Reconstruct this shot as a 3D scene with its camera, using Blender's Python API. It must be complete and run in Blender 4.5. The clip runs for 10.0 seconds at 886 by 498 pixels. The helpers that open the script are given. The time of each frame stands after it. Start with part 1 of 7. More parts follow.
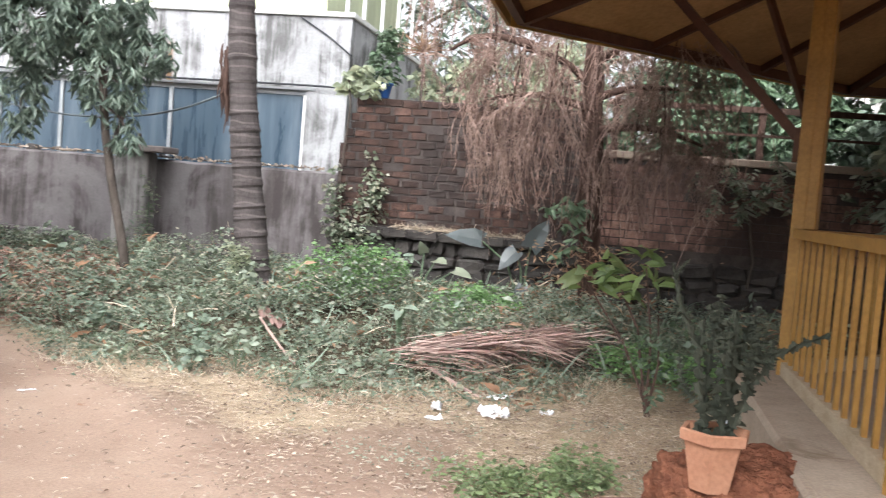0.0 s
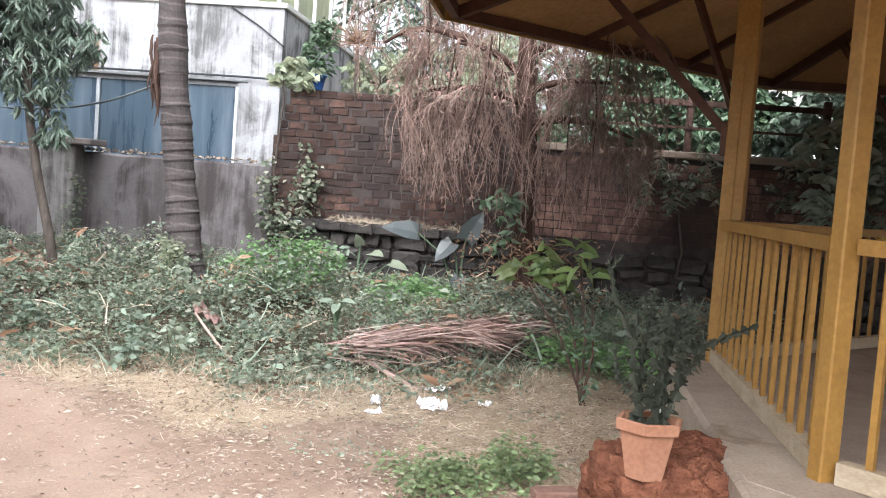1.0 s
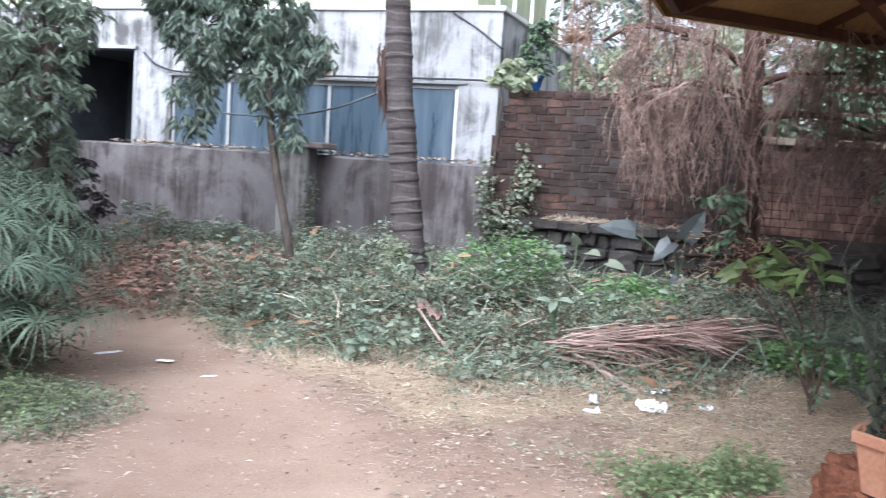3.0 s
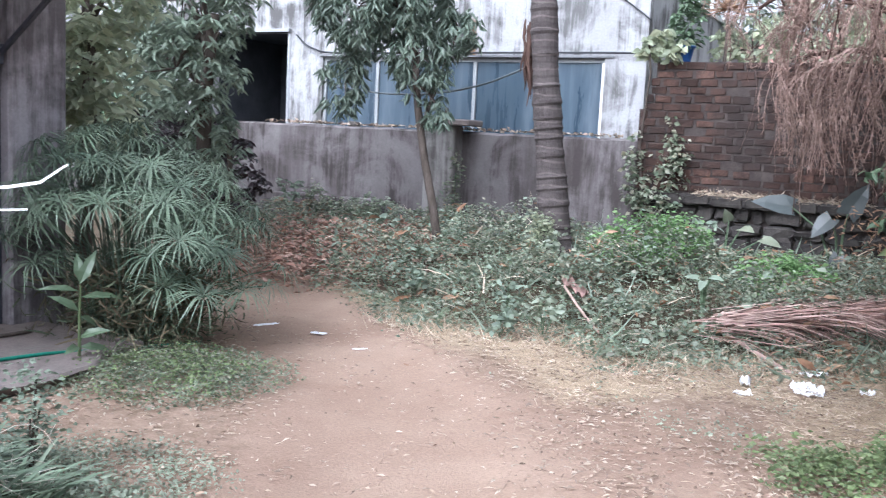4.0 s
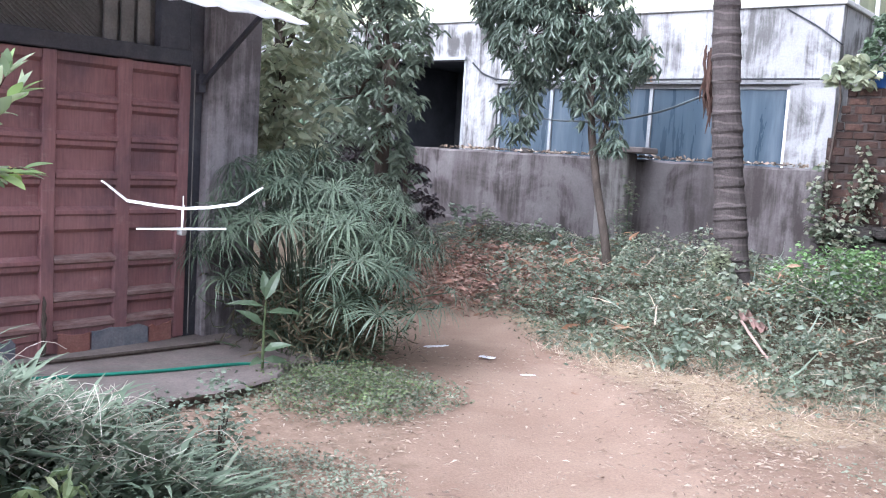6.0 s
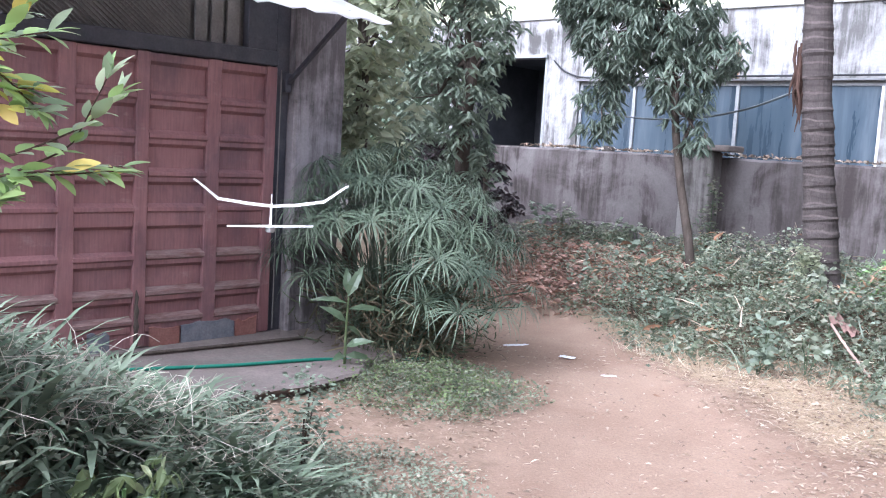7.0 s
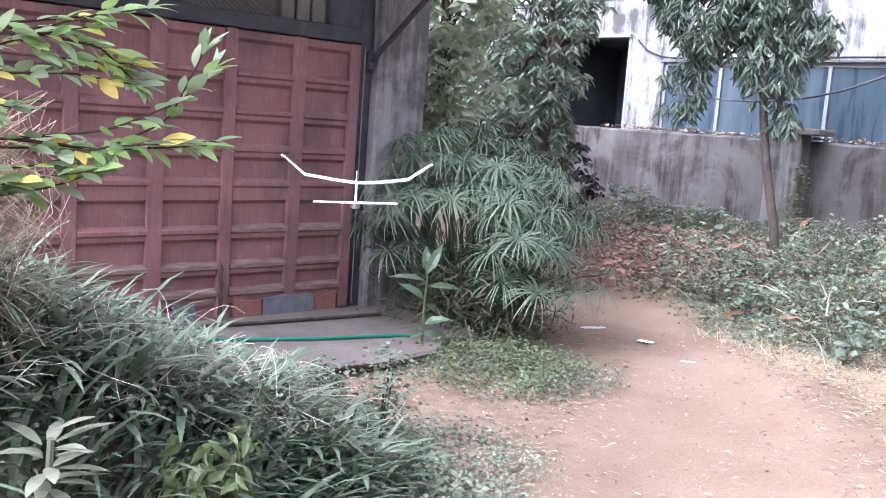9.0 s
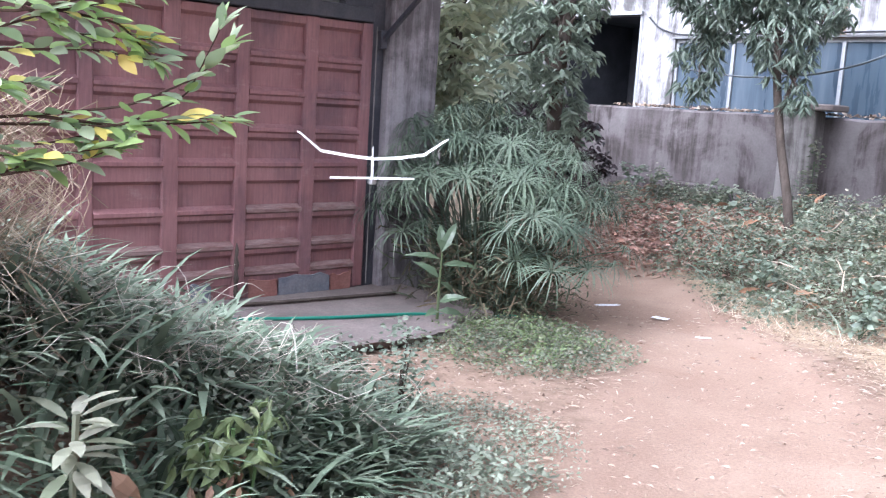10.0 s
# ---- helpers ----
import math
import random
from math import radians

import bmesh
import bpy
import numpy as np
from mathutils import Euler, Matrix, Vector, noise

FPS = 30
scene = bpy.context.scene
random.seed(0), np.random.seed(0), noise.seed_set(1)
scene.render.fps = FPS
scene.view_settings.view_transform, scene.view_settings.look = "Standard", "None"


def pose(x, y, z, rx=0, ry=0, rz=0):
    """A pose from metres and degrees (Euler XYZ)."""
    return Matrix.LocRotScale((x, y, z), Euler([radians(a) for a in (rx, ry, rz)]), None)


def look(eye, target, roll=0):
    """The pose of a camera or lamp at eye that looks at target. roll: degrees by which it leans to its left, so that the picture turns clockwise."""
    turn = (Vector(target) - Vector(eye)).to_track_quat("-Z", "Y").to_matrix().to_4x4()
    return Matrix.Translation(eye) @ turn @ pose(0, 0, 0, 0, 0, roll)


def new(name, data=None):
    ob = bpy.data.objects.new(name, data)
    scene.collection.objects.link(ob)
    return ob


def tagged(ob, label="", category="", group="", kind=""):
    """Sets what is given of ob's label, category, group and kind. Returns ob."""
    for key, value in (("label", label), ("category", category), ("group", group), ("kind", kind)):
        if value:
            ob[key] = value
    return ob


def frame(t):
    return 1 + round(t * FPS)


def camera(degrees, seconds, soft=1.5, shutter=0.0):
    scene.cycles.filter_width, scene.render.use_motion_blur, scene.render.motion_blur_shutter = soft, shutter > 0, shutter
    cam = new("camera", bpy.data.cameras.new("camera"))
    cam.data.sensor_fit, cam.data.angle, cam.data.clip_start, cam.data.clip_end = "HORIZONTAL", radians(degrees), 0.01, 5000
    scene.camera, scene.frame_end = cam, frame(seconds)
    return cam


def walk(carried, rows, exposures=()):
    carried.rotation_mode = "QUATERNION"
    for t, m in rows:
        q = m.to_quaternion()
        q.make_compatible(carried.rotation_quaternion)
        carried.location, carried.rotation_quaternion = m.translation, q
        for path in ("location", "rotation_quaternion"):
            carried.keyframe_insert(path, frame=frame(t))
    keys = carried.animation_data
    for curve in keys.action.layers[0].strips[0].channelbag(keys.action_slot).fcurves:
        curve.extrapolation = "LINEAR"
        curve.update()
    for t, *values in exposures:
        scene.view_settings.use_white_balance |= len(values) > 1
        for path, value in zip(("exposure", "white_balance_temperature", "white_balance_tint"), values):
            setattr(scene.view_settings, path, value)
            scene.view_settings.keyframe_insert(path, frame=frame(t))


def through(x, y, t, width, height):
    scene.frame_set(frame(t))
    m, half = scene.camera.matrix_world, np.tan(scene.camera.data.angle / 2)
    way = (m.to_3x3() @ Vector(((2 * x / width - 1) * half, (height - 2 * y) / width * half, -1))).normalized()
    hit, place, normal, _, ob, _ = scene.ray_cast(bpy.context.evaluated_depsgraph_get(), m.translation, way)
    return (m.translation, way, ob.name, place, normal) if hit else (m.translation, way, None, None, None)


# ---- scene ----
# Camera and its walk: a person turning on the spot.
cam = camera(50.95, 10.0, soft=1.05, shutter=0.5)
PATH = [
    (0.0, pose(0.043, 0.180, 1.515, 86.58, -4.59, 10.32)),
    (0.5, pose(0.018, 0.144, 1.545, 86.55, -4.50, 7.16)),
    (1.0, pose(0.017, 0.137, 1.550, 86.22, -4.31, 6.18)),
    (1.5, pose(-0.022, 0.129, 1.559, 85.80, -3.99, 10.35)),
    (2.0, pose(-0.015, 0.150, 1.528, 85.82, -4.52, 15.49)),
    (2.2, pose(-0.020, 0.140, 1.522, 85.78, -4.53, 15.96)),
    (3.3, pose(-0.006, 0.006, 1.595, 84.68, -3.24, 22.37)),
    (3.5, pose(-0.024, -0.003, 1.587, 84.54, -3.06, 24.98)),
    (4.0, pose(0.001, -0.000, 1.600, 83.04, -2.83, 28.13)),
    (4.5, pose(-0.012, -0.026, 1.601, 84.19, -2.46, 31.40)),
    (5.0, pose(-0.014, -0.034, 1.606, 84.61, -2.76, 35.89)),
    (5.2, pose(-0.005, -0.035, 1.610, 84.63, -3.24, 36.84)),
    (6.3, pose(-0.023, -0.042, 1.606, 83.97, -3.32, 38.79)),
    (6.5, pose(-0.028, -0.036, 1.609, 83.96, -3.35, 39.27)),
    (7.0, pose(-0.026, -0.062, 1.609, 83.64, -3.41, 43.35)),
    (7.5, pose(-0.028, -0.055, 1.610, 83.40, -3.53, 43.24)),
    (8.0, pose(-0.044, -0.059, 1.601, 83.27, -3.51, 42.92)),
    (8.5, pose(-0.041, -0.079, 1.604, 82.36, -3.79, 46.64)),
    (9.0, pose(-0.046, -0.086, 1.604, 82.08, -4.15, 48.09)),
    (9.5, pose(-0.051, -0.086, 1.597, 81.59, -3.97, 47.92)),
    (10.0, pose(-0.054, -0.111, 1.572, 80.98, -3.49, 48.66)),
]
EXPOSURES = [
    (0.0, 1.52, 6200, 10),
    (1.5, 1.55, 5900, 10),
    (3.5, 1.42, 5550, 12),
    (6.5, 1.54, 5600, 17),
    (10.0, 1.80, 5600, 19),
]
walk(cam, PATH, EXPOSURES)

# Overcast daylight: a bright even sky and a weak wide sun.
world = bpy.data.worlds.new("world")
scene.world = world
world.use_nodes = True
wn, wl = world.node_tree.nodes, world.node_tree.links
sky = wn.new("ShaderNodeTexSky")
sky.sky_type, sky.sun_disc = "NISHITA", False
sky.sun_elevation, sky.sun_rotation = radians(45), radians(189)
sky.air_density, sky.dust_density, sky.ozone_density = 1.0, 6.0, 1.0
soften = wn.new("ShaderNodeHueSaturation")
soften.inputs["Saturation"].default_value = 0.12
wl.new(sky.outputs[0], soften.inputs["Color"])
wl.new(soften.outputs[0], wn["Background"].inputs[0])
wn["Background"].inputs[1].default_value = 0.15
sun_data = bpy.data.lights.new("sun", "SUN")
sun_data.energy, sun_data.angle, sun_data.color = 0.75, radians(60), (1.0, 0.97, 0.94)
sun = new("sun", sun_data)
sun.matrix_world = look((-1.9, -7.8, 11.8), (0, 4, 0))

# ---- materials ----
def base_mat(name, rough=0.8, spec=0.3, metal=0.0):
    m = bpy.data.materials.new(name)
    m.use_nodes = True
    nt = m.node_tree
    b = nt.nodes["Principled BSDF"]
    b.inputs["Roughness"].default_value = rough
    b.inputs["Specular IOR Level"].default_value = spec
    b.inputs["Metallic"].default_value = metal
    return m, nt, b


def coords(nt, stretch=(1, 1, 1)):
    tc = nt.nodes.new("ShaderNodeTexCoord")
    mp = nt.nodes.new("ShaderNodeMapping")
    mp.inputs["Scale"].default_value = stretch
    nt.links.new(tc.outputs["Object"], mp.inputs["Vector"])
    return mp.outputs[0]


def noise_tex(nt, vec, scale, detail=5.0, rough=0.6, distort=0.0):
    n = nt.nodes.new("ShaderNodeTexNoise")
    n.inputs["Scale"].default_value, n.inputs["Detail"].default_value = scale, detail
    n.inputs["Roughness"].default_value, n.inputs["Distortion"].default_value = rough, distort
    nt.links.new(vec, n.inputs["Vector"])
    return n.outputs["Fac"]


def ramp(nt, fac, stops):
    r = nt.nodes.new("ShaderNodeValToRGB")
    e = r.color_ramp.elements
    while len(e) < len(stops):
        e.new(0.5)
    for el, (p, c) in zip(e, stops):
        el.position, el.color = p, (*c, 1) if len(c) == 3 else c
    nt.links.new(fac, r.inputs[0])
    return r.outputs[0]


def grey(a):
    return (a, a, a)


def mix(nt, fac, a, b, mode="MIX"):
    x = nt.nodes.new("ShaderNodeMix")
    x.data_type, x.blend_type = "RGBA", mode
    for sock, v in ((x.inputs[0], fac), (x.inputs[6], a), (x.inputs[7], b)):
        if isinstance(v, (int, float)):
            sock.default_value = v
        elif isinstance(v, tuple):
            sock.default_value = (*v, 1)
        else:
            nt.links.new(v, sock)
    return x.outputs[2]


def bump(nt, b, fac, strength, dist):
    n = nt.nodes.new("ShaderNodeBump")
    n.inputs["Strength"].default_value, n.inputs["Distance"].default_value = strength, dist
    nt.links.new(fac, n.inputs["Height"])
    nt.links.new(n.outputs[0], b.inputs["Normal"])


def rand_object(nt):
    return nt.nodes.new("ShaderNodeObjectInfo").outputs["Random"]


def rand_island(nt):
    return nt.nodes.new("ShaderNodeNewGeometry").outputs["Random Per Island"]


def simple_mat(name, c1, c2, scale=6, rough=0.75, spec=0.3, fine=60, bs=0.3, bd=0.004, stretch=(1, 1, 1), stain=None, metal=0.0, vary=0.0):
    """Two-colour surface with grain, a larger blotch and relief."""
    m, nt, b = base_mat(name, rough, spec, metal)
    v = coords(nt, stretch)
    big = noise_tex(nt, v, scale, 6, 0.65)
    small = noise_tex(nt, v, fine, 4, 0.6)
    col = ramp(nt, big, [(0.32, c1), (0.68, c2)])
    col = mix(nt, 0.55, col, ramp(nt, small, [(0.25, grey(0.62)), (0.75, grey(1.25))]), "MULTIPLY")
    if stain:
        sc, thick, colour, st = stain
        s = noise_tex(nt, coords(nt, st), sc, 7, 0.7, 0.6)
        col = mix(nt, ramp(nt, s, [(thick, grey(0)), (thick + 0.14, grey(1))]), col, colour)
    if vary:
        col = mix(nt, vary, col, ramp(nt, rand_object(nt), [(0.0, grey(0.35)), (1.0, grey(1.5))]), "MULTIPLY")
    nt.links.new(col, b.inputs["Base Color"])
    bump(nt, b, small, bs, bd)
    return m


def dusty(c, g=1.5, wash=0.22):
    """A leaf colour under a film of pale dust."""
    lum = 0.3 * c[0] + 0.6 * c[1] + 0.1 * c[2]
    return tuple(min(0.7, g * (q * (1 - wash) + lum * wash * w)) for q, w in zip(c, (1.0, 1.0, 1.05)))


def leaf_mat(name, colours, rough=0.5, through=0.25, spec=0.4):
    """Leaves, each with its own shade; some light passes through."""
    m, nt, b = base_mat(name, rough, spec)
    n = len(colours)
    r = nt.nodes.new("ShaderNodeValToRGB")
    r.color_ramp.interpolation = "LINEAR"
    e = r.color_ramp.elements
    while len(e) < n:
        e.new(0.5)
    for i, (el, c) in enumerate(zip(e, colours)):
        el.position, el.color = i / max(1, n - 1), (*dusty(c), 1)
    nt.links.new(rand_island(nt), r.inputs[0])
    patch = noise_tex(nt, coords(nt), 2.2, 3, 0.6)
    col = mix(nt, 0.8, r.outputs[0], ramp(nt, patch, [(0.3, grey(0.6)), (0.7, grey(1.3))]), "MULTIPLY")
    nt.links.new(col, b.inputs["Base Color"])
    t = nt.nodes.new("ShaderNodeBsdfTranslucent")
    nt.links.new(col, t.inputs["Color"])
    s = nt.nodes.new("ShaderNodeMixShader")
    s.inputs[0].default_value = through
    out = nt.nodes["Material Output"]
    nt.links.new(b.outputs[0], s.inputs[1])
    nt.links.new(t.outputs[0], s.inputs[2])
    nt.links.new(s.outputs[0], out.inputs["Surface"])
    return m


def ground_mat():
    m, nt, b = base_mat("earth", 0.95, 0.15)
    v = coords(nt)
    big, mid, fine = noise_tex(nt, v, 0.9, 6, 0.6), noise_tex(nt, v, 7, 7, 0.7), noise_tex(nt, v, 70, 5, 0.7)
    at = nt.nodes.new("ShaderNodeAttribute")
    at.attribute_name = "cover"
    sep = nt.nodes.new("ShaderNodeSeparateColor")
    nt.links.new(at.outputs["Color"], sep.inputs[0])
    rough_soil = mix(nt, ramp(nt, mid, [(0.35, grey(0)), (0.65, grey(1))]), (0.205, 0.145, 0.108), (0.33, 0.245, 0.185))
    trodden = mix(nt, ramp(nt, big, [(0.35, grey(0)), (0.65, grey(1))]), (0.27, 0.186, 0.14), (0.355, 0.26, 0.20))
    trodden = mix(nt, ramp(nt, mid, [(0.52, grey(0)), (0.72, grey(0.5))]), trodden, (0.325, 0.232, 0.178))
    straw = mix(nt, ramp(nt, fine, [(0.35, grey(0)), (0.65, grey(1))]), (0.27, 0.20, 0.135), (0.46, 0.37, 0.265))
    # Shade beneath the plants, painted as a darker earth colour.
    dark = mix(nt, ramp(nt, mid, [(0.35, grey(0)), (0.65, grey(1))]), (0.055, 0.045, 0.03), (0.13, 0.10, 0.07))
    wob = nt.nodes.new("ShaderNodeMath")
    wob.operation = "MULTIPLY_ADD"
    nt.links.new(mid, wob.inputs[0])
    wob.inputs[1].default_value, wob.inputs[2].default_value = 0.9, -0.45

    def edge(ch):
        a = nt.nodes.new("ShaderNodeMath")
        a.operation = "ADD"
        nt.links.new(sep.outputs[ch], a.inputs[0])
        nt.links.new(wob.outputs[0], a.inputs[1])
        return ramp(nt, a.outputs[0], [(0.25, grey(0)), (0.75, grey(1))])

    col = mix(nt, edge(0), rough_soil, trodden)
    col = mix(nt, edge(1), col, straw)
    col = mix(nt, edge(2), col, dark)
    col = mix(nt, 0.6, col, ramp(nt, fine, [(0.3, grey(0.7)), (0.7, grey(1.25))]), "MULTIPLY")
    nt.links.new(col, b.inputs["Base Color"])
    bump(nt, b, fine, 0.5, 0.02)
    return m


def fade(nt, val, a, b):
    """1 below a, 0 above b."""
    r = nt.nodes.new("ShaderNodeMapRange")
    r.inputs[1].default_value, r.inputs[2].default_value, r.inputs[3].default_value, r.inputs[4].default_value = a, b, 1.0, 0.0
    nt.links.new(val, r.inputs[0])
    return r.outputs[0]


def plaster_mat(name, c1, c2, dirt, amount, rust=None, band_strength=0.6):
    """Weathered plaster with long rain streaks, mould blots and hairline grain."""
    m, nt, b = base_mat(name, 0.85, 0.2)
    v = coords(nt)
    blot = noise_tex(nt, v, 1.3, 8, 0.65, 0.4)
    streak = noise_tex(nt, coords(nt, (4.5, 4.5, 0.35)), 1.5, 7, 0.7, 0.3)
    fine = noise_tex(nt, v, 45, 5, 0.65)
    col = mix(nt, ramp(nt, blot, [(0.35, grey(0)), (0.65, grey(1))]), c1, c2)
    both = nt.nodes.new("ShaderNodeMath")
    both.operation = "MULTIPLY"
    nt.links.new(blot, both.inputs[0])
    nt.links.new(streak, both.inputs[1])
    col = mix(nt, ramp(nt, both.outputs[0], [(amount, grey(0)), (amount + 0.10, grey(0.85))]), col, dirt)
    band = noise_tex(nt, coords(nt, (1.6, 1.6, 0.12)), 1.1, 4, 0.6, 0.4)
    col = mix(nt, ramp(nt, band, [(0.5, grey(0)), (0.6, grey(band_strength))]), col, tuple(0.5 * (p + q) for p, q in zip(c2, dirt)))
    if rust:
        sx = nt.nodes.new("ShaderNodeSeparateXYZ")
        nt.links.new(v, sx.inputs[0])
        near = nt.nodes.new("ShaderNodeMath")
        near.operation = "SUBTRACT"
        nt.links.new(sx.outputs[0], near.inputs[0])
        near.inputs[1].default_value = rust[0]
        ab = nt.nodes.new("ShaderNodeMath")
        ab.operation = "ABSOLUTE"
        nt.links.new(near.outputs[0], ab.inputs[0])
        col = mix(nt, mix(nt, 1.0, ramp(nt, ab.outputs[0], [(0.015, grey(0.6)), (0.06, grey(0))]),
                          fade(nt, sx.outputs[2], 3.18, 3.34), "MULTIPLY"), col, rust[1])
    col = mix(nt, 0.5, col, ramp(nt, fine, [(0.3, grey(0.75)), (0.7, grey(1.15))]), "MULTIPLY")
    nt.links.new(col, b.inputs["Base Color"])
    bump(nt, b, fine, 0.35, 0.006)
    return m


def pane_mat():
    """Dusty tinted glass, streaked by rain."""
    m, nt, b = base_mat("dusty_blue_glass", 0.25, 0.5)
    streak = noise_tex(nt, coords(nt, (3.2, 3.2, 0.4)), 1.4, 5, 0.6, 0.3)
    col = ramp(nt, streak, [(0.28, (0.032, 0.052, 0.075)), (0.52, (0.06, 0.09, 0.12)), (0.8, (0.125, 0.16, 0.195))])
    nt.links.new(col, b.inputs["Base Color"])
    nt.links.new(ramp(nt, streak, [(0.3, grey(0.15)), (0.7, grey(0.6))]), b.inputs["Roughness"])
    return m


def door_mat():
    m, nt, b = base_mat("red_paint", 0.55, 0.35)
    v = coords(nt)
    big = noise_tex(nt, v, 2.2, 6, 0.6)
    grain = noise_tex(nt, coords(nt, (14, 14, 1.2)), 4, 5, 0.6)
    wear = noise_tex(nt, coords(nt, (1, 1, 2.2)), 5, 9, 0.72, 0.3)
    col = mix(nt, ramp(nt, big, [(0.3, grey(0)), (0.7, grey(1))]), (0.255, 0.124, 0.126), (0.375, 0.198, 0.196))
    col = mix(nt, ramp(nt, wear, [(0.56, grey(0)), (0.74, grey(0.75))]), col, (0.43, 0.29, 0.275))
    smear = noise_tex(nt, coords(nt, (1, 1.2, 0.6)), 1.7, 7, 0.68, 0.5)
    col = mix(nt, ramp(nt, smear, [(0.46, grey(0)), (0.66, grey(0.75))]), col, (0.155, 0.098, 0.112))
    col = mix(nt, 0.5, col, ramp(nt, grain, [(0.3, grey(0.65)), (0.7, grey(1.2))]), "MULTIPLY")
    nt.links.new(col, b.inputs["Base Color"])
    nt.links.new(ramp(nt, wear, [(0.4, grey(0.4)), (0.7, grey(0.75))]), b.inputs["Roughness"])
    bump(nt, b, grain, 0.25, 0.003)
    return m


def brick_mat(name, c1, c2, joined=False):
    """Old brick: each its own shade, black mould spread over the wall in drifts, pale lime bloom in spots."""
    m, nt, b = base_mat(name, 0.92, 0.15)
    place = nt.nodes.new("ShaderNodeNewGeometry").outputs["Position"]
    mid, fine = noise_tex(nt, place, 9, 6, 0.7), noise_tex(nt, place, 70, 5, 0.65)
    col = ramp(nt, rand_island(nt) if joined else rand_object(nt), [(0.0, c1), (0.75, c2), (1.0, tuple(1.25 * q for q in c2))])
    col = mix(nt, ramp(nt, mid, [(0.4, grey(0)), (0.65, grey(0.8))]), col, tuple(0.55 * q for q in c1))
    drift = noise_tex(nt, place, 0.9, 8, 0.62, 0.5)
    col = mix(nt, ramp(nt, drift, [(0.42, grey(0)), (0.60, grey(0.85))]), col, (0.036, 0.029, 0.027))
    bloom = noise_tex(nt, place, 3.4, 7, 0.7, 0.3)
    col = mix(nt, ramp(nt, bloom, [(0.62, grey(0)), (0.72, grey(0.5))]), col, (0.19, 0.15, 0.135))
    col = mix(nt, 0.55, col, ramp(nt, fine, [(0.25, grey(0.55)), (0.75, grey(1.3))]), "MULTIPLY")
    nt.links.new(col, b.inputs["Base Color"])
    bump(nt, b, fine, 0.7, 0.012)
    return m


EARTH = ground_mat()
WHITE_WALL = plaster_mat("white_limewash", (0.4181, 0.4181, 0.4245), (0.3421, 0.3421, 0.3452), (0.06651, 0.06335, 0.06018), 0.228, (-6.02, (0.2497, 0.1298, 0.04163)), 0.3)
GREEN_WALL = plaster_mat("pale_green_paint", (0.58, 0.62, 0.42), (0.50, 0.54, 0.37), (0.25, 0.26, 0.2), 0.42)
CEMENT_WALL = plaster_mat("old_cement", (0.1934, 0.1762, 0.1771), (0.1153, 0.101, 0.1002), (0.04836, 0.0396, 0.03802), 0.23)
BUTTRESS = plaster_mat("pale_cement", (0.33, 0.315, 0.305), (0.23, 0.215, 0.205), (0.08, 0.07, 0.065), 0.23)
PILLAR = plaster_mat("bare_concrete", (0.3991, 0.3678, 0.3825), (0.2571, 0.2346, 0.2441), (0.09642, 0.08641, 0.08723), 0.205)
PALE_CONCRETE = simple_mat("worn_concrete", (0.27, 0.2111, 0.1663), (0.36, 0.2898, 0.2306), 3, 0.9, 0.2, 50, 0.4, 0.008, stain=(2.2, 0.58, (0.171, 0.1242, 0.08694), (1, 1, 1)))
APRON = simple_mat("grey_apron", (0.1713, 0.146, 0.1368), (0.253, 0.2173, 0.2024), 3, 0.9, 0.2, 60, 0.4, 0.006, stain=(2.5, 0.6, (0.1644, 0.146, 0.1334), (1, 1, 1)))
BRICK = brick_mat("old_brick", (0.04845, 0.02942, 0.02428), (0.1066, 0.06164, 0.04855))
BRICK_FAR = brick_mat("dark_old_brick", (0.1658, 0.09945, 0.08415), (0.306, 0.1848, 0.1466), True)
MORTAR = simple_mat("dirty_mortar", (0.0405, 0.03442, 0.0324), (0.09113, 0.07493, 0.06885), 5, 0.95, 0.1, 70, 0.6, 0.01)
STONE = simple_mat("dark_rubble", (0.04026, 0.03588, 0.03468), (0.0804, 0.0714, 0.0648), 4, 0.9, 0.2, 30, 0.7, 0.02, vary=0.5)
PANE = pane_mat()
# Unlit, slightly hazy interior put into the colour as dark grey-blue.
ROOM_SHADE = simple_mat("painted_interior_shade", (0.044, 0.0484, 0.0572), (0.077, 0.0814, 0.0924), 3)
ALU = simple_mat("grey_aluminium", (0.286, 0.299, 0.313), (0.354, 0.367, 0.374), 4, 0.5, 0.4, 40, 0.1, 0.002)
WHITE_PAINT = simple_mat("white_paint", (0.634, 0.634, 0.616), (0.704, 0.704, 0.686), 4, 0.6, 0.4, 40, 0.1, 0.002)
DOOR_RED = door_mat()
DOOR_WORN = simple_mat("worn_door_wood", (0.20, 0.105, 0.095), (0.34, 0.255, 0.24), 9, 0.8, 0.2, 40, 0.4, 0.004, stretch=(3, 0.6, 3))
DARK_METAL = simple_mat("dark_metal", (0.045, 0.048, 0.063), (0.09, 0.09, 0.105), 5, 0.6, 0.4)
LATTICE = simple_mat("grey_lattice", (0.163, 0.156, 0.15), (0.237, 0.225, 0.213), 5, 0.8)
SHEET = leaf_mat("white_sheet", [(0.52, 0.53, 0.52), (0.55, 0.56, 0.55)], 0.5, 0.55, 0.3)
OCHRE = simple_mat("ochre_paint", (0.2678, 0.1412, 0.03315), (0.3749, 0.2068, 0.05083), 3, 0.5, 0.35, 35, 0.2, 0.003, stain=(4, 0.66, (0.2946, 0.1639, 0.05525), (1, 1, 0.4)))
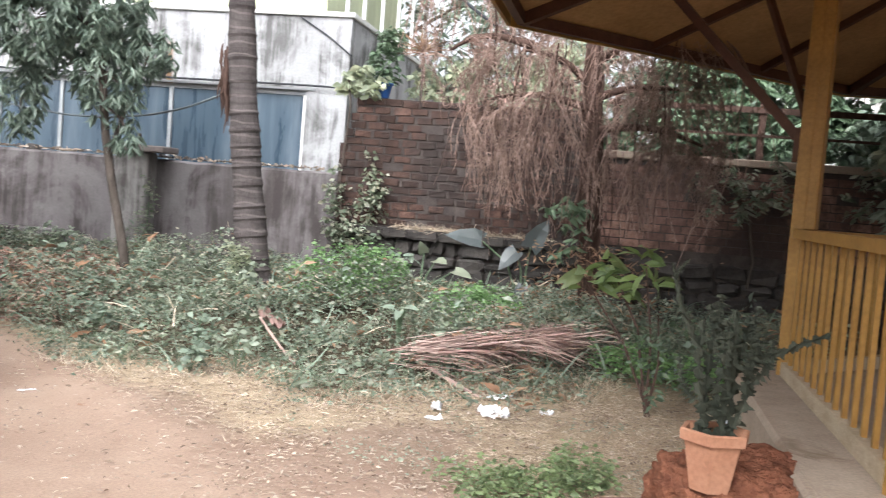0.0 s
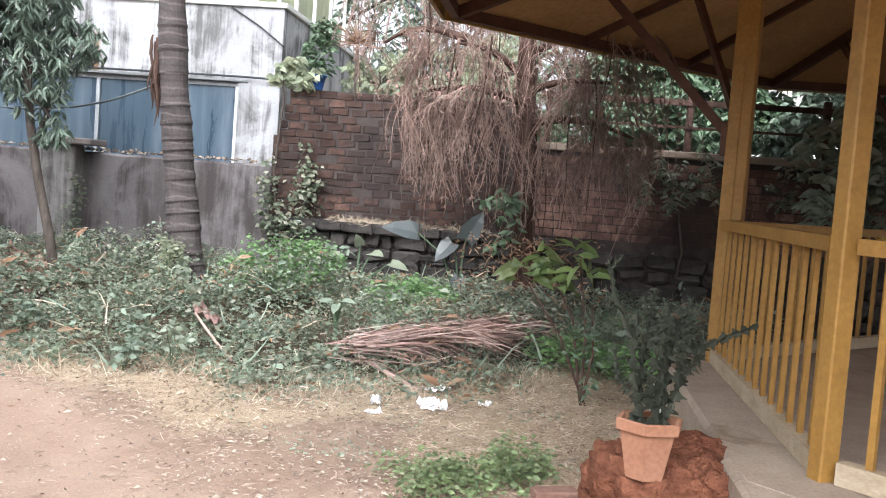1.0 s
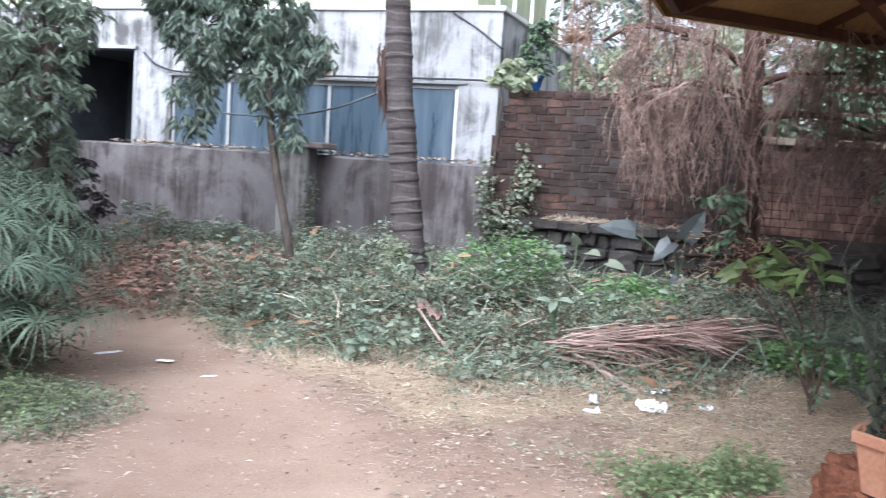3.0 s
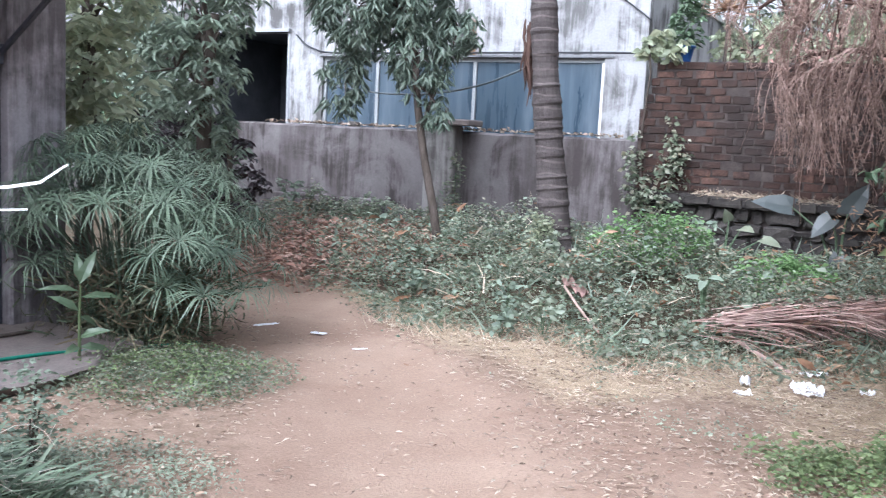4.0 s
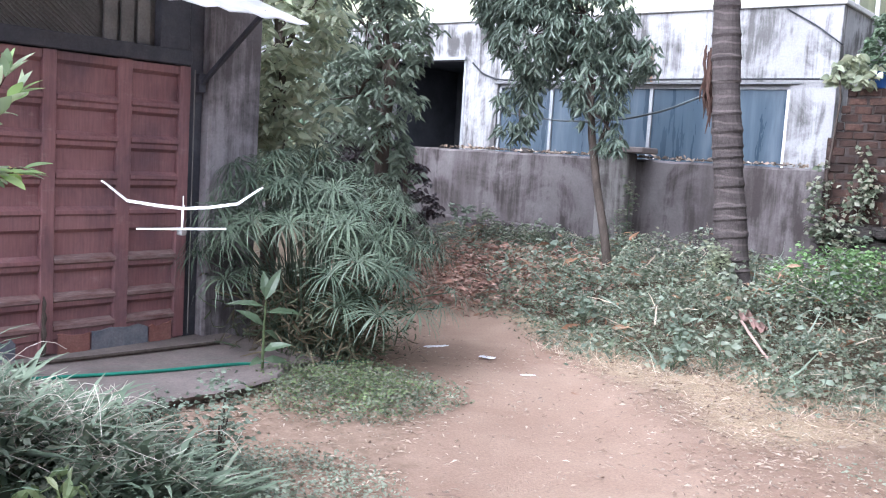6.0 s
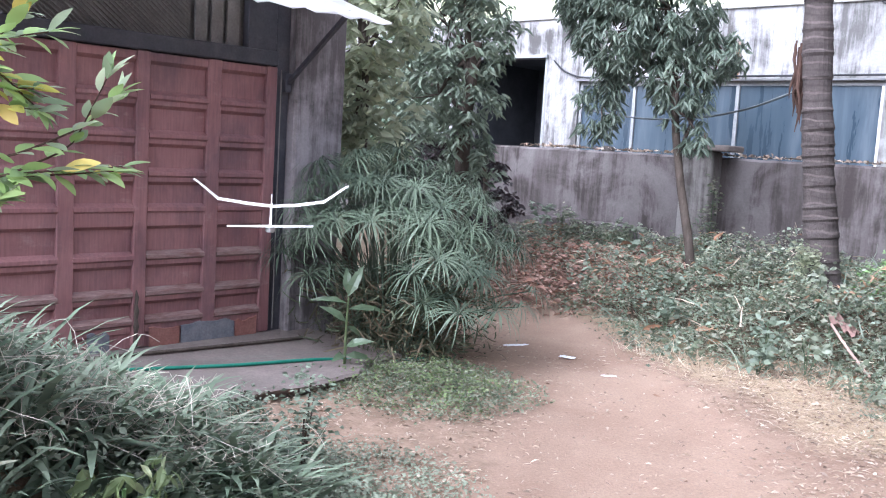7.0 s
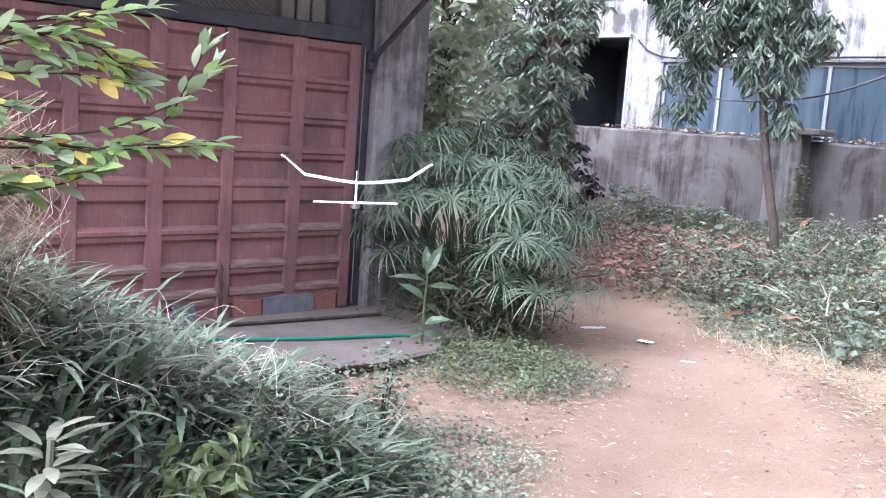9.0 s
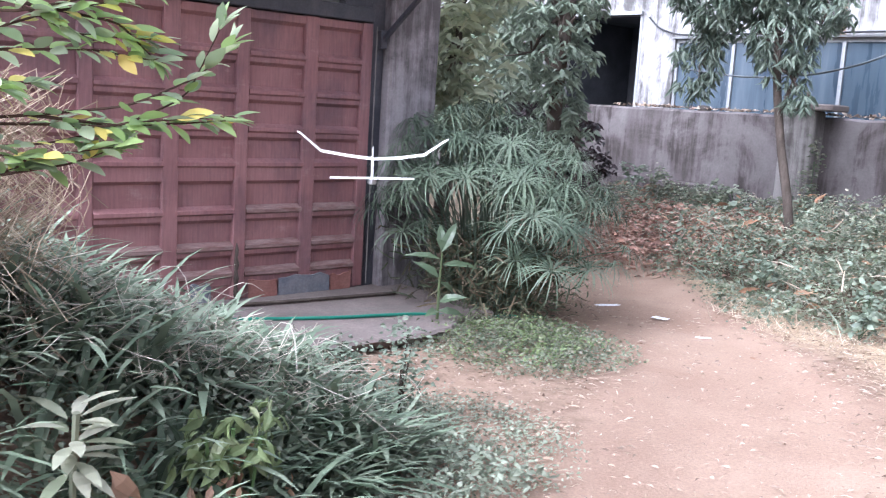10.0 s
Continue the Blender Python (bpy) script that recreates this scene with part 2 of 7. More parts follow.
ROOF_PLY = simple_mat("tan_roof_board", (0.336, 0.194, 0.0894), (0.448, 0.27, 0.129), 1.5, 0.8, 0.2, 20, 0.2, 0.003)
BARE_RAIL = simple_mat("weathered_rail", (0.36, 0.28, 0.19), (0.47, 0.385, 0.28), 4, 0.8, 0.2, 40, 0.3, 0.003, stretch=(1, 1, 3))
RAFTER = simple_mat("dark_brown_timber", (0.065, 0.028, 0.017), (0.10, 0.045, 0.028), 5, 0.6, 0.3)
def ring_bark():
    """Palm bark: grey-brown grain crossed by pale uneven leaf-scar rings."""
    m, nt, b = base_mat("palm_bark", 0.9, 0.2)
    v = coords(nt)
    big, small = noise_tex(nt, coords(nt, (1, 1, 2)), 3.5, 6, 0.65), noise_tex(nt, coords(nt, (3, 3, 1)), 26, 4, 0.6)
    col = ramp(nt, big, [(0.3, (0.048, 0.04, 0.039)), (0.7, (0.102, 0.087, 0.084))])
    w = nt.nodes.new("ShaderNodeTexWave")
    w.wave_type, w.bands_direction = "BANDS", "Z"
    w.inputs["Scale"].default_value, w.inputs["Distortion"].default_value = 2.3, 3.2
    w.inputs["Detail"].default_value, w.inputs["Detail Scale"].default_value = 2.0, 1.2
    nt.links.new(v, w.inputs["Vector"])
    col = mix(nt, ramp(nt, w.outputs["Fac"], [(0.0, grey(0.3)), (0.10, grey(0))]), col, (0.035, 0.028, 0.026))
    col = mix(nt, ramp(nt, w.outputs["Fac"], [(0.90, grey(0)), (0.99, grey(0.38))]), col, (0.20, 0.172, 0.16))
    col = mix(nt, 0.55, col, ramp(nt, small, [(0.25, grey(0.62)), (0.75, grey(1.25))]), "MULTIPLY")
    nt.links.new(col, b.inputs["Base Color"])
    bump(nt, b, small, 0.8, 0.015)
    return m


PALM_BARK = ring_bark()
BARK = simple_mat("grey_bark", (0.0615, 0.0491, 0.0405), (0.123, 0.101, 0.0867), 6, 0.9, 0.2, 40, 0.7, 0.01, stretch=(2, 2, 0.6))
RED_BARK = simple_mat("reddish_bark", (0.052, 0.0306, 0.0233), (0.104, 0.0643, 0.052), 5, 0.9, 0.2, 40, 0.7, 0.01, stretch=(2, 2, 0.5))
DRY_CREEPER = leaf_mat("dry_creeper", [(0.40, 0.36, 0.29), (0.30, 0.26, 0.21), (0.48, 0.44, 0.37)], 0.85, 0.15, 0.15)
DRY_VINE = leaf_mat("dry_vine", [(0.2231, 0.1349, 0.09984), (0.1451, 0.09126, 0.07121), (0.3011, 0.1989, 0.1521), (0.1895, 0.124, 0.09984)], 0.9, 0.15, 0.1)
STRAW = leaf_mat("straw", [(0.326, 0.255, 0.17), (0.44, 0.363, 0.261), (0.231, 0.171, 0.112), (0.283, 0.197, 0.123)], 0.9, 0.2, 0.1)
RED_LITTER = leaf_mat("reddish_litter", [(0.20, 0.10, 0.07), (0.13, 0.075, 0.055), (0.30, 0.19, 0.14), (0.24, 0.12, 0.075), (0.16, 0.11, 0.085)], 0.85, 0.1, 0.15)
LITTER = leaf_mat("leaf_litter", [(0.187, 0.116, 0.077), (0.33, 0.253, 0.182), (0.099, 0.0638, 0.044), (0.264, 0.187, 0.121), (0.363, 0.297, 0.22), (0.132, 0.088, 0.066)], 0.85, 0.1, 0.2)
FROND = leaf_mat("dead_frond", [(0.28, 0.165, 0.13), (0.179, 0.1, 0.08), (0.392, 0.26, 0.21), (0.34, 0.25, 0.20)], 0.75, 0.1, 0.3)
GREEN_A = leaf_mat("weed_green", [(0.0958, 0.131, 0.0693), (0.136, 0.168, 0.0994), (0.0657, 0.094, 0.0519), (0.175, 0.197, 0.126), (0.21, 0.212, 0.152), (0.149, 0.136, 0.0779)], 0.55, 0.25)
GREEN_BRIGHT = leaf_mat("fresh_green", [(0.10, 0.21, 0.05), (0.14, 0.26, 0.07), (0.075, 0.16, 0.045)], 0.5, 0.3)
GREEN_SUN = leaf_mat("yellow_green_leaf", [(0.09792, 0.1606, 0.02916), (0.1346, 0.1958, 0.03888), (0.0612, 0.1116, 0.02916), (0.1714, 0.2095, 0.0648)], 0.4, 0.3)
WEED_LIGHT = leaf_mat("light_weed_green", [(0.1105, 0.1615, 0.051), (0.1445, 0.204, 0.068), (0.085, 0.1275, 0.04675), (0.1785, 0.2125, 0.0935)], 0.5, 0.35)
GREEN_PALE = leaf_mat("pale_weed_green", [(0.1561, 0.1904, 0.1266), (0.1943, 0.2275, 0.16), (0.1266, 0.1587, 0.09734)], 0.55, 0.2)
GREEN_MANGO = leaf_mat("mango_green", [(0.05064, 0.07925, 0.05319), (0.08028, 0.1144, 0.0779), (0.114, 0.1537, 0.1064), (0.05916, 0.09237, 0.06656)], 0.38, 0.2, 0.5)
GREEN_YELLOW = leaf_mat("yellowish_green", [(0.264, 0.303, 0.187), (0.33, 0.369, 0.231), (0.187, 0.22, 0.138), (0.374, 0.385, 0.231)], 0.45, 0.5)
GREEN_DARK = leaf_mat("deep_green", [(0.0378, 0.07425, 0.0351), (0.0675, 0.1148, 0.054), (0.0945, 0.1485, 0.07425)], 0.42, 0.2, 0.5)
GREEN_GREY = leaf_mat("greyish_green", [(0.1089, 0.1518, 0.1029), (0.1573, 0.2057, 0.1397), (0.07865, 0.1089, 0.0726)], 0.5, 0.2)
# Red leaves taken down to near-black: the tree's shadow is in this colour.
SHADED_RED_LEAF = leaf_mat("shaded_red_leaf", [(0.022, 0.014, 0.018), (0.03, 0.016, 0.02), (0.02, 0.02, 0.022)], 0.5, 0.2)
PAPYRUS = leaf_mat("papyrus_green", [(0.06782, 0.1094, 0.06476), (0.1225, 0.1794, 0.1076), (0.04571, 0.07904, 0.04888), (0.1697, 0.228, 0.1406)], 0.45, 0.2, 0.45)
STRAP = leaf_mat("strap_green", [(0.06674, 0.1114, 0.06231), (0.1186, 0.172, 0.104), (0.1785, 0.2309, 0.1491), (0.05197, 0.08165, 0.05197)], 0.5, 0.15, 0.35)
BRANCH_LEAF = leaf_mat("sapling_green", [(0.21, 0.3438, 0.075), (0.28, 0.4263, 0.1125), (0.1537, 0.2475, 0.1), (0.2238, 0.2888, 0.175), (0.3637, 0.44, 0.25)], 0.4, 0.5)
YELLOW_LEAF = leaf_mat("yellow_leaf", [(0.6699, 0.462, 0.0198), (0.5775, 0.3465, 0.0198)], 0.5, 0.3)
BROWN_LEAF = leaf_mat("brown_leaf", [(0.224, 0.112, 0.052), (0.176, 0.104, 0.064), (0.28, 0.168, 0.088)], 0.8, 0.15, 0.1)
PALE_LEAF = leaf_mat("variegated_leaf", [(0.2281, 0.25, 0.1631), (0.2991, 0.2991, 0.2175), (0.1525, 0.185, 0.1034)], 0.5, 0.25)
SLATE_LEAF = leaf_mat("slate_leaf", [(0.0315, 0.0405, 0.0405), (0.0495, 0.0612, 0.0594)], 0.35, 0.1, 0.5)
CACTUS = simple_mat("cactus_skin", (0.01733, 0.02175, 0.01553), (0.04725, 0.0495, 0.03578), 9, 0.75, 0.12, 50, 0.5, 0.006, stain=(16, 0.61, (0.1733, 0.1613, 0.1215), (1, 1, 0.35)))
TERRACOTTA = simple_mat("terracotta", (0.3, 0.143, 0.0863), (0.36, 0.188, 0.12), 5, 0.85, 0.2, 50, 0.2, 0.003, stain=(5, 0.62, (0.435, 0.3, 0.217), (1, 1, 1)))
RED_SOIL = simple_mat("red_soil", (0.115, 0.045, 0.027), (0.235, 0.098, 0.058), 9, 0.95, 0.1, 28, 1.0, 0.04)
CLAY_BRICK = simple_mat("clay_brick", (0.16, 0.09, 0.07), (0.26, 0.15, 0.115), 8, 0.9, 0.2, 50, 0.5, 0.006)
PLASTIC_WHITE = simple_mat("white_plastic", (0.74, 0.75, 0.77), (0.82, 0.83, 0.85), 10, 0.45, 0.4, 60, 0.2, 0.003)
PLASTIC_BLUE = simple_mat("pale_blue_plastic", (0.38, 0.44, 0.52), (0.48, 0.53, 0.6), 10, 0.4, 0.4, 60, 0.2, 0.003)
BLUE_POT = simple_mat("blue_plastic", (0.02, 0.075, 0.25), (0.035, 0.11, 0.33), 6, 0.4, 0.4)
HOSE_GREEN = simple_mat("green_rubber", (0.01, 0.16, 0.11), (0.02, 0.21, 0.145), 8, 0.4, 0.4)
CABLE = simple_mat("black_rubber", (0.018, 0.02, 0.025), (0.035, 0.038, 0.045), 8, 0.5, 0.4)
PIPE_BLUE = simple_mat("dark_blue_pipe", (0.08, 0.095, 0.11), (0.13, 0.145, 0.155), 8, 0.4, 0.5)
PATCH_BLUE = simple_mat("blue_grey_filler", (0.15, 0.165, 0.20), (0.24, 0.24, 0.26), 9, 0.85)
PATCH_PINK = simple_mat("pink_filler", (0.26, 0.115, 0.095), (0.34, 0.17, 0.145), 9, 0.85)
FOAM = simple_mat("white_foam", (0.669, 0.669, 0.66), (0.739, 0.739, 0.73), 8, 0.6, 0.3, 50, 0.1, 0.002)
FAR_WALL = plaster_mat("pale_far_wall", (0.55, 0.53, 0.50), (0.42, 0.41, 0.39), (0.22, 0.21, 0.2), 0.36)
TILE_ROOF = simple_mat("pink_tile", (0.40, 0.23, 0.19), (0.5, 0.32, 0.27), 6, 0.8)

# ---- building helpers ----
rng = np.random.default_rng(7)


class Shape:
    """Collects vertices and faces of one mesh."""

    def __init__(self):
        self.v, self.f, self.n = [], [], 0

    def add(self, verts, faces):
        verts = np.asarray(verts, float).reshape(-1, 3)
        self.v.append(verts)
        self.f.extend([tuple(int(i) + self.n for i in f) for f in faces])
        self.n += len(verts)
        return self

    def box(self, x0, x1, y0, y1, z0, z1, ch=0.0):
        """A block with chamfered vertical and top edges."""
        if ch <= 0:
            p = [(x, y, z) for z in (z0, z1) for x, y in ((x0, y0), (x1, y0), (x1, y1), (x0, y1))]
            return self.add(p, [(3, 2, 1, 0), (4, 5, 6, 7), (0, 1, 5, 4), (1, 2, 6, 5), (2, 3, 7, 6), (3, 0, 4, 7)])

        def ring(i, c, z):
            a, b, d, e = x0 + i, x1 - i, y0 + i, y1 - i
            return [(a + c, d, z), (b - c, d, z), (b, d + c, z), (b, e - c, z), (b - c, e, z), (a + c, e, z), (a, e - c, z), (a, d + c, z)]
        p = ring(ch, ch * 0.5, z0) + ring(0, ch, z0 + ch) + ring(0, ch, z1 - ch) + ring(ch, ch * 0.5, z1)
        f = [tuple(range(7, -1, -1)), tuple(range(24, 32))]
        for k in range(3):
            f += [(8 * k + j, 8 * k + (j + 1) % 8, 8 * k + 8 + (j + 1) % 8, 8 * k + 8 + j) for j in range(8)]
        return self.add(p, f)

    def beam(self, a, b, w, h, up=(0, 0, 1)):
        """A squared bar from a to b."""
        a, b = np.array(a, float), np.array(b, float)
        d = (b - a) / np.linalg.norm(b - a)
        s = np.cross(d, up)
        s = s / np.linalg.norm(s)
        u = np.cross(s, d)
        p = [q + i * s * w / 2 + j * u * h / 2 for q in (a, b) for i, j in ((-1, -1), (1, -1), (1, 1), (-1, 1))]
        return self.add(p, [(0, 1, 2, 3), (7, 6, 5, 4), (0, 4, 5, 1), (1, 5, 6, 2), (2, 6, 7, 3), (3, 7, 4, 0)])

    def tube(self, pts, radii, n=6, cap=True):
        pts = np.asarray(pts, float)
        radii = np.broadcast_to(np.asarray(radii, float), (len(pts),))
        d = np.gradient(pts, axis=0)
        d /= np.linalg.norm(d, axis=1, keepdims=True) + 1e-9
        ref = np.array([0.31, 0.17, 0.93]) if abs(d[0][2]) < 0.9 else np.array([1.0, 0.13, 0.1])
        s = np.cross(d, ref)
        s /= np.linalg.norm(s, axis=1, keepdims=True) + 1e-9
        u = np.cross(s, d)
        an = np.linspace(0, 2 * np.pi, n, endpoint=False)
        ring = s[:, None] * np.cos(an)[None, :, None] + u[:, None] * np.sin(an)[None, :, None]
        verts = (pts[:, None] + ring * radii[:, None, None]).reshape(-1, 3)
        f = []
        for k in range(len(pts) - 1):
            f += [(k * n + j, k * n + (j + 1) % n, (k + 1) * n + (j + 1) % n, (k + 1) * n + j) for j in range(n)]
        if cap:
            f += [tuple(range(n - 1, -1, -1)), tuple(range((len(pts) - 1) * n, len(pts) * n))]
        return self.add(verts, f)

    def mesh(self, name, smooth=False):
        me = bpy.data.meshes.new(name)
        me.from_pydata(np.concatenate(self.v).tolist(), [], self.f)
        if smooth:
            me.polygons.foreach_set("use_smooth", [True] * len(me.polygons))
        me.update()
        return me


def thing(name, loc=(0, 0, 0), label="", category="", group="", kind="", rz=0):
    e = new(name)
    e.empty_display_size = 0.1
    e.matrix_world = pose(*loc, 0, 0, rz)
    return tagged(e, label, category, group, kind)


def part(name, shape, material, parent=None, label="", smooth=False, at=None):
    me = shape if isinstance(shape, bpy.types.Mesh) else shape.mesh(name, smooth)
    if not me.materials:
        me.materials.append(material)
    ob = new(name, me)
    if parent is not None:
        ob.parent = parent
    if at is not None:
        ob.matrix_basis = at
    if label:
        ob["label"] = label
    return ob


def structure(name, shape, material, label="", smooth=False):
    return tagged(part(name, shape, material, smooth=smooth), label, kind="structure")


def solid(name, shape, material, label, category, group="", smooth=False, loc=(0, 0, 0)):
    """A thing of one single piece."""
    ob = part(name, shape, material, smooth=smooth)
    ob.matrix_basis = pose(*loc)
    return tagged(ob, label, category, group)


# Leaf outlines: along y from the base, width in x, z is droop (times the leaf's length).
LEAF_SMALL = (np.array([(0, 0, 0), (-0.5, 0.45, 0.06), (0, 0.5, 0), (0.5, 0.45, 0.06), (0, 1, -0.12)]), [(0, 2, 1), (0, 3, 2), (1, 2, 4), (2, 3, 4)])
LEAF_LONG = (np.array([(0, 0, 0), (-0.5, 0.35, 0.05), (0, 0.38, 0.0), (0.5, 0.35, 0.05), (-0.38, 0.7, -0.06), (0, 0.72, -0.1), (0.38, 0.7, -0.06), (0, 1, -0.28)]),
             [(0, 2, 1), (0, 3, 2), (1, 2, 5, 4), (2, 3, 6, 5), (4, 5, 7), (5, 6, 7)])
LEAF_STRAP = (np.array([(-0.4, 0, 0), (0.4, 0, 0), (-0.5, 0.3, 0.04), (0.5, 0.3, 0.04), (-0.45, 0.6, -0.04), (0.45, 0.6, -0.04), (-0.28, 0.85, -0.2), (0.28, 0.85, -0.2), (0, 1, -0.36)]),
              [(0, 1, 3, 2), (2, 3, 5, 4), (4, 5, 7, 6), (6, 7, 8)])
BLADE = (np.array([(-0.5, 0, 0), (0.5, 0, 0), (-0.35, 0.55, 0.05), (0.35, 0.55, 0.05), (0, 1, -0.08)]), [(0, 1, 3, 2), (2, 3, 4)])


LEAF_BROAD = (np.array([(0, 0, 0)] + [(sx * w, t, dz) for t, w, dz in ((0.16, 0.30, 0.015), (0.36, 0.48, 0.02), (0.58, 0.48, 0.0), (0.78, 0.32, -0.05), (0.92, 0.14, -0.1)) for sx in (-1, 0, 1)] + [(0, 1, -0.13)]),
              [(0, 2, 1), (0, 3, 2)] + [(3 * k + 1 + j, 3 * k + 2 + j, 3 * k + 5 + j, 3 * k + 4 + j) for k in range(4) for j in range(2)] + [(13, 14, 16), (14, 15, 16)])


def unit(a):
    return a / (np.linalg.norm(a, axis=-1, keepdims=True) + 1e-9)


def leaves(shape, kind, pos, way, normal, length, width):
    """Adds one leaf at each place, pointing its way."""
    tv, tf = kind
    pos, way = np.asarray(pos, float), unit(np.asarray(way, float))
    n = len(pos)
    side = unit(np.cross(way, np.asarray(normal, float) + 1e-4))
    up = np.cross(side, way)
    length, width = np.broadcast_to(length, (n,)), np.broadcast_to(width, (n,))
    v = (pos[:, None] + side[:, None] * (tv[None, :, 0:1] * width[:, None, None])
         + way[:, None] * (tv[None, :, 1:2] * length[:, None, None]) + up[:, None] * (tv[None, :, 2:3] * length[:, None, None]))
    k = len(tv)
    off = (np.arange(n) * k + shape.n)
    for f in tf:
        shape.f.extend(map(tuple, (off[:, None] + np.array(f)[None]).tolist()))
    shape.v.append(v.reshape(-1, 3))
    shape.n += n * k
    return shape


def rand_dirs(n, low=-1.0, high=1.0):
    z, a = rng.uniform(low, high, n), rng.uniform(0, 2 * np.pi, n)
    r = np.sqrt(1 - z * z)
    return np.stack([r * np.cos(a), r * np.sin(a), z], -1)


def smooth_noise(x, y, s, seed=0.0):
    return np.array([noise.noise((a * s, b * s, seed)) for a, b in zip(np.ravel(x), np.ravel(y))]).reshape(np.shape(x))


def sstep(a, b, x):
    t = np.clip((np.asarray(x, float) - a) / (b - a), 0, 1)
    return t * t * (3 - 2 * t)


# ---- ground ----
TRACK = np.array([(0.6, -3.0), (-0.6, 0.6), (-1.7, 3.0), (-2.75, 4.7), (-4.2, 5.95), (-5.4, 6.75), (-6.8, 7.5)])


def track_distance(x, y):
    d = np.full(np.shape(x), 99.0)
    for a, b in zip(TRACK[:-1], TRACK[1:]):
        ab = b - a
        t = np.clip(((x - a[0]) * ab[0] + (y - a[1]) * ab[1]) / (ab @ ab), 0, 1)
        d = np.minimum(d, np.hypot(x - a[0] - t * ab[0], y - a[1] - t * ab[1]))
    return d


def weed_edge(x):
    """Where the weeds begin, going away from the open soil."""
    return 6.55 + 0.30 * np.sin(1.7 * x + 0.5) + 0.22 * np.sin(4.1 * x) + 0.75 * sstep(-2.2, -0.4, x) + 0.55 * sstep(-4.6, -6.2, x)


def ground_z(x, y):
    z = 0.24 * sstep(7.0, 10.6, y) * sstep(5.0, 1.5, x)
    z = z - 0.05 * sstep(0.8, 0.2, track_distance(x, y)) * sstep(8.0, 7.0, y)
    return z + 0.05 * sstep(-2.9, -3.6, x) * sstep(3.2, 2.0, y)


def ground():
    gx = np.concatenate([-np.geomspace(400, 12, 14), np.arange(-11.5, 6.0, 0.11), np.geomspace(6.5, 400, 14)])
    gy = np.concatenate([-np.geomspace(400, 3, 14), np.arange(-2.5, 13.0, 0.11), np.geomspace(13.6, 400, 14)])
    X, Y = np.meshgrid(gx, gy)
    near = (np.abs(X) < 13) & (Y < 14) & (Y > -4)
    Z = ground_z(X, Y)
    wob = np.zeros_like(Z)
    wob[near] = 0.035 * smooth_noise(X[near], Y[near], 1.1) + 0.018 * smooth_noise(X[near], Y[near], 4.3, 3.0)
    d = track_distance(X, Y)
    Z = Z + wob * (0.35 + 0.65 * sstep(0.5, 1.3, d))
    nx, ny = len(gx), len(gy)
    idx = np.arange(nx * ny).reshape(ny, nx)
    f = np.stack([idx[:-1, :-1], idx[:-1, 1:], idx[1:, 1:], idx[1:, :-1]], -1).reshape(-1, 4)
    s = Shape().add(np.stack([X, Y, Z], -1).reshape(-1, 3), f)
    me = s.mesh("ground", True)
    path = sstep(1.25, 0.35, d)
    path = np.maximum(path, 0.75 * sstep(5.6, 4.4, Y + 0.25 * X) * sstep(-4.0, -2.2, X) * sstep(1.5, -0.5, X))
    edge = weed_edge(X)
    straw = sstep(edge - 1.5, edge - 0.3, Y) * sstep(0.5, 1.1, d) * sstep(-6.5, -4.5, X)
    straw = np.maximum(straw, 0.9 * sstep(-1.2, -0.2, X + 0.2 * (Y - 6)) * sstep(4.4, 5.4, Y) * sstep(9.0, 8.0, Y))
    # Mask of the painted shade: under the weeds, the bank and the papyrus.
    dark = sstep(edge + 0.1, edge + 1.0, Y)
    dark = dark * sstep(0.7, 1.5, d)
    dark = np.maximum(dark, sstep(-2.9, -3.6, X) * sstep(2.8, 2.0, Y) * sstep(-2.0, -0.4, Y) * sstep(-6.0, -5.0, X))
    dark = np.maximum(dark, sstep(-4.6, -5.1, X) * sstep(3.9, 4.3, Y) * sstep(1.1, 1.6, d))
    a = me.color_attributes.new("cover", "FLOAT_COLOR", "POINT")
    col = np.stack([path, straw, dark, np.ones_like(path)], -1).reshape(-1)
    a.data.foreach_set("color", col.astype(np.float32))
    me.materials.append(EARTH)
    return tagged(new("ground", me), "pinkish bare soil with straw, earth painted darker as shade under weeds", kind="structure")


ground()

# ---- boundary walls at the back ----
HY = 12.05           # the house's front
WALL_TOP = 1.67
s = Shape()
gx = np.linspace(-14.0, -3.42, 60)
top = [(x, WALL_TOP + 0.004 * math.sin(5 * x) + 0.004 * math.sin(13 * x)) for x in gx]
s.add([q for x, z in top for q in ((x, 11.68, -0.2), (x, 11.68, z - 0.03), (x, 11.72, z), (x, 11.98, z), (x, 11.98, -0.2))],
      [(5 * i + j, 5 * i + 5 + j, 5 * i + 6 + j, 5 * i + 1 + j) for i in range(59) for j in range(4)] + [(295, 299, 298, 297, 296)])
wall_grey = structure("wall_grey", s, CEMENT_WALL, "old stained cement compound wall")
# buttress with a cap slab
s = Shape()
s.box(-6.40, -5.93, 11.42, 11.70, -0.1, 1.745, 0.02)
part("buttress", s, BUTTRESS, wall_grey, "paler bare cement buttress")
part("cap_slab", Shape().box(-6.40, -5.68, 11.34, 11.8, 1.745, 1.83, 0.015), APRON, wall_grey, "loose grey concrete cap slab")
# broken plinth strip along the wall's foot
part("plinth", Shape().box(-10.3, -7.2, 11.5, 11.69, -0.1, 0.62, 0.02), CEMENT_WALL, wall_grey)

# Unseen wall added behind the camera to hold back low southern skylight.
structure("wall_south", Shape().box(-9.2, 9.0, -7.3, -7.0, -0.2, 2.2), PILLAR, "unseen concrete wall added to block low southern light")

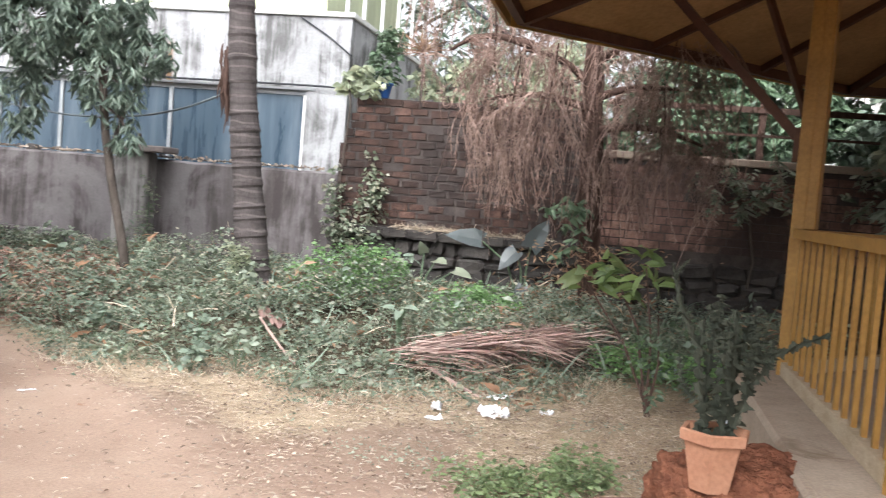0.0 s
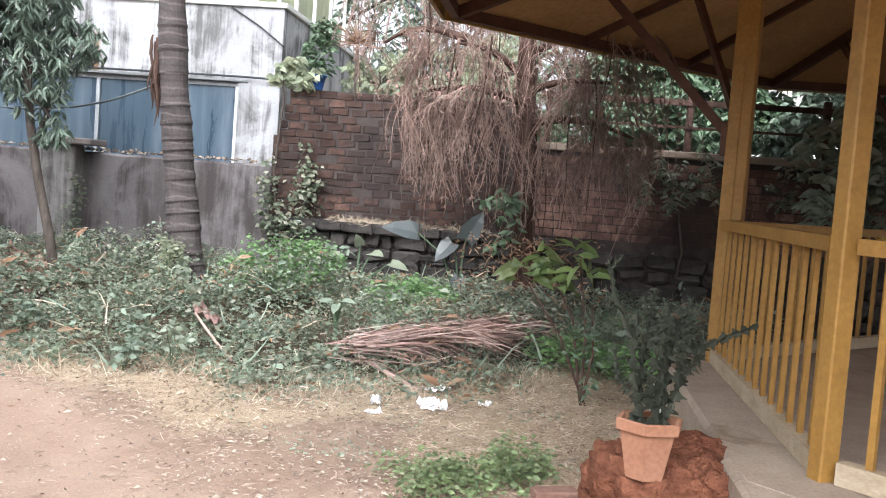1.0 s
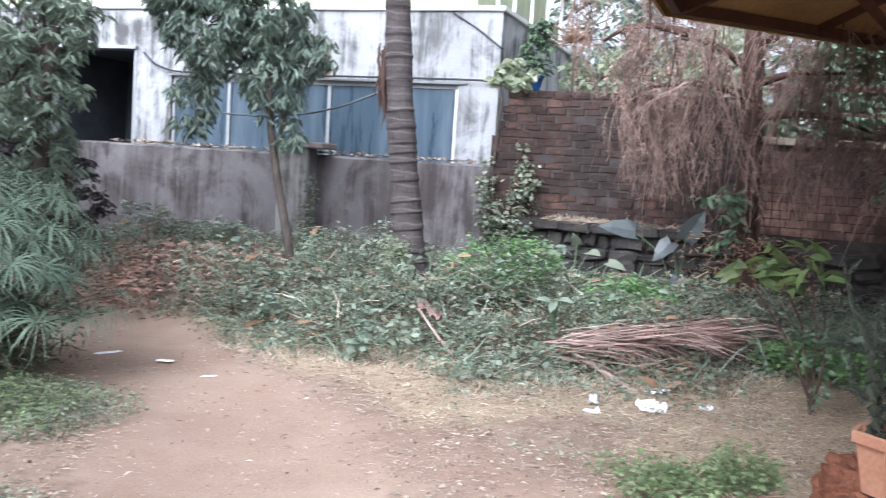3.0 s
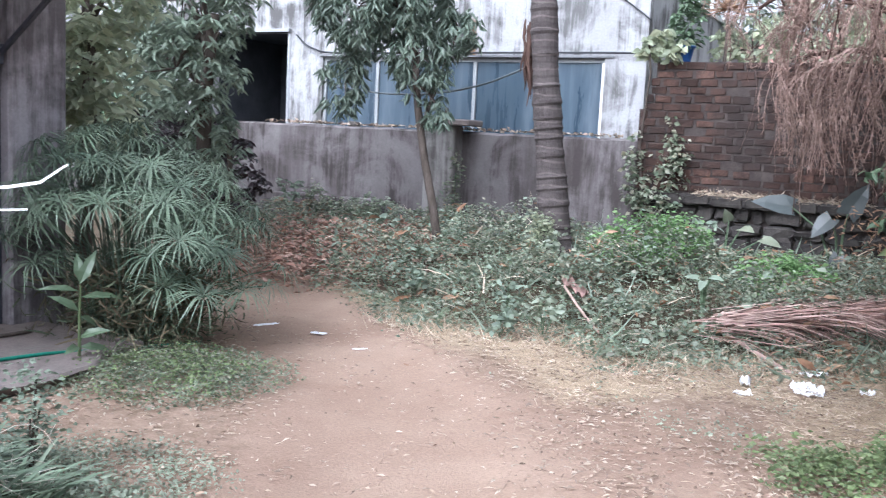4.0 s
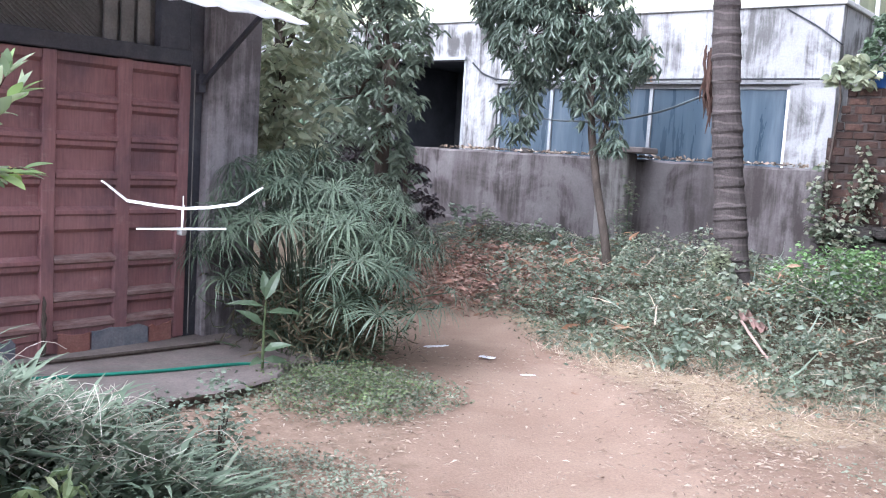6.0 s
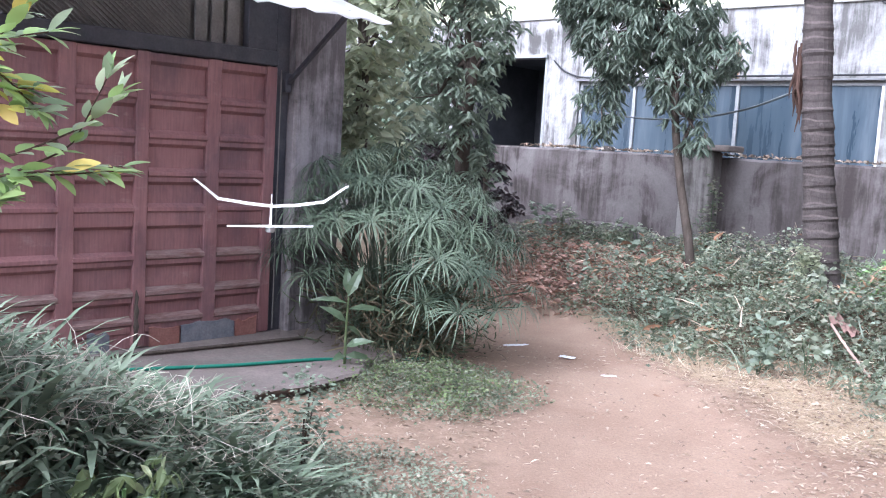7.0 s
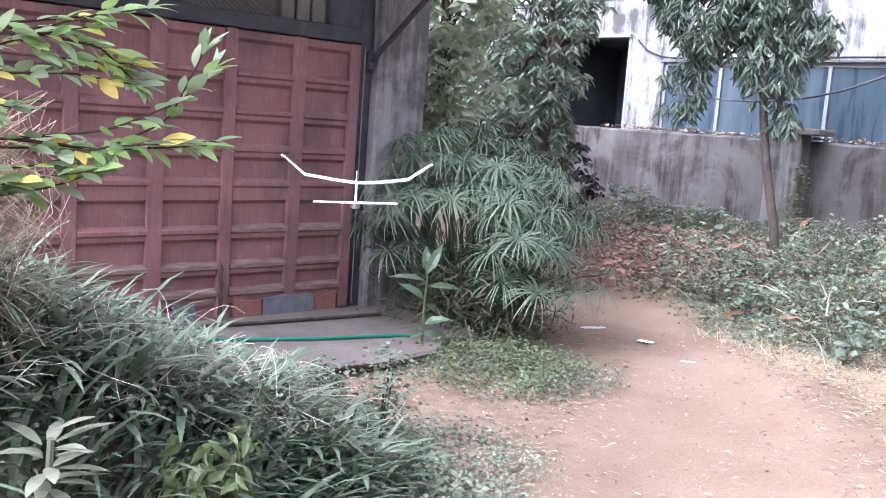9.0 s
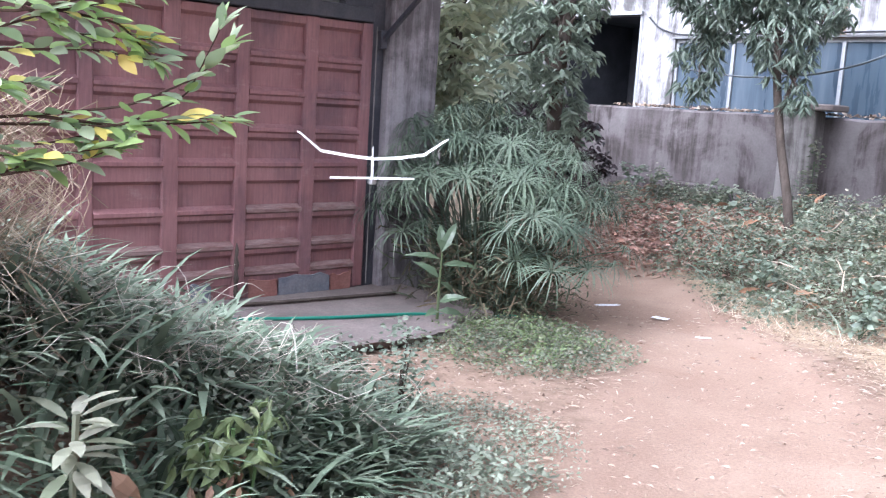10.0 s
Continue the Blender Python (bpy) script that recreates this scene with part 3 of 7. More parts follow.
# ---- house behind the wall ----
house = thing("house", (-8.0, 14.0, 0), "white limewashed house with mould streaks and blue windows", "house")
HL = Matrix.Translation((8.0, -14.0, 0))


def hpart(name, shape, material, parent=None, label=""):
    return part(name, shape, material, house if parent is None else parent, label, at=HL if parent is None else None)


WIN = (-8.62, -4.06, 1.60, 2.72)
DARK = (-10.9, -9.25, 1.60, 3.10)
PAR = 3.70
s = Shape()
for x0, x1, z0, z1 in ((-14, DARK[0], 0, PAR), (DARK[0], DARK[1], 0, DARK[2]), (DARK[0], DARK[1], DARK[3], PAR), (DARK[1], WIN[0], 0, PAR),
                       (WIN[0], WIN[1], 0, WIN[2]), (WIN[0], WIN[1], WIN[3], PAR), (WIN[1], -3.5, 0, PAR)):
    hpart("wall", Shape().box(x0, x1, HY, HY + 0.22, z0, z1), WHITE_WALL)
hpart("wall", Shape().box(-3.72, -3.5, HY + 0.22, 18, 0, PAR), WHITE_WALL)
hpart("ledge", Shape().box(-14, -3.46, HY - 0.04, HY + 0.3, PAR, PAR + 0.07, 0.01).box(-3.76, -3.46, HY + 0.3, 18, PAR, PAR + 0.07, 0.01), WHITE_PAINT)
hpart("window_head", Shape().box(WIN[0] - 0.05, WIN[1] + 0.12, HY - 0.025, HY, 2.725, 2.755, 0.004), ALU)
win = hpart("window", Shape().box(WIN[0], WIN[1], HY + 0.055, HY + 0.10, 2.665, 2.72).box(WIN[0], WIN[1], HY + 0.055, HY + 0.10, 1.60, 1.66), ALU)
edges = [WIN[0], -7.64, -6.0, -4.98, WIN[1]]
for x in edges:
    x = min(max(x, WIN[0] + 0.025), WIN[1] - 0.025)
    part("mullion", Shape().box(x - 0.025, x + 0.025, HY + 0.045, HY + 0.11, 1.66, 2.665), ALU if x < -4.5 else WHITE_PAINT, win)
for a, b in zip(edges[:-1], edges[1:]):
    part("pane", Shape().box(a + 0.026, b - 0.026, HY + 0.075, HY + 0.083, 1.66, 2.665), PANE, win)
# Added room shell behind the opening; its dark colour stands in for shade.
opening = hpart("dark_opening", Shape().box(DARK[0] - 0.3, DARK[1] + 0.3, HY + 1.9, HY + 1.96, 1.3, 3.4), ROOM_SHADE)
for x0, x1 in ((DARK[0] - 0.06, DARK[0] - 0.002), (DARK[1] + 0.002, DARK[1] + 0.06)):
    part("side_wall", Shape().box(x0, x1, HY + 0.23, HY + 1.9, 1.5, 3.2), ROOM_SHADE, opening)
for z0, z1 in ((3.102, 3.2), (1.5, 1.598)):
    part("soffit" if z0 > 2 else "room_floor", Shape().box(DARK[0], DARK[1], HY + 0.23, HY + 1.9, z0, z1), ROOM_SHADE, opening)
part("opening_frame", Shape().box(DARK[1] - 0.05, DARK[1] - 0.001, HY - 0.01, HY + 0.12, 1.62, 3.099).box(DARK[0], DARK[1], HY - 0.06, HY + 0.1, 3.10, 3.15), ALU, opening)
# upper floor set back, with a railing of thin posts
hpart("upper_wall", Shape().box(-14, -4.3, 13.4, 13.6, PAR, 6.6).box(-4.5, -4.3, 13.6, 18, PAR, 6.6), GREEN_WALL)
for i in range(9):
    hpart("railing_post", Shape().box(-12.6 + 1.12 * i, -12.55 + 1.12 * i, HY + 0.1, HY + 0.15, PAR + 0.07, 4.85, 0.004), WHITE_PAINT)
for i in range(5):
    hpart("railing_post", Shape().box(-3.62, -3.57, 12.9 + 1.0 * i, 12.95 + 1.0 * i, PAR + 0.07, 4.85, 0.004), WHITE_PAINT)
hpart("handrail", Shape().beam((-14, HY + 0.125, 4.88), (-3.57, HY + 0.125, 4.88), 0.05, 0.05).beam((-3.595, HY + 0.15, 4.88), (-3.595, 17, 4.88), 0.05, 0.05), WHITE_PAINT)
hpart("terrace", Shape().box(-13.9, -3.72, HY + 0.22, 18, PAR - 0.25, PAR - 0.05), APRON)

# ---- shed with the red panelled door ----
DX = -5.85
shed_pillar = structure("wall_pillar", Shape().box(-6.30, -5.78, 4.37, 4.86, -0.1, 3.05, 0.02), PILLAR, "stained bare concrete door pillar")
structure("wall_shed", Shape().box(-6.2, -6.0, 4.8, 5.0, -0.1, 3.05).box(-9.0, -6.2, 4.75, 4.95, -0.1, 3.05).box(-6.25, -6.02, -3.0, 0.75, -0.1, 3.05), PILLAR, "bare concrete shed wall")
structure("wall_shed_back", Shape().box(-9.2, -9.0, -3.0, 4.95, -0.1, 3.05).box(-9.0, -6.25, -3.2, -3.0, -0.1, 3.05), PILLAR, "bare concrete shed wall")
structure("ceiling_shed", Shape().box(-9.2, -6.0, -3.2, 5.0, 3.05, 3.15), PILLAR, "flat concrete shed roof")

door = thing("panelled_door", (DX, 2.6, 0.06), "worn red-painted wooden panelled folding door", "door")


def dpart(name, shape, material, label=""):
    ob = part(name, shape, material, door, label)
    ob.matrix_basis = Matrix.Translation((-DX, -2.6, -0.06))
    return ob


rails = [0.245, 0.44, 0.695, 0.995, 1.27, 1.53, 1.79, 2.085]
stiles = [0.95, 1.50, 2.06, 2.62, 3.14, 3.695, 4.19]
ZB, ZT = 0.10, 2.12
for y in stiles:
    w = 0.058 if y in (2.62, 3.695) else 0.048
    dpart("stile", Shape().box(DX - 0.05, DX + (0.012 if y != 3.14 else 0.018), y - w, y + w, ZB, ZT, 0.006), DOOR_RED)
for i, z in enumerate(rails):
    for a, b in zip(stiles[:-1], stiles[1:]):
        h = 0.05 if i == 0 else 0.06 if i == 3 else 0.03
        dpart("rail", Shape().box(DX - 0.05, DX + 0.006, a + 0.049, b - 0.049, z - h, z + h, 0.005), DOOR_RED)
for za, zb in zip(rails[:-1], rails[1:]):
    for a, b in zip(stiles[:-1], stiles[1:]):
        y0, y1, z0, z1 = a + 0.049, b - 0.049, za + (0.06 if za == rails[3] else 0.03), zb - (0.06 if zb == rails[3] else 0.03)
        s = Shape().box(DX - 0.06, DX - 0.026, y0, y1, z0, z1)
        # worn sill and mouldings round the sunk panel
        s.add([(DX - 0.026, y0, z1 - 0.02), (DX - 0.026, y1, z1 - 0.02), (DX + 0.004, y1, z1), (DX + 0.004, y0, z1)], [(3, 2, 1, 0)])
        dpart("panel", s, DOOR_RED)
        s = Shape().add([(DX - 0.026, y0, z0 + 0.04), (DX - 0.026, y1, z0 + 0.04), (DX + 0.024, y1, z0 + 0.012), (DX + 0.024, y0, z0 + 0.012), (DX + 0.024, y0, z0 - 0.012), (DX + 0.024, y1, z0 - 0.012), (DX, y1, z0 - 0.03), (DX, y0, z0 - 0.03)],
                        [(0, 1, 2, 3), (3, 2, 5, 4), (4, 5, 6, 7), (0, 3, 4, 7), (1, 6, 5, 2)])
        dpart("sill", s, DOOR_WORN if zb < 0.8 or (zb < 1.1 and a > 3.1) else DOOR_RED)
dpart("bottom_board", Shape().box(DX - 0.04, DX - 0.01, 0.9, 4.2, ZB - 0.06, 0.2), DOOR_RED)
for y0, y1, m_, l_ in ((2.77, 2.93, PATCH_BLUE, "blue-grey filler"), (3.22, 3.46, PATCH_PINK, "pink filler"), (3.47, 3.92, PATCH_BLUE, "blue-grey filler"), (3.93, 4.12, PATCH_PINK, "pink filler"), (2.45, 2.6, PATCH_PINK, "pink filler")):
    ys = np.linspace(y0, y1, 7)
    s = Shape()
    tops = 0.215 + rng.uniform(-0.015, 0.02, 7)
    v = [(DX + 0.021, y, 0.075) for y in ys] + [(DX + 0.021, y, t) for y, t in zip(ys, tops)] + [(DX - 0.01, y, t + 0.004) for y, t in zip(ys, tops)]
    s.add(v, [(i, i + 1, i + 8, i + 7) for i in range(6)] + [(7 + i, 8 + i, 15 + i, 14 + i) for i in range(6)])
    dpart("patch", s, m_, l_)
dpart("splintered_edge", Shape().tube([(DX + 0.025, 3.12 + 0.012 * math.sin(3.1 * k), 0.1 + 0.05 * k) for k in range(9)], [0.012, 0.02, 0.013, 0.022, 0.012, 0.02, 0.012, 0.015, 0.004], 5), BARK, "splintered bare wood")

frame_ = thing("door_frame", (DX, 4.3, 0.05), "dark steel door frame with a lattice transom", "door frame")


def fpart(name, shape, material, label="", parent=None):
    ob = part(name, shape, material, parent or frame_, label)
    if parent is None:
        ob.matrix_basis = Matrix.Translation((-DX, -4.3, -0.05))
    return ob


fpart("jamb", Shape().box(DX - 0.12, DX - 0.02, 4.235, 4.37, 0.05, 3.0, 0.008), DARK_METAL)
fpart("guide_rod", Shape().tube([(DX + 0.03, 4.262, 0.12), (DX + 0.03, 4.258, 2.1)], 0.005, 6), LATTICE)
fpart("lintel", Shape().box(DX - 0.1, DX + 0.03, 0.8, 4.235, 2.125, 2.235, 0.008), DARK_METAL)
fpart("transom_post", Shape().box(DX - 0.09, DX - 0.01, 3.98, 4.235, 2.235, 3.0, 0.006), DARK_METAL)
fpart("transom_board", Shape().box(DX - 0.16, DX - 0.12, 0.8, 4.24, 2.235, 3.02), LATTICE)
for i in range(3):
    fpart("batten", Shape().box(DX - 0.075, DX - 0.05, 3.56 + 0.13 * i, 3.66 + 0.13 * i, 2.235, 2.98, 0.004), LATTICE)
lat = fpart("lattice_screen", Shape().box(DX - 0.06, DX - 0.02, 0.8, 3.5, 2.92, 2.98), LATTICE, "diamond wire lattice")
s = Shape()
for k in range(-20, 62):
    y = 0.8 + 0.045 * k
    for sg in (1, -1):
        a, b = (y, 2.24), (y + sg * 0.9, 2.92)
        if sg < 0:
            a, b = (y + 0.9, 2.24), (y, 2.92)
        lo, hi = sorted((a, b))
        t0, t1 = max(0, (0.8 - lo[0]) / (hi[0] - lo[0])), min(1, (3.5 - lo[0]) / (hi[0] - lo[0]))
        if t1 > t0:
            f_ = lambda t: (DX - 0.045 - 0.005 * sg, lo[0] + t * (hi[0] - lo[0]), lo[1] + t * (hi[1] - lo[1]))
            s.tube([f_(t0), f_(t1)], 0.006, 4, False)
part("mesh", s, LATTICE, lat)

aw = thing("awning", (DX, 3.0, 2.1), "thin white sheet awning on a dark steel strut", "awning")
s = Shape()
na = 40
ya = np.linspace(0.9, 4.52, na)
vv = []
for y in ya:
    dz = 0.012 * math.sin(y * 42)
    vv += [(DX, y, 2.78 + dz), (-5.4, y, 2.60 + dz), (-4.93 + 0.03 * math.sin(3 * y), y, 2.44 + dz - 0.02 * max(0, y - 4.0))]
vv2 = [(x, y, z - 0.008) for x, y, z in vv]
ff = []
for i in range(na - 1):
    for j in range(2):
        a = 3 * i + j
        ff += [(a, a + 1, a + 4, a + 3)]
s.add(vv, ff).add(vv2, [tuple(reversed(f)) for f in ff])
part("sheet", s, SHEET, aw, smooth=True).matrix_basis = Matrix.Translation((-DX, -3.0, -2.1))
for y in (1.2, 4.33):
    part("strut", Shape().beam((DX + 0.01, y, 2.0), (-5.15, y, 2.505), 0.03, 0.03), DARK_METAL, aw).matrix_basis = Matrix.Translation((-DX, -3.0, -2.1))
part("bracket", Shape().box(DX - 0.05, DX + 0.03, 4.30, 4.36, 1.94, 2.08, 0.005), DARK_METAL, aw).matrix_basis = Matrix.Translation((-DX, -3.0, -2.1))

# broken concrete apron before the door
s = Shape()
fy = np.linspace(1.4, 4.6, 60)
fx = -4.47 + 0.05 * np.array([noise.noise((y * 3.1, 0.3, 0)) for y in fy]) + 0.02 * np.array([noise.noise((y * 11, 0.7, 0)) for y in fy])
fx = np.where(fy < 2.93, fx - 0.0, fx) - 0.25 * sstep(3.95, 4.3, fy) - 0.35 * sstep(2.93, 2.86, fy)
v = []
for x, y in zip(fx, fy):
    v += [(DX - 0.06, y, 0.092), (x - 0.02, y, 0.09), (x, y, 0.07), (x - 0.15, y, -0.04)]
s.add(v, [(4 * i + j, 4 * i + j + 1, 4 * i + j + 5, 4 * i + j + 4) for i in range(59) for j in range(3)])
structure("apron", s, APRON, "cracked grey concrete apron")

# ---- gazebo ----
SIDE = 2.98
APO = SIDE * 1.2071
GC = (1.4 + APO, 5.87)
RAD = APO / math.cos(math.radians(22.5))
FLOOR = 0.38
gz = thing("gazebo", (GC[0] - 0.025, GC[1] - 0.06, 0), "octagonal timber gazebo painted ochre with brown rafters", "gazebo", rz=-0.96)


def vert(i, r=RAD, z=0.0):
    a = math.radians(157.5 - 45 * i)
    return np.array([r * math.cos(a), r * math.sin(a), z])


s = Shape()
ring = [vert(i, RAD + 0.40) for i in range(8)]
lower, mid_, upper = [p + (0, 0, -0.1) for p in ring], [p + (0, 0, FLOOR - 0.04) for p in ring], [p * 0.995 + (0, 0, FLOOR) for p in ring]
s.add(lower + mid_ + upper, [tuple((8 * k + (j + 1) % 8, 8 * k + j, 8 * k + 8 + j, 8 * k + 8 + (j + 1) % 8) for j in range(8))[j] for k in range(2) for j in range(8)] + [tuple(range(23, 15, -1))])
part("slab", s, PALE_CONCRETE, gz, "worn concrete plinth")
part("slab_extension", Shape().box(1.0 - GC[0], 2.3 - GC[0], 3.1 - GC[1], 4.62 - GC[1], -0.1, FLOOR - 0.005, 0.02), PALE_CONCRETE, gz)
EAVE_R, EAVE_Z, APEX_Z = 6.47, 3.10, 5.115


def roof_z(r):
    """Height of the roof's underside, by distance from the middle along a hip."""
    return EAVE_Z + (1 - r / EAVE_R) * (APEX_Z - EAVE_Z)


for i in range(8):
    p = vert(i)
    ang = 157.5 - 45 * i
    zt = roof_z(RAD) - 0.05
    part("post", Shape().box(-0.048, 0.048, -0.048, 0.048, FLOOR - 0.06, zt, 0.008), OCHRE, gz, at=pose(p[0], p[1], 0, 0, 0, ang))
    e, q = vert(i, EAVE_R), vert((i + 1) % 8, EAVE_R)
    ap = np.array([0, 0, APEX_Z])
    part("roof_board", Shape().add([e + (0, 0, EAVE_Z), q + (0, 0, EAVE_Z), ap, e + (0, 0, EAVE_Z + 0.04), q + (0, 0, EAVE_Z + 0.04), ap + (0, 0, 0.04)], [(0, 1, 2), (5, 4, 3), (0, 3, 4, 1), (1, 4, 5, 2), (2, 5, 3, 0)]), ROOF_PLY, gz)
    part("fascia", Shape().beam(e * 1.004 + (0, 0, EAVE_Z + 0.0), q * 1.004 + (0, 0, EAVE_Z + 0.0), 0.03, 0.15), OCHRE, gz)
    part("eave_beam", Shape().beam(e * 0.985 + (0, 0, EAVE_Z - 0.02), q * 0.985 + (0, 0, EAVE_Z - 0.02), 0.07, 0.10), RAFTER, gz)
    part("hip_rafter", Shape().beam(e * 0.985 + (0, 0, EAVE_Z - 0.03), ap * 0.99, 0.07, 0.10), RAFTER, gz)
    part("ring_beam", Shape().beam(vert(i, RAD, roof_z(RAD) - 0.1), vert((i + 1) % 8, RAD, roof_z(RAD) - 0.1), 0.08, 0.12), RAFTER, gz)
    m1, m2 = (e * 2 + q) / 3, (e + 2 * q) / 3
    for m_ in (m1, m2):
        part("common_rafter", Shape().beam(m_ * 0.985 + (0, 0, EAVE_Z - 0.01), m_ * 0.45 + (0, 0, roof_z(EAVE_R * 0.45) - 0.03), 0.05, 0.07), RAFTER, gz)
    if i == 7:
        continue          # this post has lost its braces
    u = p / np.linalg.norm(p)
    nb = 1.25
    part("brace", Shape().beam(p + u * 0.06 + (0, 0, 2.12), p + u * (0.06 + nb) + (0, 0, 2.12 + nb * 1.05), 0.05, 0.07), RAFTER, gz)
    a_ = math.radians(ang - 52)
    w_ = np.array([math.cos(a_), math.sin(a_), 0])
    part("brace", Shape().beam(p + w_ * 0.06 + (0, 0, 2.30), p + w_ * 1.0 + (0, 0, 2.30 + 1.1), 0.045, 0.06), RAFTER, gz)
    part("brace_block", Shape().box(0.047, 0.09, -0.04, 0.04, 1.95, 2.2, 0.004), RAFTER, gz, at=pose(p[0], p[1], 0, 0, 0, ang))
RAIL_Z = 1.43
p = vert(0)
part("sister_post", Shape().box(-0.07, 0.07, -0.06, 0.06, RAIL_Z + 0.036, roof_z(RAD) - 0.1, 0.008), OCHRE, gz, at=pose(p[0] + 0.055, p[1], 0, 0, 0, 157.5))
for i in range(8):
    if i == 4:
        continue          # the way in
    a, b = vert((i - 1) % 8), vert(i)
    d = unit(b - a)
    rail = part("top_rail", Shape().beam(a + d * 0.08 + (0, 0, RAIL_Z), b - d * 0.08 + (0, 0, RAIL_Z), 0.10, 0.07), OCHRE, gz)
    part("bottom_rail", Shape().beam(a + d * 0.08 + (0, 0, FLOOR + 0.055), b - d * 0.08 + (0, 0, FLOOR + 0.055), 0.08, 0.10), BARE_RAIL, gz, "bare weathered wood")
    nbal = 13
    for k in range(nbal):
        c_ = a + (b - a) * (k + 1) / (nbal + 1)
        part("baluster", Shape().box(-0.014, 0.014, -0.016, 0.016, FLOOR + 0.10, RAIL_Z - 0.03), OCHRE, gz, at=pose(c_[0], c_[1], 0, 0, 0, 157.5 - 45 * i + 22.5))

# ---- loose things on the ground ----
def lump(cx, cy, rx, ry, h, seed, rings=14, seg=26, power=0.55, amp=0.16):
    """A heap with an uneven surface, resting on the ground."""
    s, v = Shape(), []
    for k in range(rings + 1):
        t = k / rings
        for j in range(seg):
            a = 2 * math.pi * j / seg
            q = noise.noise((math.cos(a) * 1.7 * t, math.sin(a) * 1.7 * t, seed)) + 0.6 * noise.noise((math.cos(a) * 5 * t, math.sin(a) * 5 * t, seed + 6)) + 0.35 * noise.noise((math.cos(a) * 14 * t, math.sin(a) * 14 * t, seed + 9))
            r = math.sin(t * math.pi / 2) ** 0.8 * (1 + amp * q)
            z = h * max(0.0, 1 - t ** 2.6) ** power * (1 + 1.0 * amp * q) - 0.04
            v.append((rx * r * math.cos(a), ry * r * math.sin(a), z))
    f = [(k * seg + j, (k + 1) * seg + j, (k + 1) * seg + (j + 1) % seg, k * seg + (j + 1) % seg) for k in range(rings) for j in range(seg)]
    return s.add(v, f)


solid("soil_mound", lump(0, 0, 0.45, 0.40, 0.42, 4.0, 40, 72, 0.42, 0.22), RED_SOIL, "heap of crumbly red soil beside the gazebo plinth", "soil mound", smooth=True, loc=(0.76, 4.62, 0))

# hexagonal terracotta pot with a twisted cactus
POT = (0.57, 4.33, 0.325)
pot = thing("plant_pot", POT, "faceted terracotta pot standing on red soil", "plant pot")


def hexring(r, z, n=6, turn=0.3):
    return [(r * math.cos(turn + 2 * math.pi * k / n), r * math.sin(turn + 2 * math.pi * k / n), z) for k in range(n)]


s = Shape()
prof = [(0.088, 0.0), (0.092, 0.0), (0.138, 0.225)]
pts = [hexring(0.02, 0)] + [hexring(r, z) for r, z in prof] + [hexring(0.122, 0.225), hexring(0.118, 0.19), hexring(0.02, 0.185)]
s.add(sum(pts, []), [(6 * k + j, 6 * k + (j + 1) % 6, 6 * k + 6 + (j + 1) % 6, 6 * k + 6 + j) for k in range(6) for j in range(6)])
part("body", s, TERRACOTTA, pot)
s = Shape()
pts = [hexring(0.139, 0.215), hexring(0.157, 0.218), hexring(0.160, 0.262), hexring(0.153, 0.268), hexring(0.134, 0.266), hexring(0.128, 0.2)]
s.add(sum(pts, []), [(6 * k + j, 6 * k + (j + 1) % 6, 6 * k + 6 + (j + 1) % 6, 6 * k + 6 + j) for k in range(5) for j in range(6)])
part("rim", s, TERRACOTTA, pot)
part("potting_soil", Shape().add(hexring(0.13, 0.225) + [(0, 0, 0.24)], [(j, (j + 1) % 6, 6) for j in range(6)]), RED_SOIL, pot)


def cactus_stem(pts, r, crest):
    """A winged stem: a four-pointed star section that waves along its length."""
    s = Shape()
    pts = np.asarray(pts, float)
    m = 64
    t = np.linspace(0, len(pts) - 1, m)
    p = np.stack([np.interp(t, np.arange(len(pts)), pts[:, k]) for k in range(3)], -1)
    d = unit(np.gradient(p, axis=0))
    side = unit(np.cross(d, (0.2, 0.9, 0.3)))
    up = np.cross(side, d)
    n = 8
    v = []
    for k in range(m):
        tw = 0.05 * k + 0.5 * math.sin(0.2 * k)
        wave = 1 + 0.9 * crest * math.sin(0.75 * k + 9 * r) + 0.6 * crest * math.sin(1.9 * k + 1)
        taper = 1 - 0.45 * (k / m) ** 2 if k < m - 1 else 0.25
        for j in range(n):
            rr = r * taper * (1.35 * wave * (1 + 0.5 * crest * math.sin(0.9 * k + 2.1 * j)) if j % 2 == 0 else 0.42)
            a = tw + 2 * math.pi * j / n
            v.append(p[k] + side[k] * rr * math.cos(a) + up[k] * rr * math.sin(a))
    f = [(k * n + j, k * n + (j + 1) % n, (k + 1) * n + (j + 1) % n, (k + 1) * n + j) for k in range(m - 1) for j in range(n)]
    return s.add(v, f + [tuple(range((m - 1) * n, m * n))])


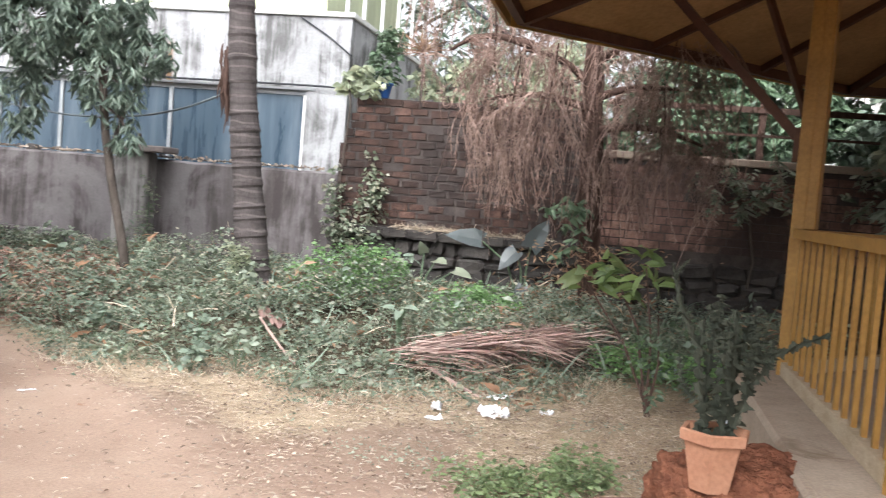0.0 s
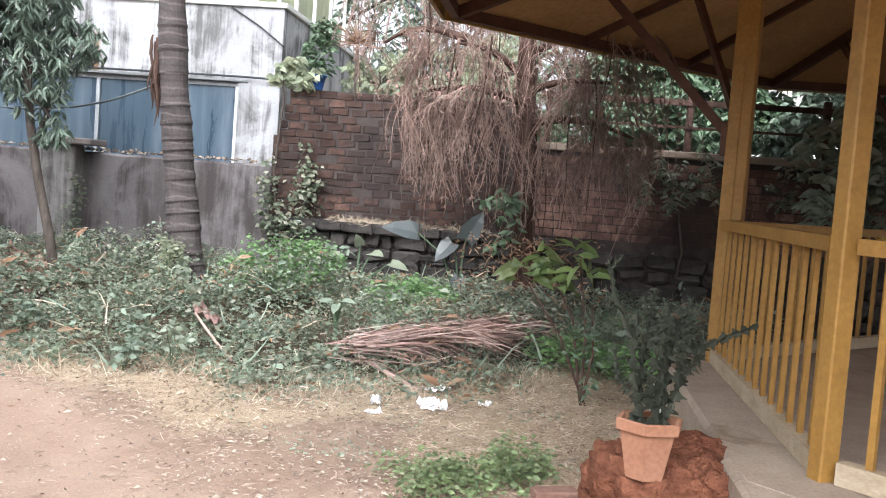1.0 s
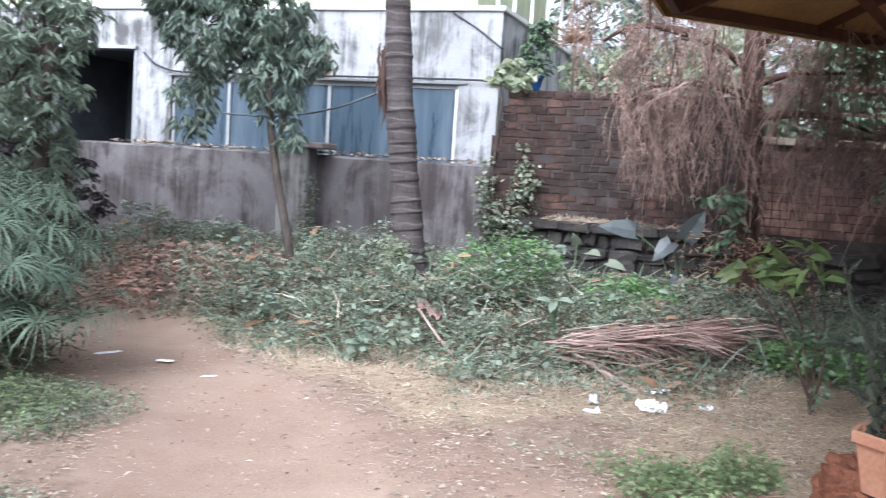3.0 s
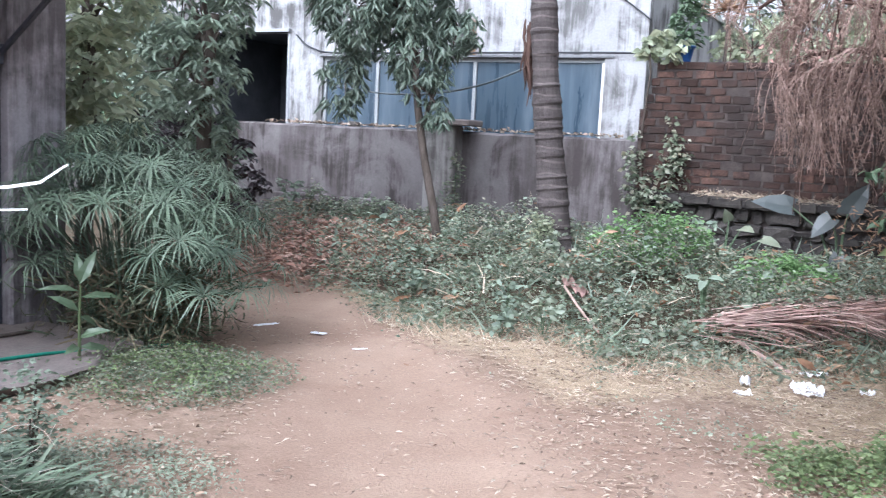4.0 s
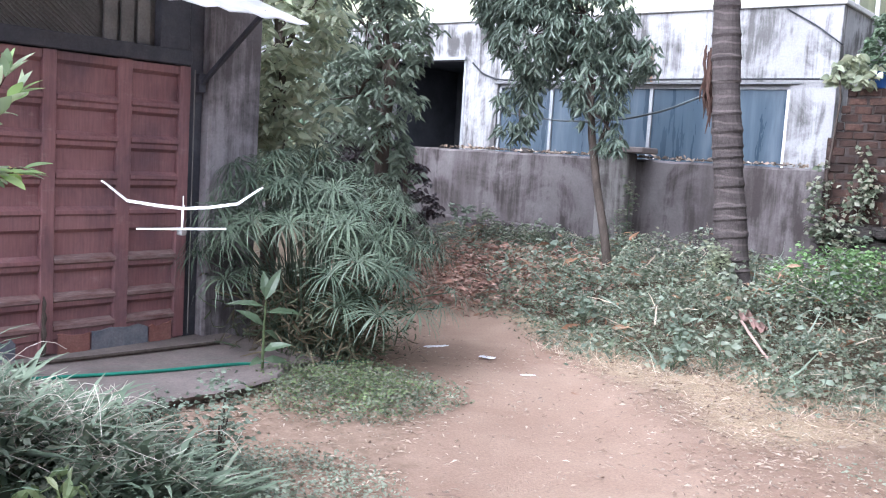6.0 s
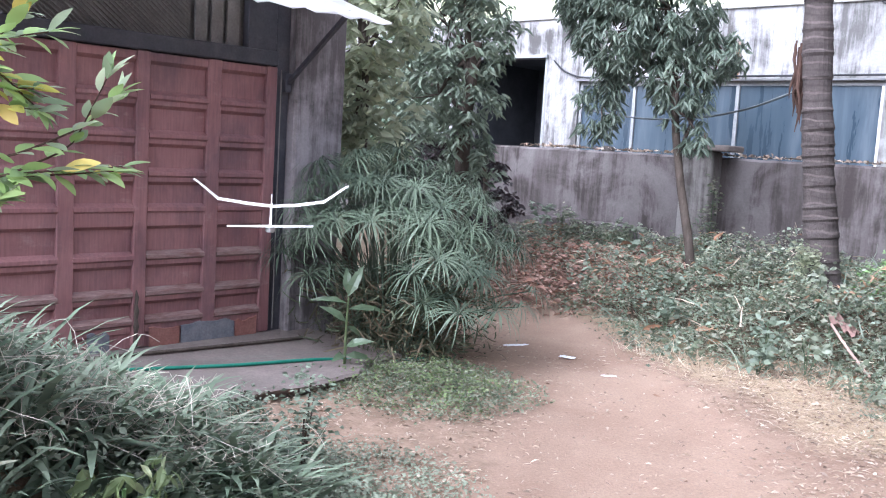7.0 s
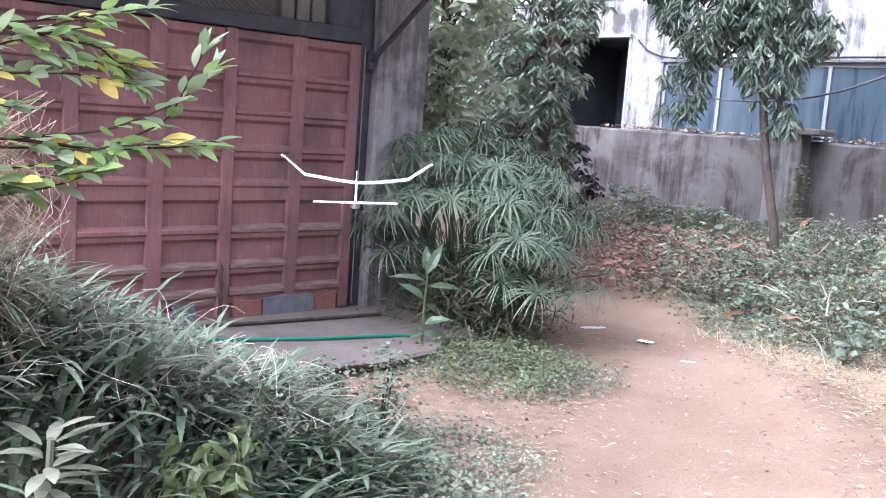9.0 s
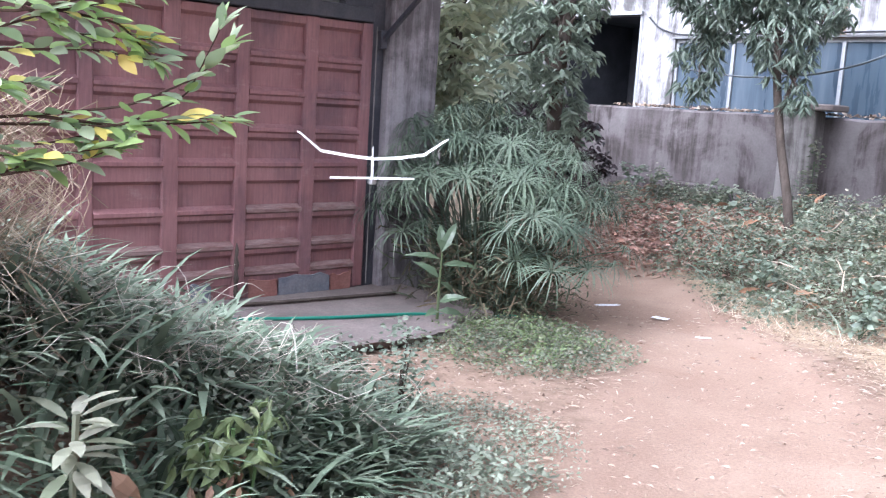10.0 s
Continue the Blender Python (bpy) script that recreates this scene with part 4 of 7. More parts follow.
cactus = thing("cactus", (POT[0], POT[1], POT[2] + 0.23), "tall grey-green branching cactus growing in a pot", "cactus")
STEMS = [([(0.02, 0, 0), (0.03, 0, 0.2), (0.05, 0.01, 0.42), (0.04, 0.0, 0.56)], 0.024, 0.25),
         ([(-0.03, 0, 0), (-0.07, 0, 0.14), (-0.10, 0, 0.34), (-0.09, 0.02, 0.50)], 0.024, 0.5),
         ([(0.05, 0, 0), (0.11, 0.02, 0.16), (0.13, 0.0, 0.36), (0.10, 0, 0.54)], 0.026, 0.6),
         ([(-0.09, 0, 0.36), (-0.15, 0, 0.47), (-0.20, 0, 0.58), (-0.23, 0.02, 0.69)], 0.016, 0.3),
         ([(-0.23, 0.02, 0.68), (-0.205, 0.02, 0.72), (-0.175, 0.02, 0.76)], 0.010, 0.3),
         ([(-0.22, 0.02, 0.66), (-0.235, 0.02, 0.71), (-0.245, 0.02, 0.74)], 0.009, 0.3),
         ([(0.12, 0, 0.34), (0.2, -0.02, 0.38), (0.32, -0.04, 0.45), (0.42, -0.05, 0.50)], 0.019, 0.4),
         ([(0.12, 0, 0.24), (0.19, -0.02, 0.32), (0.20, -0.02, 0.45)], 0.022, 0.6),
         ([(0.03, 0, 0.36), (-0.03, 0.03, 0.50), (-0.02, 0.02, 0.62)], 0.026, 0.7),
         ([(0.06, 0.03, 0.0), (0.06, 0.05, 0.24), (0.10, 0.06, 0.46), (0.15, 0.06, 0.58)], 0.022, 0.6),
         ([(-0.05, 0.03, 0.0), (-0.05, 0.06, 0.25), (-0.03, 0.06, 0.45), (-0.06, 0.08, 0.57)], 0.022, 0.6),
         ([(-0.1, 0, 0.15), (-0.16, 0, 0.22), (-0.18, 0.02, 0.33)], 0.017, 0.6),
         ([(0.0, -0.02, 0.1), (-0.02, -0.06, 0.24), (0.02, -0.06, 0.40), (0.0, -0.05, 0.52)], 0.022, 0.7),
         ([(0.1, -0.03, 0.3), (0.14, -0.06, 0.42), (0.11, -0.05, 0.53)], 0.024, 0.8)]
for pts, r, c in STEMS:
    part("stem", cactus_stem(pts, 0.8 * r, 1.25 * c), CACTUS, cactus)

# loose bricks and block by the mound
for x, y, rz, lx, l_ in ((0.2, 4.82, 20, 0.24, "brown clay brick lying by the red soil"), (0.36, 4.75, 35, 0.2, "brown clay brick lying by the red soil"), (0.92, 4.12, 70, 0.24, "brown clay brick lying by the red soil")):
    o = solid("loose_brick", Shape().box(-lx / 2, lx / 2, -0.055, 0.055, 0, 0.08, 0.008), CLAY_BRICK, l_, "brick", "bricks by the mound")
    o.matrix_basis = pose(x, y, -0.012, 0, 0, rz)

# rubbish: crumpled white plastic and paper
def crumple(w, l, h, seed):
    n = 9
    v = [(w * (i / (n - 1) - 0.5) * (1 + 0.25 * noise.noise((i, j, seed))), l * (j / (n - 1) - 0.5) * (1 + 0.25 * noise.noise((j, i, seed))),
          0.004 + h * abs(noise.noise((i * 0.42, j * 0.42, seed + 5))) * 1.8) for i in range(n) for j in range(n)]
    f = [(i * n + j, (i + 1) * n + j, (i + 1) * n + j + 1, i * n + j + 1) for i in range(n - 1) for j in range(n - 1) if (i in (0, n - 2)) + (j in (0, n - 2)) < 2]
    return Shape().add(v, f)


SCRAPS = [(-0.64, 6.57, 0.2, 0.26, 0.08, 20, PLASTIC_WHITE, "crumpled white plastic bag on straw"), (-0.66, 7.12, 0.22, 0.14, 0.05, 60, PLASTIC_WHITE, "crumpled white plastic bag on straw"),
          (-1.04, 6.53, 0.07, 0.2, 0.08, 10, PLASTIC_WHITE, "scrap of white plastic on straw"), (-1.0, 6.24, 0.12, 0.1, 0.04, 40, PLASTIC_WHITE, "scrap of white plastic on straw"),
          (-0.28, 6.76, 0.09, 0.1, 0.06, 0, PLASTIC_WHITE, "scrap of white plastic on straw"), (1.0, 7.05, 0.14, 0.12, 0.08, 30, PLASTIC_WHITE, "crumpled white plastic bag by the plinth"),
          (0.60, 8.35, 0.34, 0.26, 0.16, 15, PLASTIC_BLUE, "crumpled pale blue plastic bag among weeds"), (1.15, 7.9, 0.2, 0.2, 0.14, 15, PLASTIC_WHITE, "crumpled white plastic bag by the plinth"),
          (-4.85, 6.08, 0.24, 0.07, 0.02, 70, PLASTIC_WHITE, "flat white paper scrap on the path"), (-4.32, 6.11, 0.13, 0.08, 0.02, 20, PLASTIC_WHITE, "flat white paper scrap on the path"),
          (-3.76, 5.86, 0.12, 0.04, 0.02, 50, PLASTIC_WHITE, "flat white paper scrap on the path"), (-3.15, 5.62, 0.14, 0.05, 0.03, 15, BROWN_LEAF, "curled reddish dead leaf on the path")]
for i, (x, y, w, l, h, rz, m_, lab) in enumerate(SCRAPS):
    o = solid("litter_scrap", crumple(w, l, h, i * 3.7), m_, lab, "litter", "scraps of litter", smooth=False)
    o.matrix_basis = pose(x, y, float(ground_z(np.array(x), np.array(y))) + 0.005, 0, 0, rz) @ Matrix.Diagonal((1, 1, 0.6 if h > 0.03 else 0.25, 1))

# hose and pipe on the apron
def wire(name, pts, r, m_, label, cat, sub=8, n=7):
    pts = np.asarray(pts, float)
    t = np.linspace(0, len(pts) - 1, (len(pts) - 1) * sub + 1)
    p = np.stack([np.interp(t, np.arange(len(pts)), pts[:, k]) for k in range(3)], -1)
    for _ in range(4):
        p[1:-1] = (p[:-2] + 2 * p[1:-1] + p[2:]) / 4
    return solid(name, Shape().tube(p, r, n), m_, label, cat, smooth=True)


wire("garden_hose", [(-5.85, 1.5, 0.104), (-5.55, 2.1, 0.104), (-5.26, 2.86, 0.104), (-5.03, 3.4, 0.104), (-4.88, 3.96, 0.104), (-4.80, 4.3, 0.07), (-4.72, 4.7, 0.04), (-4.6, 5.0, 0.03)], 0.012, HOSE_GREEN, "green rubber hose lying across the apron", "hose")
wire("wooden_pole", [(-5.78, 1.9, 0.11), (-5.68, 2.5, 0.11), (-5.61, 3.02, 0.11), (-5.53, 3.6, 0.11), (-5.46, 4.28, 0.11)], 0.013, BARK, "brown wooden pole lying on the apron", "pole")
# pipe slung from the palm to the wall
wire("slung_pipe", [(-7.9, 11.3, 2.24), (-7.0, 11.15, 2.14), (-6.3, 10.9, 2.12), (-5.5, 10.6, 2.17), (-4.9, 10.3, 2.26), (-4.1, 9.72, 2.43), (-3.90, 9.46, 2.48)], 0.013, PIPE_BLUE, "grey-blue pipe slung from a palm trunk", "pipe")
wire("wall_cable", [(-9.1, 12.0, 3.05), (-8.9, 12.0, 2.88), (-8.55, 12.0, 2.77), (-6.5, 11.99, 2.78), (-4.0, 11.99, 2.79), (-3.46, 11.98, 2.78), (-3.2, 11.9, 2.74)], 0.014, CABLE, "black cable along the house wall", "cable")
wire("roof_cable", [(-3.46, 12.0, 3.2), (-3.8, 12.03, 3.45), (-4.2, 12.03, 3.68)], 0.01, CABLE, "thin black cable on the house wall", "cable")
wire("overhead_cable", [(-3.0, 14.5, 5.0), (-2.2, 13.5, 4.2), (-1.2, 12.6, 3.5)], 0.025, CABLE, "sloping dark overhead cable", "cable")

# debris on the wall's top
for i in range(26):
    x = rng.uniform(-9.3, -3.6)
    a_ = rng.uniform(0, 3.1)
    L = rng.uniform(0.06, 0.22)
    y0 = 11.83
    solid("dry_twig", Shape().tube([(-L * math.cos(a_), -0.3 * L * math.sin(a_), 0), (0, 0, 0.012), (L * math.cos(a_), 0.3 * L * math.sin(a_), 0.0)], 0.009, 5), BARK, "dry twig lying on the wall top", "twig", "twigs on the wall", loc=(x, y0 + rng.uniform(-0.05, 0.08), WALL_TOP + 0.028))
solid("wall_stone", lump(0, 0, 0.11, 0.08, 0.09, 8.0, 6, 12), STONE, "rounded stone on the wall top", "stone", smooth=True, loc=(-7.85, 11.83, WALL_TOP + 0.025))
solid("broken_tile", Shape().box(-0.12, 0.12, -0.05, 0.05, 0, 0.03, 0.006), PALE_CONCRETE, "pale broken tile on the wall top", "tile", loc=(-7.35, 11.83, WALL_TOP + 0.012))
solid("iron_stub", Shape().box(-0.02, 0.02, -0.02, 0.02, 0, 0.16, 0.004), BARK, "rusty iron stub on the cap slab", "iron stub", loc=(-6.16, 11.6, 1.828))

# blue pot on the brick wall
bp = thing("blue_pot", (-2.93, 11.66, 2.65), "blue plastic flower pot on the brick wall", "plant pot")
s = Shape()
n = 18
prof = [(0.09, 0.0), (0.125, 0.16), (0.14, 0.165), (0.14, 0.19), (0.12, 0.19), (0.11, 0.15), (0.0, 0.15)]
v = [(r * math.cos(2 * math.pi * j / n), r * math.sin(2 * math.pi * j / n), z) for r, z in prof for j in range(n)]
s.add(v, [(k * n + j, k * n + (j + 1) % n, (k + 1) * n + (j + 1) % n, (k + 1) * n + j) for k in range(len(prof) - 1) for j in range(n)])
part("body", s, BLUE_POT, bp, smooth=True)

# timber trellis above the low wall, with posts
tr = thing("trellis", (2.4, 11.75, 2.19), "dark timber rail fence on top of the brick wall", "fence")
for x in (0.0, 1.7, 3.3, 5.2):
    part("post", Shape().box(x - 2.44, x - 2.36, -0.04, 0.04, 0.0, 0.72, 0.004), RED_BARK, tr)
for z, h in ((0.60, 0.07), (0.30, 0.03)):
    part("rail", Shape().beam((-2.5, -0.05, z), (4.2, -0.05, z), 0.03, h), RED_BARK, tr)

# pale neighbour building seen over the low wall
nb_ = thing("far_building", (6.0, 20.0, 0), "pale plastered building behind the trees", "building")
part("wall", Shape().box(-5.5, 6, 0, 4, 0, 4.3), FAR_WALL, nb_)
part("roof", Shape().box(-5.7, 6.2, -0.2, 4.2, 4.3, 4.45), APRON, nb_)
for x in (-3.6, -1.2, 1.2, 3.6):
    part("column", Shape().box(x - 0.14, x + 0.14, -0.16, 0.0, 0, 4.3), FAR_WALL, nb_)
hut = thing("tiled_hut", (-2.6, 19.0, 0), "low hut with a pink tiled roof", "hut")
part("wall", Shape().box(-1.4, 1.6, 0, 2, 0, 3.1), FAR_WALL, hut)
s = Shape()
s.add([(-1.7, -0.4, 3.0), (1.9, -0.4, 3.0), (1.9, 1.0, 4.0), (-1.7, 1.0, 4.0), (1.9, 2.4, 3.0), (-1.7, 2.4, 3.0)], [(0, 1, 2, 3), (3, 2, 4, 5)])
part("roof", s, TILE_ROOF, hut)

# white foam glider in the air before the door
gl = thing("foam_glider", (-3.16, 2.25, 1.318), "white foam model glider with upturned wing tips, in flight", "model glider", rz=0)
gdir = np.array([0.38, 0.51, 0.0]) / np.hypot(0.38, 0.51)
gfor = np.array([gdir[1], -gdir[0], 0.0])


def gp(a, f, z):
    return gdir * a + gfor * f + np.array([0, 0, z])


def wing(spans, chord, th):
    s = Shape()
    v = []
    for a, z, c, sw in spans:
        v += [gp(a, sw + c * 0.5, z - 0.07 * c), gp(a, sw + c * 0.15, z + th - 0.02 * c), gp(a, sw - c * 0.5, z + 0.07 * c), gp(a, sw, z - 0.002)]
    m = len(spans)
    f = [(4 * k + j, 4 * k + (j + 1) % 4, 4 * k + 4 + (j + 1) % 4, 4 * k + 4 + j) for k in range(m - 1) for j in range(4)]
    return s.add(v, f + [(0, 1, 2, 3), (4 * m - 1, 4 * m - 2, 4 * m - 3, 4 * m - 4)])


part("wing", wing([(-0.315, 0.095, 0.03, -0.02), (-0.30, 0.088, 0.04, -0.01), (-0.215, 0.022, 0.055, 0), (-0.1, 0.008, 0.058, 0), (0, 0.0, 0.058, 0), (0.1, 0.008, 0.058, 0), (0.215, 0.028, 0.055, 0), (0.30, 0.09, 0.04, -0.01), (0.315, 0.097, 0.03, -0.02)], 0.1, 0.004), FOAM, gl)
part("boom", Shape().tube([gp(0, 0.06, -0.006), gp(0, -0.3, -0.012)], 0.005, 6), FOAM, gl)
part("tailplane", wing([(-0.165, -0.068, 0.028, 0.22), (0, -0.062, 0.04, 0.22), (0.165, -0.056, 0.028, 0.22)], 0.05, 0.004), FOAM, gl)
part("pylon", Shape().beam(gp(0, 0.05, 0.0), gp(0, 0.22, -0.072), 0.008, 0.014), FOAM, gl)
part("fin", Shape().beam(gp(0, 0.0, 0.0), gp(0, -0.01, 0.045), 0.004, 0.05, up=tuple(gfor)), FOAM, gl)
part("nose_weight", Shape().box(-0.015, 0.015, -0.015, 0.015, -0.015, 0.015, 0.005), ALU, gl, at=Matrix.Translation(Vector(gp(0, 0.22, -0.072))))

# ---- plants ----
def branchy(a, b, r0, r1, sag=0.0, wob=0.06, n=9):
    t = np.linspace(0, 1, n)[:, None]
    a, b = np.array(a, float), np.array(b, float)
    p = a + (b - a) * t
    k = rng.uniform(-1, 1, 3)
    p = p + wob * np.linalg.norm(b - a) * np.sin(t * 3.1) * k * t + np.array([0, 0, 1]) * (sag * np.sin(t * math.pi))
    return p, np.linspace(r0, r1, n)


def cluster_leaves(shape, kind, centres, per, length, width, droop, spread=0.03, rise=0.3):
    """Rosettes of leaves round twig ends."""
    n = len(centres)
    c = np.repeat(centres, per, axis=0)
    d = rand_dirs(n * per, -0.6, 0.9)
    d[:, 2] = d[:, 2] * rise - droop
    L = length * rng.uniform(0.65, 1.2, n * per)
    nor = rand_dirs(n * per, 0.2, 1.0)
    leaves(shape, kind, c + rng.normal(0, spread, (n * per, 3)), d, nor, L, L * width)
    return shape


def blob_points(blobs, n, shell=0.55):
    """Places in a set of uneven ellipsoids, denser towards their skins."""
    vol = np.array([b[3] * b[4] * b[5] for b in blobs]) ** 0.8
    pick = rng.choice(len(blobs), n, p=vol / vol.sum())
    B = np.array(blobs)[pick]
    d = rand_dirs(n)
    r = rng.uniform(shell, 1.0, n) ** 0.6 * (1 + 0.22 * np.array([noise.noise(q * 2.1 + Vector((5.0, 0, float(k)))) for q, k in zip(map(Vector, d), pick)]))
    return B[:, :3] + d * B[:, 3:] * r[:, None]


def tree(name, base, trunk, radii, blobs, n, leaf, per, length, width, droop, mat_leaf, label, bark=None, kind_leaf=None, category="tree", twigs=40):
    """trunk: points from the base up; blobs: crown masses in world places."""
    bark, kind_leaf = bark or BARK, kind_leaf or LEAF_LONG
    o = np.array(base, float)
    e = thing(name, base, label, category)
    tr_ = np.array(trunk, float)
    t = np.linspace(0, len(tr_) - 1, 6 * len(tr_))
    p = np.stack([np.interp(t, np.arange(len(tr_)), tr_[:, k]) for k in range(3)], -1)
    p[1:-1] = (p[:-2] + p[1:-1] * 2 + p[2:]) / 4
    part("trunk", Shape().tube(p - o, np.interp(t, np.arange(len(tr_)), radii), 10), bark, e, smooth=True)
    for b in blobs:
        k = rng.integers(len(p) // 2, len(p))
        q, r = branchy(p[k], b[:3], radii[-1] * 0.8, 0.012, 0.05)
        part("limb", Shape().tube(q - o, r, 6), bark, e, smooth=True)
    pts = blob_points(blobs, n)
    s = Shape()
    for c in pts[:twigs]:
        j = int(np.argmin([np.linalg.norm(c - np.array(b[:3])) for b in blobs]))
        q, r = branchy(np.array(blobs[j][:3]) * 0.9 + c * 0.1, c, 0.010, 0.004, 0.0, 0.1, 5)
        s.tube(q - o, r, 4, False)
    tagged(part("twig_mass", s, bark, e), kind="stuff")
    part("crown", cluster_leaves(Shape(), kind_leaf, pts - o, per, length, width, droop), mat_leaf, e)
    return e


# coconut palm: ringed trunk
PALM = np.array([(-3.50, 9.32, 0.1), (-3.54, 9.32, 0.45), (-3.61, 9.32, 0.95), (-3.70, 9.32, 1.6), (-3.78, 9.30, 2.3), (-3.85, 9.28, 3.2), (-3.90, 9.25, 4.4), (-3.92, 9.2, 6.5)])
palm = thing("coconut_palm", tuple(PALM[0]), "tall leaning palm trunk with ringed grey-brown bark", "palm tree")
m = 190
t = np.linspace(0, len(PALM) - 1, m)
p = np.stack([np.interp(t, np.arange(len(PALM)), PALM[:, k]) for k in range(3)], -1)
for _ in range(12):
    p[1:-1] = (p[:-2] + 2 * p[1:-1] + p[2:]) / 4
zz = p[:, 2]
rad = 0.166 + 0.05 * np.exp(-(zz - 0.1) / 0.45) - 0.008 * zz
ringz = (zz * 6.6 + 0.45 * np.sin(3 * zz) + 0.3 * np.sin(11 * zz)) % 1.0
rad = rad + 0.007 * np.where(ringz < 0.18, 1.0, 0.0) - 0.006 * ringz + 0.006 * np.sin(7.3 * zz)
part("trunk", Shape().tube(p - PALM[0], rad, 20), PALM_BARK, palm, smooth=False)
s = Shape()
for k in range(26):
    a = np.array([-3.78 - 0.17 + rng.normal(0, 0.03), 9.27 + rng.normal(0, 0.03), 2.75 + rng.uniform(-0.12, 0.12)])
    L = rng.uniform(0.3, 0.7)
    q = np.array([a + (rng.normal(0, 0.03) * u, 0, -L * u + 0.04 * math.sin(3 * u)) for u in np.linspace(0, 1, 6)])
    s.tube(q - PALM[0], [0.008, 0.014, 0.02, 0.018, 0.012, 0.004], 5)
part("hanging_sheath", s, RED_BARK, palm, "dry brown hanging leaf sheath")

# mango sapling before the windows
tree("mango_tree", (-5.20, 9.75, 0.2), [(-5.20, 9.75, 0.2), (-5.29, 9.75, 0.7), (-5.43, 9.72, 1.3), (-5.54, 9.7, 1.9), (-5.60, 9.68, 2.5), (-5.75, 9.6, 3.4)], [0.058, 0.052, 0.048, 0.045, 0.042, 0.03],
     [(-5.50, 9.6, 2.55, 0.36, 0.36, 0.50), (-5.62, 9.55, 3.3, 0.55, 0.5, 0.45), (-6.18, 9.3, 3.05, 0.5, 0.45, 0.55), (-6.32, 9.3, 2.2, 0.24, 0.25, 0.45), (-6.25, 9.35, 3.8, 0.7, 0.6, 0.5), (-5.3, 9.7, 1.95, 0.16, 0.16, 0.22), (-6.7, 9.3, 3.35, 0.35, 0.35, 0.3), (-5.1, 9.8, 2.85, 0.25, 0.25, 0.3)],
     950, None, 12, 0.15, 0.21, 0.85, GREEN_MANGO, "young mango tree with drooping dark green leaves")

# dark spreading tree beside the shed
tree("mango_tree", (-7.6, 8.2, 0.15), [(-7.6, 8.2, 0.15), (-7.5, 8.2, 1.0), (-7.4, 8.1, 1.9), (-7.2, 8.0, 2.8)], [0.11, 0.09, 0.08, 0.06],
     [(-7.75, 8.0, 2.2, 0.6, 0.6, 0.55), (-7.9, 8.3, 3.0, 0.9, 0.8, 0.8), (-7.55, 7.9, 3.1, 0.5, 0.6, 0.7), (-7.4, 8.1, 1.6, 0.3, 0.35, 0.4), (-7.5, 7.9, 3.9, 1.0, 0.9, 0.6), (-8.6, 8.6, 2.4, 0.7, 0.7, 0.7), (-7.5, 8.3, 1.35, 0.4, 0.4, 0.4), (-7.12, 8.0, 2.6, 0.28, 0.4, 0.75)],
     800, None, 11, 0.14, 0.25, 0.55, GREEN_GREY, "spreading mango tree with dense dark leaves")
# yellowish tree behind the pillar
tree("almond_tree", (-7.3, 6.3, 0.1), [(-7.3, 6.3, 0.1), (-7.2, 6.3, 1.2), (-7.1, 6.2, 2.2), (-7.0, 6.1, 3.2)], [0.09, 0.08, 0.06, 0.04],
     [(-6.7, 5.85, 2.0, 0.55, 0.5, 0.5), (-6.75, 5.95, 2.65, 0.6, 0.55, 0.45), (-7.0, 6.0, 3.4, 0.8, 0.7, 0.55), (-6.5, 5.75, 1.45, 0.45, 0.4, 0.35), (-6.3, 5.9, 2.9, 0.3, 0.3, 0.35), (-7.6, 6.2, 2.3, 0.6, 0.6, 0.8)],
     430, None, 10, 0.15, 0.36, 0.35, GREEN_YELLOW, "leafy yellowish-green tree behind the shed pillar")
# dark red shrub by the wall; its near-black leaf colour carries the deep shade
s_e = thing("red_shrub", (-7.9, 9.1, 0.15), "dark red-leaved shrub by the wall, deep shade painted into its leaves", "shrub")
part("stem", Shape().tube([(0, 0, 0), (0.05, 0, 0.6), (0, 0, 1.2)], 0.03, 6).tube([(0, 0, 0.2), (-0.35, 0.1, 0.8), (-0.5, 0.2, 1.1)], 0.02, 6), BARK, s_e)
part("leaves", cluster_leaves(Shape(), LEAF_LONG, blob_points([(-0.1, 0, 0.85, 0.6, 0.4, 0.6), (-0.9, 0.3, 0.9, 0.8, 0.5, 0.75), (-1.7, 0.5, 1.0, 0.8, 0.5, 0.8)], 420), 9, 0.11, 0.4, 0.3), SHADED_RED_LEAF, s_e)
s_e = thing("dark_shrub", (-9.9, 9.8, 0.2), "dense dark shrub shading the wall corner", "shrub")
part("stem", Shape().tube([(0, 0, 0), (0.05, 0, 0.8), (0, 0, 1.6)], 0.04, 6), BARK, s_e)
part("leaves", cluster_leaves(Shape(), LEAF_LONG, blob_points([(0, 0, 1.2, 1.0, 0.7, 0.9), (-1.2, 0.3, 1.4, 1.0, 0.7, 1.2), (-0.6, 0.1, 2.3, 0.7, 0.6, 0.7), (0.75, 0.3, 0.85, 0.5, 0.35, 0.6), (0.95, 0.3, 0.45, 0.4, 0.3, 0.4)], 560), 9, 0.15, 0.35, 0.4), GREEN_DARK, s_e)

